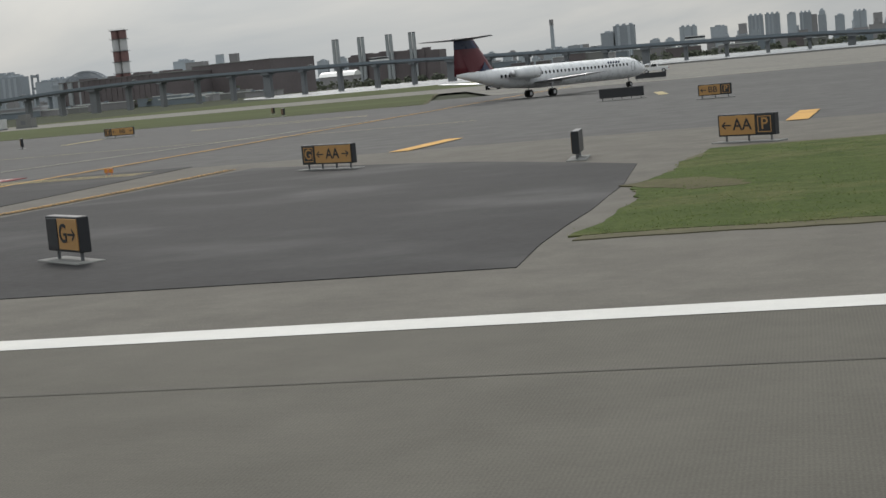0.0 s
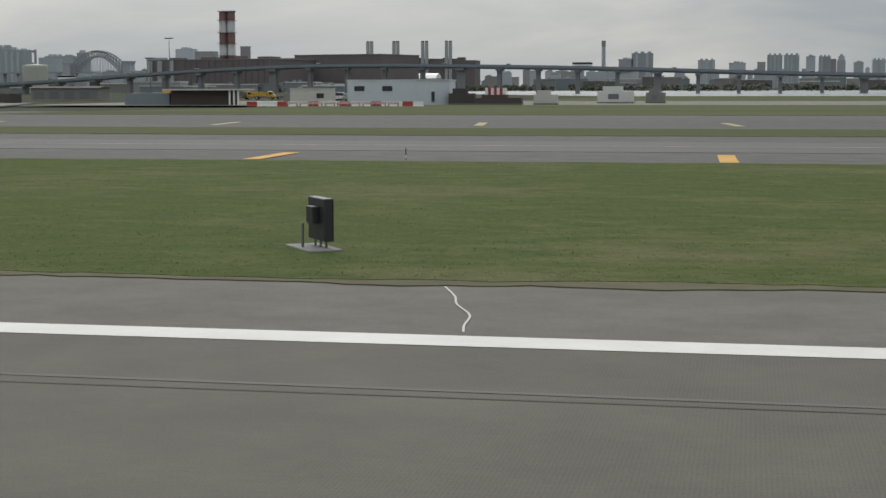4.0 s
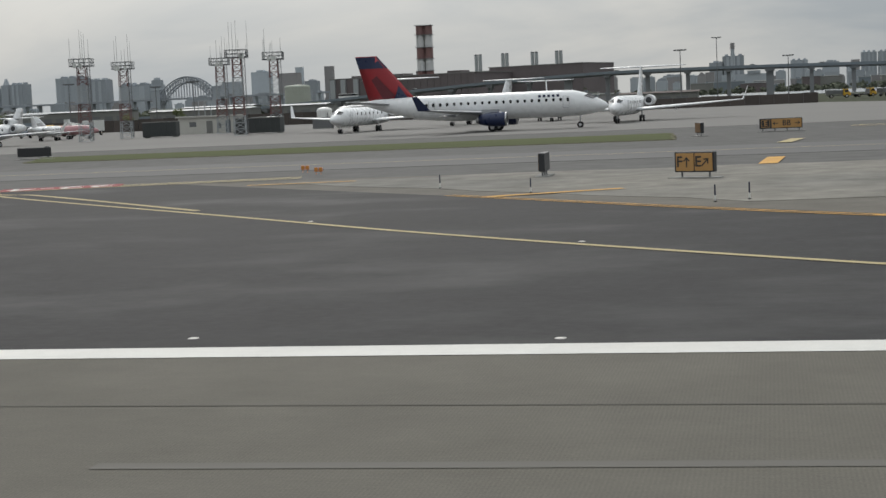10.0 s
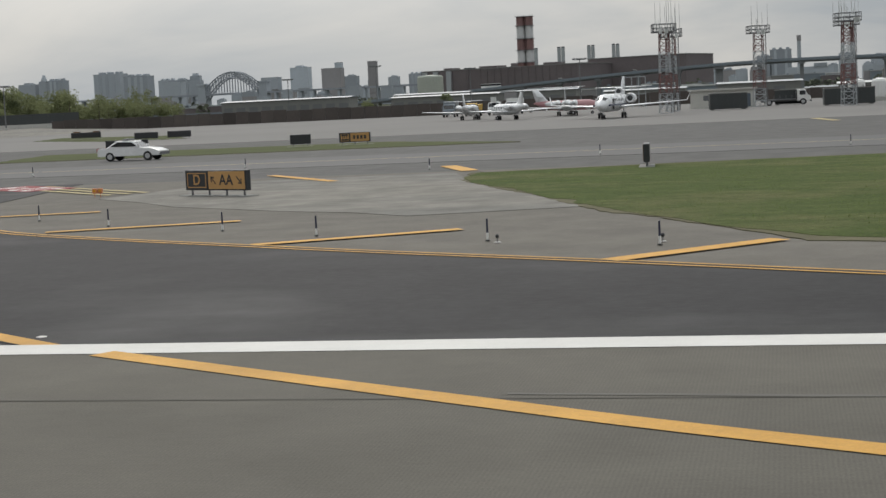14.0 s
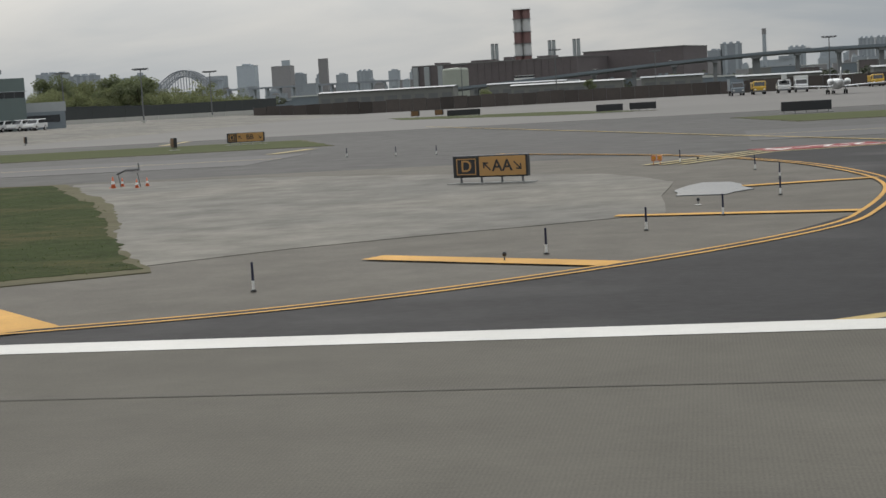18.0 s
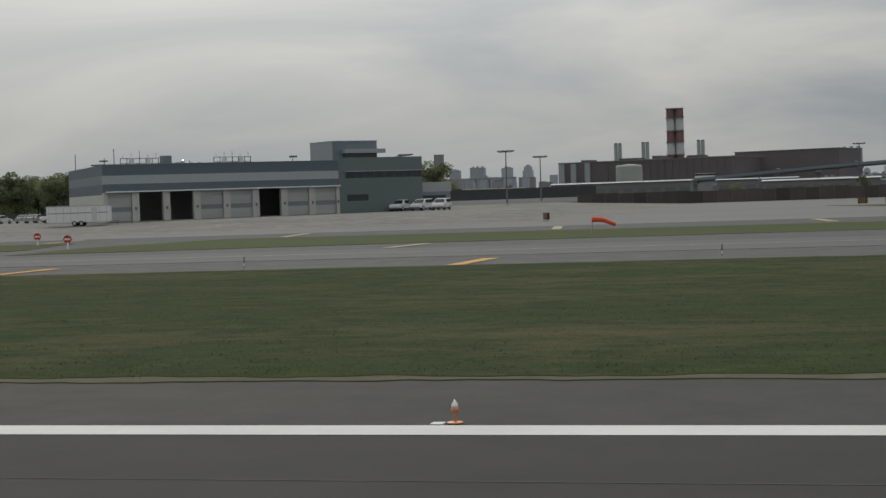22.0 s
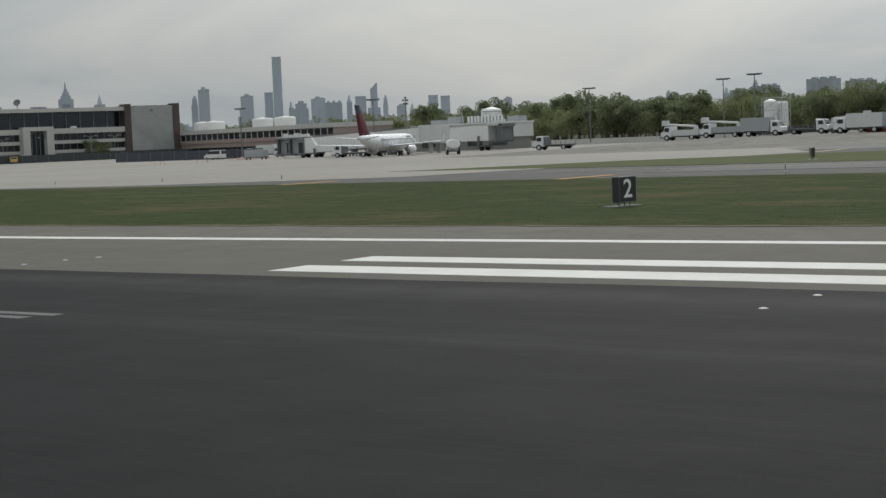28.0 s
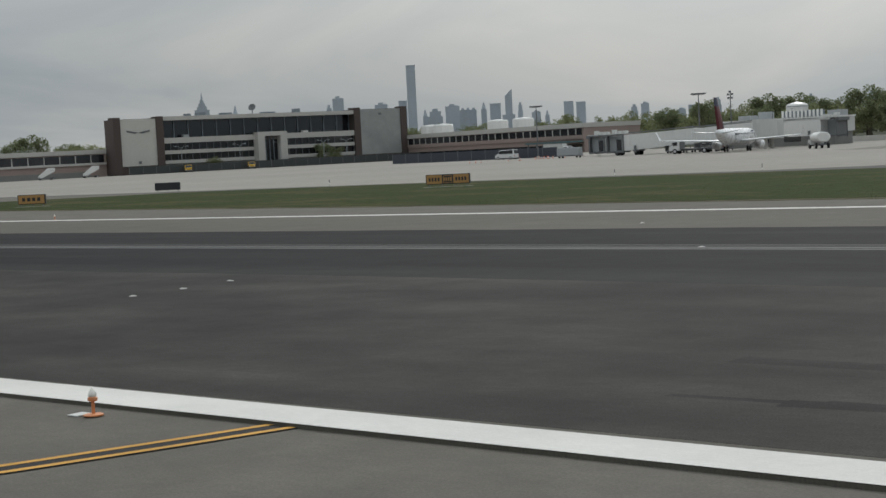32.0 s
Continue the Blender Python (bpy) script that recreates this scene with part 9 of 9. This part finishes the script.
def viaduct():
    pts = spline([(-1000, 955, 0.4), (-860, 952, 0.8), (-750, 950, 1.5), (-675, 950, 4), (-604, 950, 7.5), (-500, 950, 14), (-410, 950, 17), (-270, 950, 15.5), (-130, 950, 11.5), (0, 950, 8.7), (60, 950, 6.3), (230, 950, 4.6), (420, 950, 4)], 8)
    v = thing("viaduct", "long grey concrete road viaduct across the water", "viaduct", 0, 0, 0)
    def strip(y0, y1, z0, z1):
        b = bmesh.new()
        return loft(b, [[(p.x, p.y + y0, p.z + z0), (p.x, p.y + y1, p.z + z0), (p.x, p.y + y1, p.z + z1), (p.x, p.y + y0, p.z + z1)] for p in pts])
    part("deck", strip(-6, 6, -0.9, 0), BRIDGE_HAZED, v)
    part("parapet", strip(-6.2, -6, -0.6, 1.0), CLAD_MID, v, "pale parapet")
    part("parapet", strip(6, 6.2, -0.6, 1.0), CLAD_MID, v)
    part("girder", strip(-4.5, -3.5, -1.7, -0.9), BRIDGE_HAZED, v)
    x = -690.0
    k = 0
    while x < 400:
        z = min(pts, key=lambda p: abs(p.x - x)).z
        if z > 3.2:
            w = 2.2 if k % 5 == 0 else 1.1
            pr = part("pier", bx(x - w, x + w, 947, 953, -1, z - 1.9), BRIDGE_HAZED, v)
            part("pier_cap", bx(x - w - 0.7, x + w + 0.7, 944.5, 955.5, z - 2.6, z - 0.9), BRIDGE_HAZED, pr)
        x += 24
        k += 1
    # traffic on the deck
    rng = random.Random(3)
    for x, kind in ((-255, 'bus'), (-588, 'bus'), (-300, 'car'), (-340, 'car'), (-120, 'car'), (-500, 'car'), (-60, 'bus'), (-420, 'car'), (-200, 'car'), (-545, 'car')):
        i = min(range(len(pts) - 1), key=lambda q: abs(pts[q].x - x))
        z = pts[i].z + (pts[i + 1].z - pts[i].z) * (x - pts[i].x) / (pts[i + 1].x - pts[i].x)
        L, H = (12, 3.1) if kind == 'bus' else (4.6, 1.5)
        c = thing("city_bus" if kind == 'bus' else "distant_car", "white city bus on the viaduct" if kind == 'bus' else "small car on the viaduct", "bus" if kind == 'bus' else "car", x, 947.5, z)
        part("body", bx(-L / 2, L / 2, -1.2, 1.2, 0.35, H * 0.62), WHITE_PAINT if kind == 'bus' else rng.choice((CAR_WHITE, CAR_DARK, AIR_GREY)), c)
        part("cabin", bx(-L / 2 * (0.99 if kind == 'bus' else 0.55), L / 2 * (0.99 if kind == 'bus' else 0.5), -1.1, 1.1, H * 0.62, H), GLASS_DARK, c)
        part("roof", bx(-L / 2 * (0.99 if kind == 'bus' else 0.5), L / 2 * (0.99 if kind == 'bus' else 0.45), -1.12, 1.12, H, H + 0.25), WHITE_PAINT, c)
        for ax in (-L * 0.32, L * 0.32):
            for s in (-1, 1):
                part("wheel", tube(bmesh.new(), (ax, s * 1.05 - 0.12, 0.4), (ax, s * 1.05 + 0.12, 0.4), 0.4, seg=10), TYRE, c)


viaduct()


def arch_bridge(x0, x1, y, top):
    a = thing("arch_bridge", "distant grey steel arch bridge with stone end towers", "arch bridge", 0, 0, 0)
    n = 22
    for yy in (y, y + 22):
        up, lo = [], []
        for k in range(n + 1):
            f = k / n * 2 - 1
            x = (x0 + x1) / 2 + f * (x1 - x0) / 2
            up.append((x, yy, top - (top * 0.52) * f * f))
            lo.append((x, yy, top - 13 - (top * 0.72) * f * f))
        b = bmesh.new()
        for k in range(n):
            tube(b, up[k], up[k + 1], 1.6, seg=5)
            tube(b, lo[k], lo[k + 1], 1.6, seg=5)
            tube(b, up[k], lo[k + 1] if k >= n // 2 else lo[k], 0.7, seg=4)
            tube(b, lo[k], up[k], 0.9, seg=4)
            tube(b, lo[k], up[k + 1], 0.6, seg=4)
        part("arch_rib", b, ARCH_STEEL, a)
        for k in range(1, n):
            if lo[k][2] > 44:
                part("hanger", tube(bmesh.new(), lo[k], (lo[k][0], yy, 42), 0.7, seg=4), ARCH_STEEL, a)
    part("deck", bx(x0 - 500, x1 + 420, y, y + 22, 38, 42), ARCH_STEEL, a)
    for x in (x0 - 9, x1 - 9):
        t = part("stone_tower", bx(x, x + 18, y - 4, y + 26, 0, 62), FAR_BLOCK_HAZED, a)
        part("tower_cap", bx(x - 2, x + 20, y - 6, y + 28, 62, 66), FAR_BLOCK_HAZED, t)
    for k in range(14):
        part("approach_pier", bx(x1 + 25 + k * 30, x1 + 30 + k * 30, y + 2, y + 20, 0, 38), FAR_BLOCK_HAZED, a)
        part("approach_pier", bx(x0 - 30 - k * 34, x0 - 25 - k * 34, y + 2, y + 20, 0, 38), FAR_BLOCK_HAZED, a)
    s = thing("suspension_tower", "distant pale steel suspension bridge tower", "bridge tower", -2232, 4300, 0)
    for u in (-10, 10):
        part("leg", bx(u - 2.5, u + 2.5, -3, 3, 0, 117), ARCH_STEEL, s)
    for z in (72, 108):
        part("portal_beam", bx(-12, 12, -2.5, 2.5, z, z + 7), ARCH_STEEL, s)


arch_bridge(-1720, -1572, 3418, 90)


def tower(x0, x1, y, top, mat, label="distant grey apartment tower", steps=0, depth=None, group="distant towers", turn=0):
    """A far building: shaft, parapet, and by its kind setbacks, wings, roof houses and water tanks."""
    d = depth or max(8, (x1 - x0) * 0.7)
    t = thing("tower_block", label, "tower", (x0 + x1) / 2, y, 0, turn, group)
    w = (x1 - x0) / 2 * math.cos(radians(turn))
    if steps in (0, 1, 4):
        part("wall", bx(-w, w, 0, d, 0, top), mat, t)
        part("parapet", bx(-w - 0.3, w + 0.3, -0.4, d + 0.3, top, top + max(0.6, top * 0.012)), mat, t)
    if steps == 1:
        part("roof_house", bx(-w * 0.45, w * 0.3, d * 0.2, d * 0.8, top, top * 1.04 + 2), mat, t)
        part("water_tank", tube(bmesh.new(), (w * 0.55, d / 2, top), (w * 0.55, d / 2, top + 4.0), w * 0.12 + 0.8, seg=8), mat, t)
    if steps == 2:
        part("wall", bx(-w, w, 0, d, 0, top * 0.82), mat, t)
        part("upper_wall", bx(-w * 0.72, w * 0.78, d * 0.1, d * 0.9, top * 0.82, top * 0.94), mat, t)
        part("crown", bx(-w * 0.35, w * 0.4, d * 0.25, d * 0.75, top * 0.94, top), mat, t)
    if steps == 3:
        part("wall", bx(-w, w, 0, d, 0, top * 0.86), mat, t)
        part("crown", tube(bmesh.new(), (0, d / 2, top * 0.86), (0, d / 2, top), w * 0.8, w * 0.25, seg=8), mat, t)
    if steps == 4:
        for u in (-0.62, 0.0, 0.66):
            part("stair_tower", bx(w * (u - 0.16), w * (u + 0.16), d * 0.3, d * 0.7, top, top * 1.05 + 1), mat, t)
        for u in (-0.5, 0.0, 0.5):
            part("wall_bay", bx(w * (u - 0.12), w * (u + 0.12), -1.2, 0, 0, top * 0.985), mat, t)
    return t


rng = random.Random(77)
# blocks seen over the far shore, their colours paled as haze
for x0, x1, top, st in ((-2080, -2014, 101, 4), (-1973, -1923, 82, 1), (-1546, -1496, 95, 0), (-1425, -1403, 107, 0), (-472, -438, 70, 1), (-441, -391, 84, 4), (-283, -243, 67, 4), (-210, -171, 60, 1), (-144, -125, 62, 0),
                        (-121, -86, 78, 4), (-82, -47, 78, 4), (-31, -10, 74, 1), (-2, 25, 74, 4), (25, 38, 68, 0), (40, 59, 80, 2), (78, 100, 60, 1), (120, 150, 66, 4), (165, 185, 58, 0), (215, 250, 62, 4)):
    tower(x0, x1, 3800, top, FAR_BLOCK_HAZED if st else FAR_BRICK_HAZED, steps=st)
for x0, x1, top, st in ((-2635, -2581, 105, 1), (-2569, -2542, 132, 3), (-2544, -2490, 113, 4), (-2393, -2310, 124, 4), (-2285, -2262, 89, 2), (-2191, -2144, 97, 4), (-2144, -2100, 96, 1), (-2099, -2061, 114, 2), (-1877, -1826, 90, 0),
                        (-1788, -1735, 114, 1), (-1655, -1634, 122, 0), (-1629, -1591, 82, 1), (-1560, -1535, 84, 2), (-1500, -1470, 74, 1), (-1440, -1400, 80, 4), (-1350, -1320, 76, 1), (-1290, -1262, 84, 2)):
    tower(x0, x1, 4300, top, FAR_BLUE_HAZED if top > 112 and st < 2 else FAR_BLOCK_HAZED, steps=st)
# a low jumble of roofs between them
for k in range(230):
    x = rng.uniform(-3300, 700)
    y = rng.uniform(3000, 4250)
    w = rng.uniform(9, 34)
    tower(x, x + w, y, rng.uniform(22, 46) * y / 3500, rng.choice((FAR_BLOCK_HAZED, FAR_BRICK_HAZED, FAR_BLOCK_HAZED)), "distant low city block", depth=20, group="distant low blocks", steps=k % 3)
for k in range(60):
    x = rng.uniform(-860, 60)
    y = rng.uniform(1040, 1380) if x < -460 else rng.uniform(1900, 2300)
    w = rng.uniform(14, 52)
    z1 = rng.uniform(3.5, 7.5) if y < 1400 else rng.uniform(8, 16)
    sh = thing("industrial_shed", "low industrial shed near the water", "shed", x, y, 0, 0, "industrial sheds")
    part("wall", bx(0, w, 0, 16, 0, z1), rng.choice((CONC_DARK, FAR_BRICK_HAZED, CLAD_MID, BRICK_RED_HAZED)), sh)
    part("roof", bx(-0.5, w + 0.5, -0.6, 16.6, z1, z1 + rng.uniform(0.5, 1.1)), rng.choice((OFFWHITE, CONC_DARK, CLAD_PALE, OFFWHITE)), sh)
    for j in range(rng.randint(0, 2)):
        u = rng.uniform(0.1, 0.8) * w
        part("roof_unit", bx(u, u + 2.5, 4, 7, z1 + 0.5, z1 + 2.2), CLAD_MID, sh)

# the tall city skyline beyond the terminal, haze mixed into its colour
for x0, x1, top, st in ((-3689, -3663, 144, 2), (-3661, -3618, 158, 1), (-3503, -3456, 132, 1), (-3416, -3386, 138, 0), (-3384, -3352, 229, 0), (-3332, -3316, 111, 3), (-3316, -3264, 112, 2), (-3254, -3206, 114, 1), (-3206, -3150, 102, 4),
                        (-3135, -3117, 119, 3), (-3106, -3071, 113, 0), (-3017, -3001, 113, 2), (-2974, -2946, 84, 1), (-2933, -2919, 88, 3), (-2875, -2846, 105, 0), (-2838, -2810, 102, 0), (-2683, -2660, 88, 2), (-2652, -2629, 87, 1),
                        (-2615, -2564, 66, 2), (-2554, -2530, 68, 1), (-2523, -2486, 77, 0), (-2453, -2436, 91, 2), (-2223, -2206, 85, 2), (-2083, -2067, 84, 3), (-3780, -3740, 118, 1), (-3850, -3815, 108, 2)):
    tower(x0, x1, 3100, top, FAR_BLUE_HAZED, "haze-tinted blue-grey skyscraper in the far city", steps=st, depth=14, group="far skyscrapers", turn=math.degrees(math.atan2(-612 - (x0 + x1) / 2, 3126)))
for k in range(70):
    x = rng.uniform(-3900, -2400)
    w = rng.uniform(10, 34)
    tower(x, x + w, rng.uniform(2950, 3080), rng.uniform(40, 66) * (1.15 if x < -3000 else 0.8), FAR_BLUE_HAZED, "haze-tinted lower block of the far city", steps=k % 4, depth=14, group="far city blocks", turn=42)
sl = thing("slanted_tower", "haze-tinted glass skyscraper with a slanted top", "skyscraper", -3045, 3100, 0, 38)
part("wall", loft(bmesh.new(), [[(-9, y, 0), (9, y, 0), (9, y, 147), (4, y, 144), (-2, y, 137), (-9, y, 131)] for y in (0, 14)]), FAR_BLUE_HAZED, sl)
part("podium", bx(-17, 15, -2, 18, 0, 84), FAR_BLUE_HAZED, sl)
es = thing("spired_tower", "haze-tinted stepped skyscraper with a tall spire", "skyscraper", -4205, 3100, 0, 48)
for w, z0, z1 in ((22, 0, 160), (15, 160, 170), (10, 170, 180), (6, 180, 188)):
    part("tier", bx(-w, w, -w * 0.4 + 12, w * 0.4 + 12, z0, z1), FAR_BLUE_HAZED, es)
part("spire", tube(bmesh.new(), (0, 12, 188), (0, 12, 212), 4, 0.7, seg=8), FAR_BLUE_HAZED, es)
cs = thing("spired_tower", "smaller haze-tinted skyscraper with a pointed crown", "skyscraper", -4070, 3100, 0)
part("tier", bx(-12, 12, 0, 20, 0, 138), FAR_BLUE_HAZED, cs)
part("spire", tube(bmesh.new(), (0, 10, 138), (0, 10, 166), 8, 0.5, seg=8), FAR_BLUE_HAZED, cs)
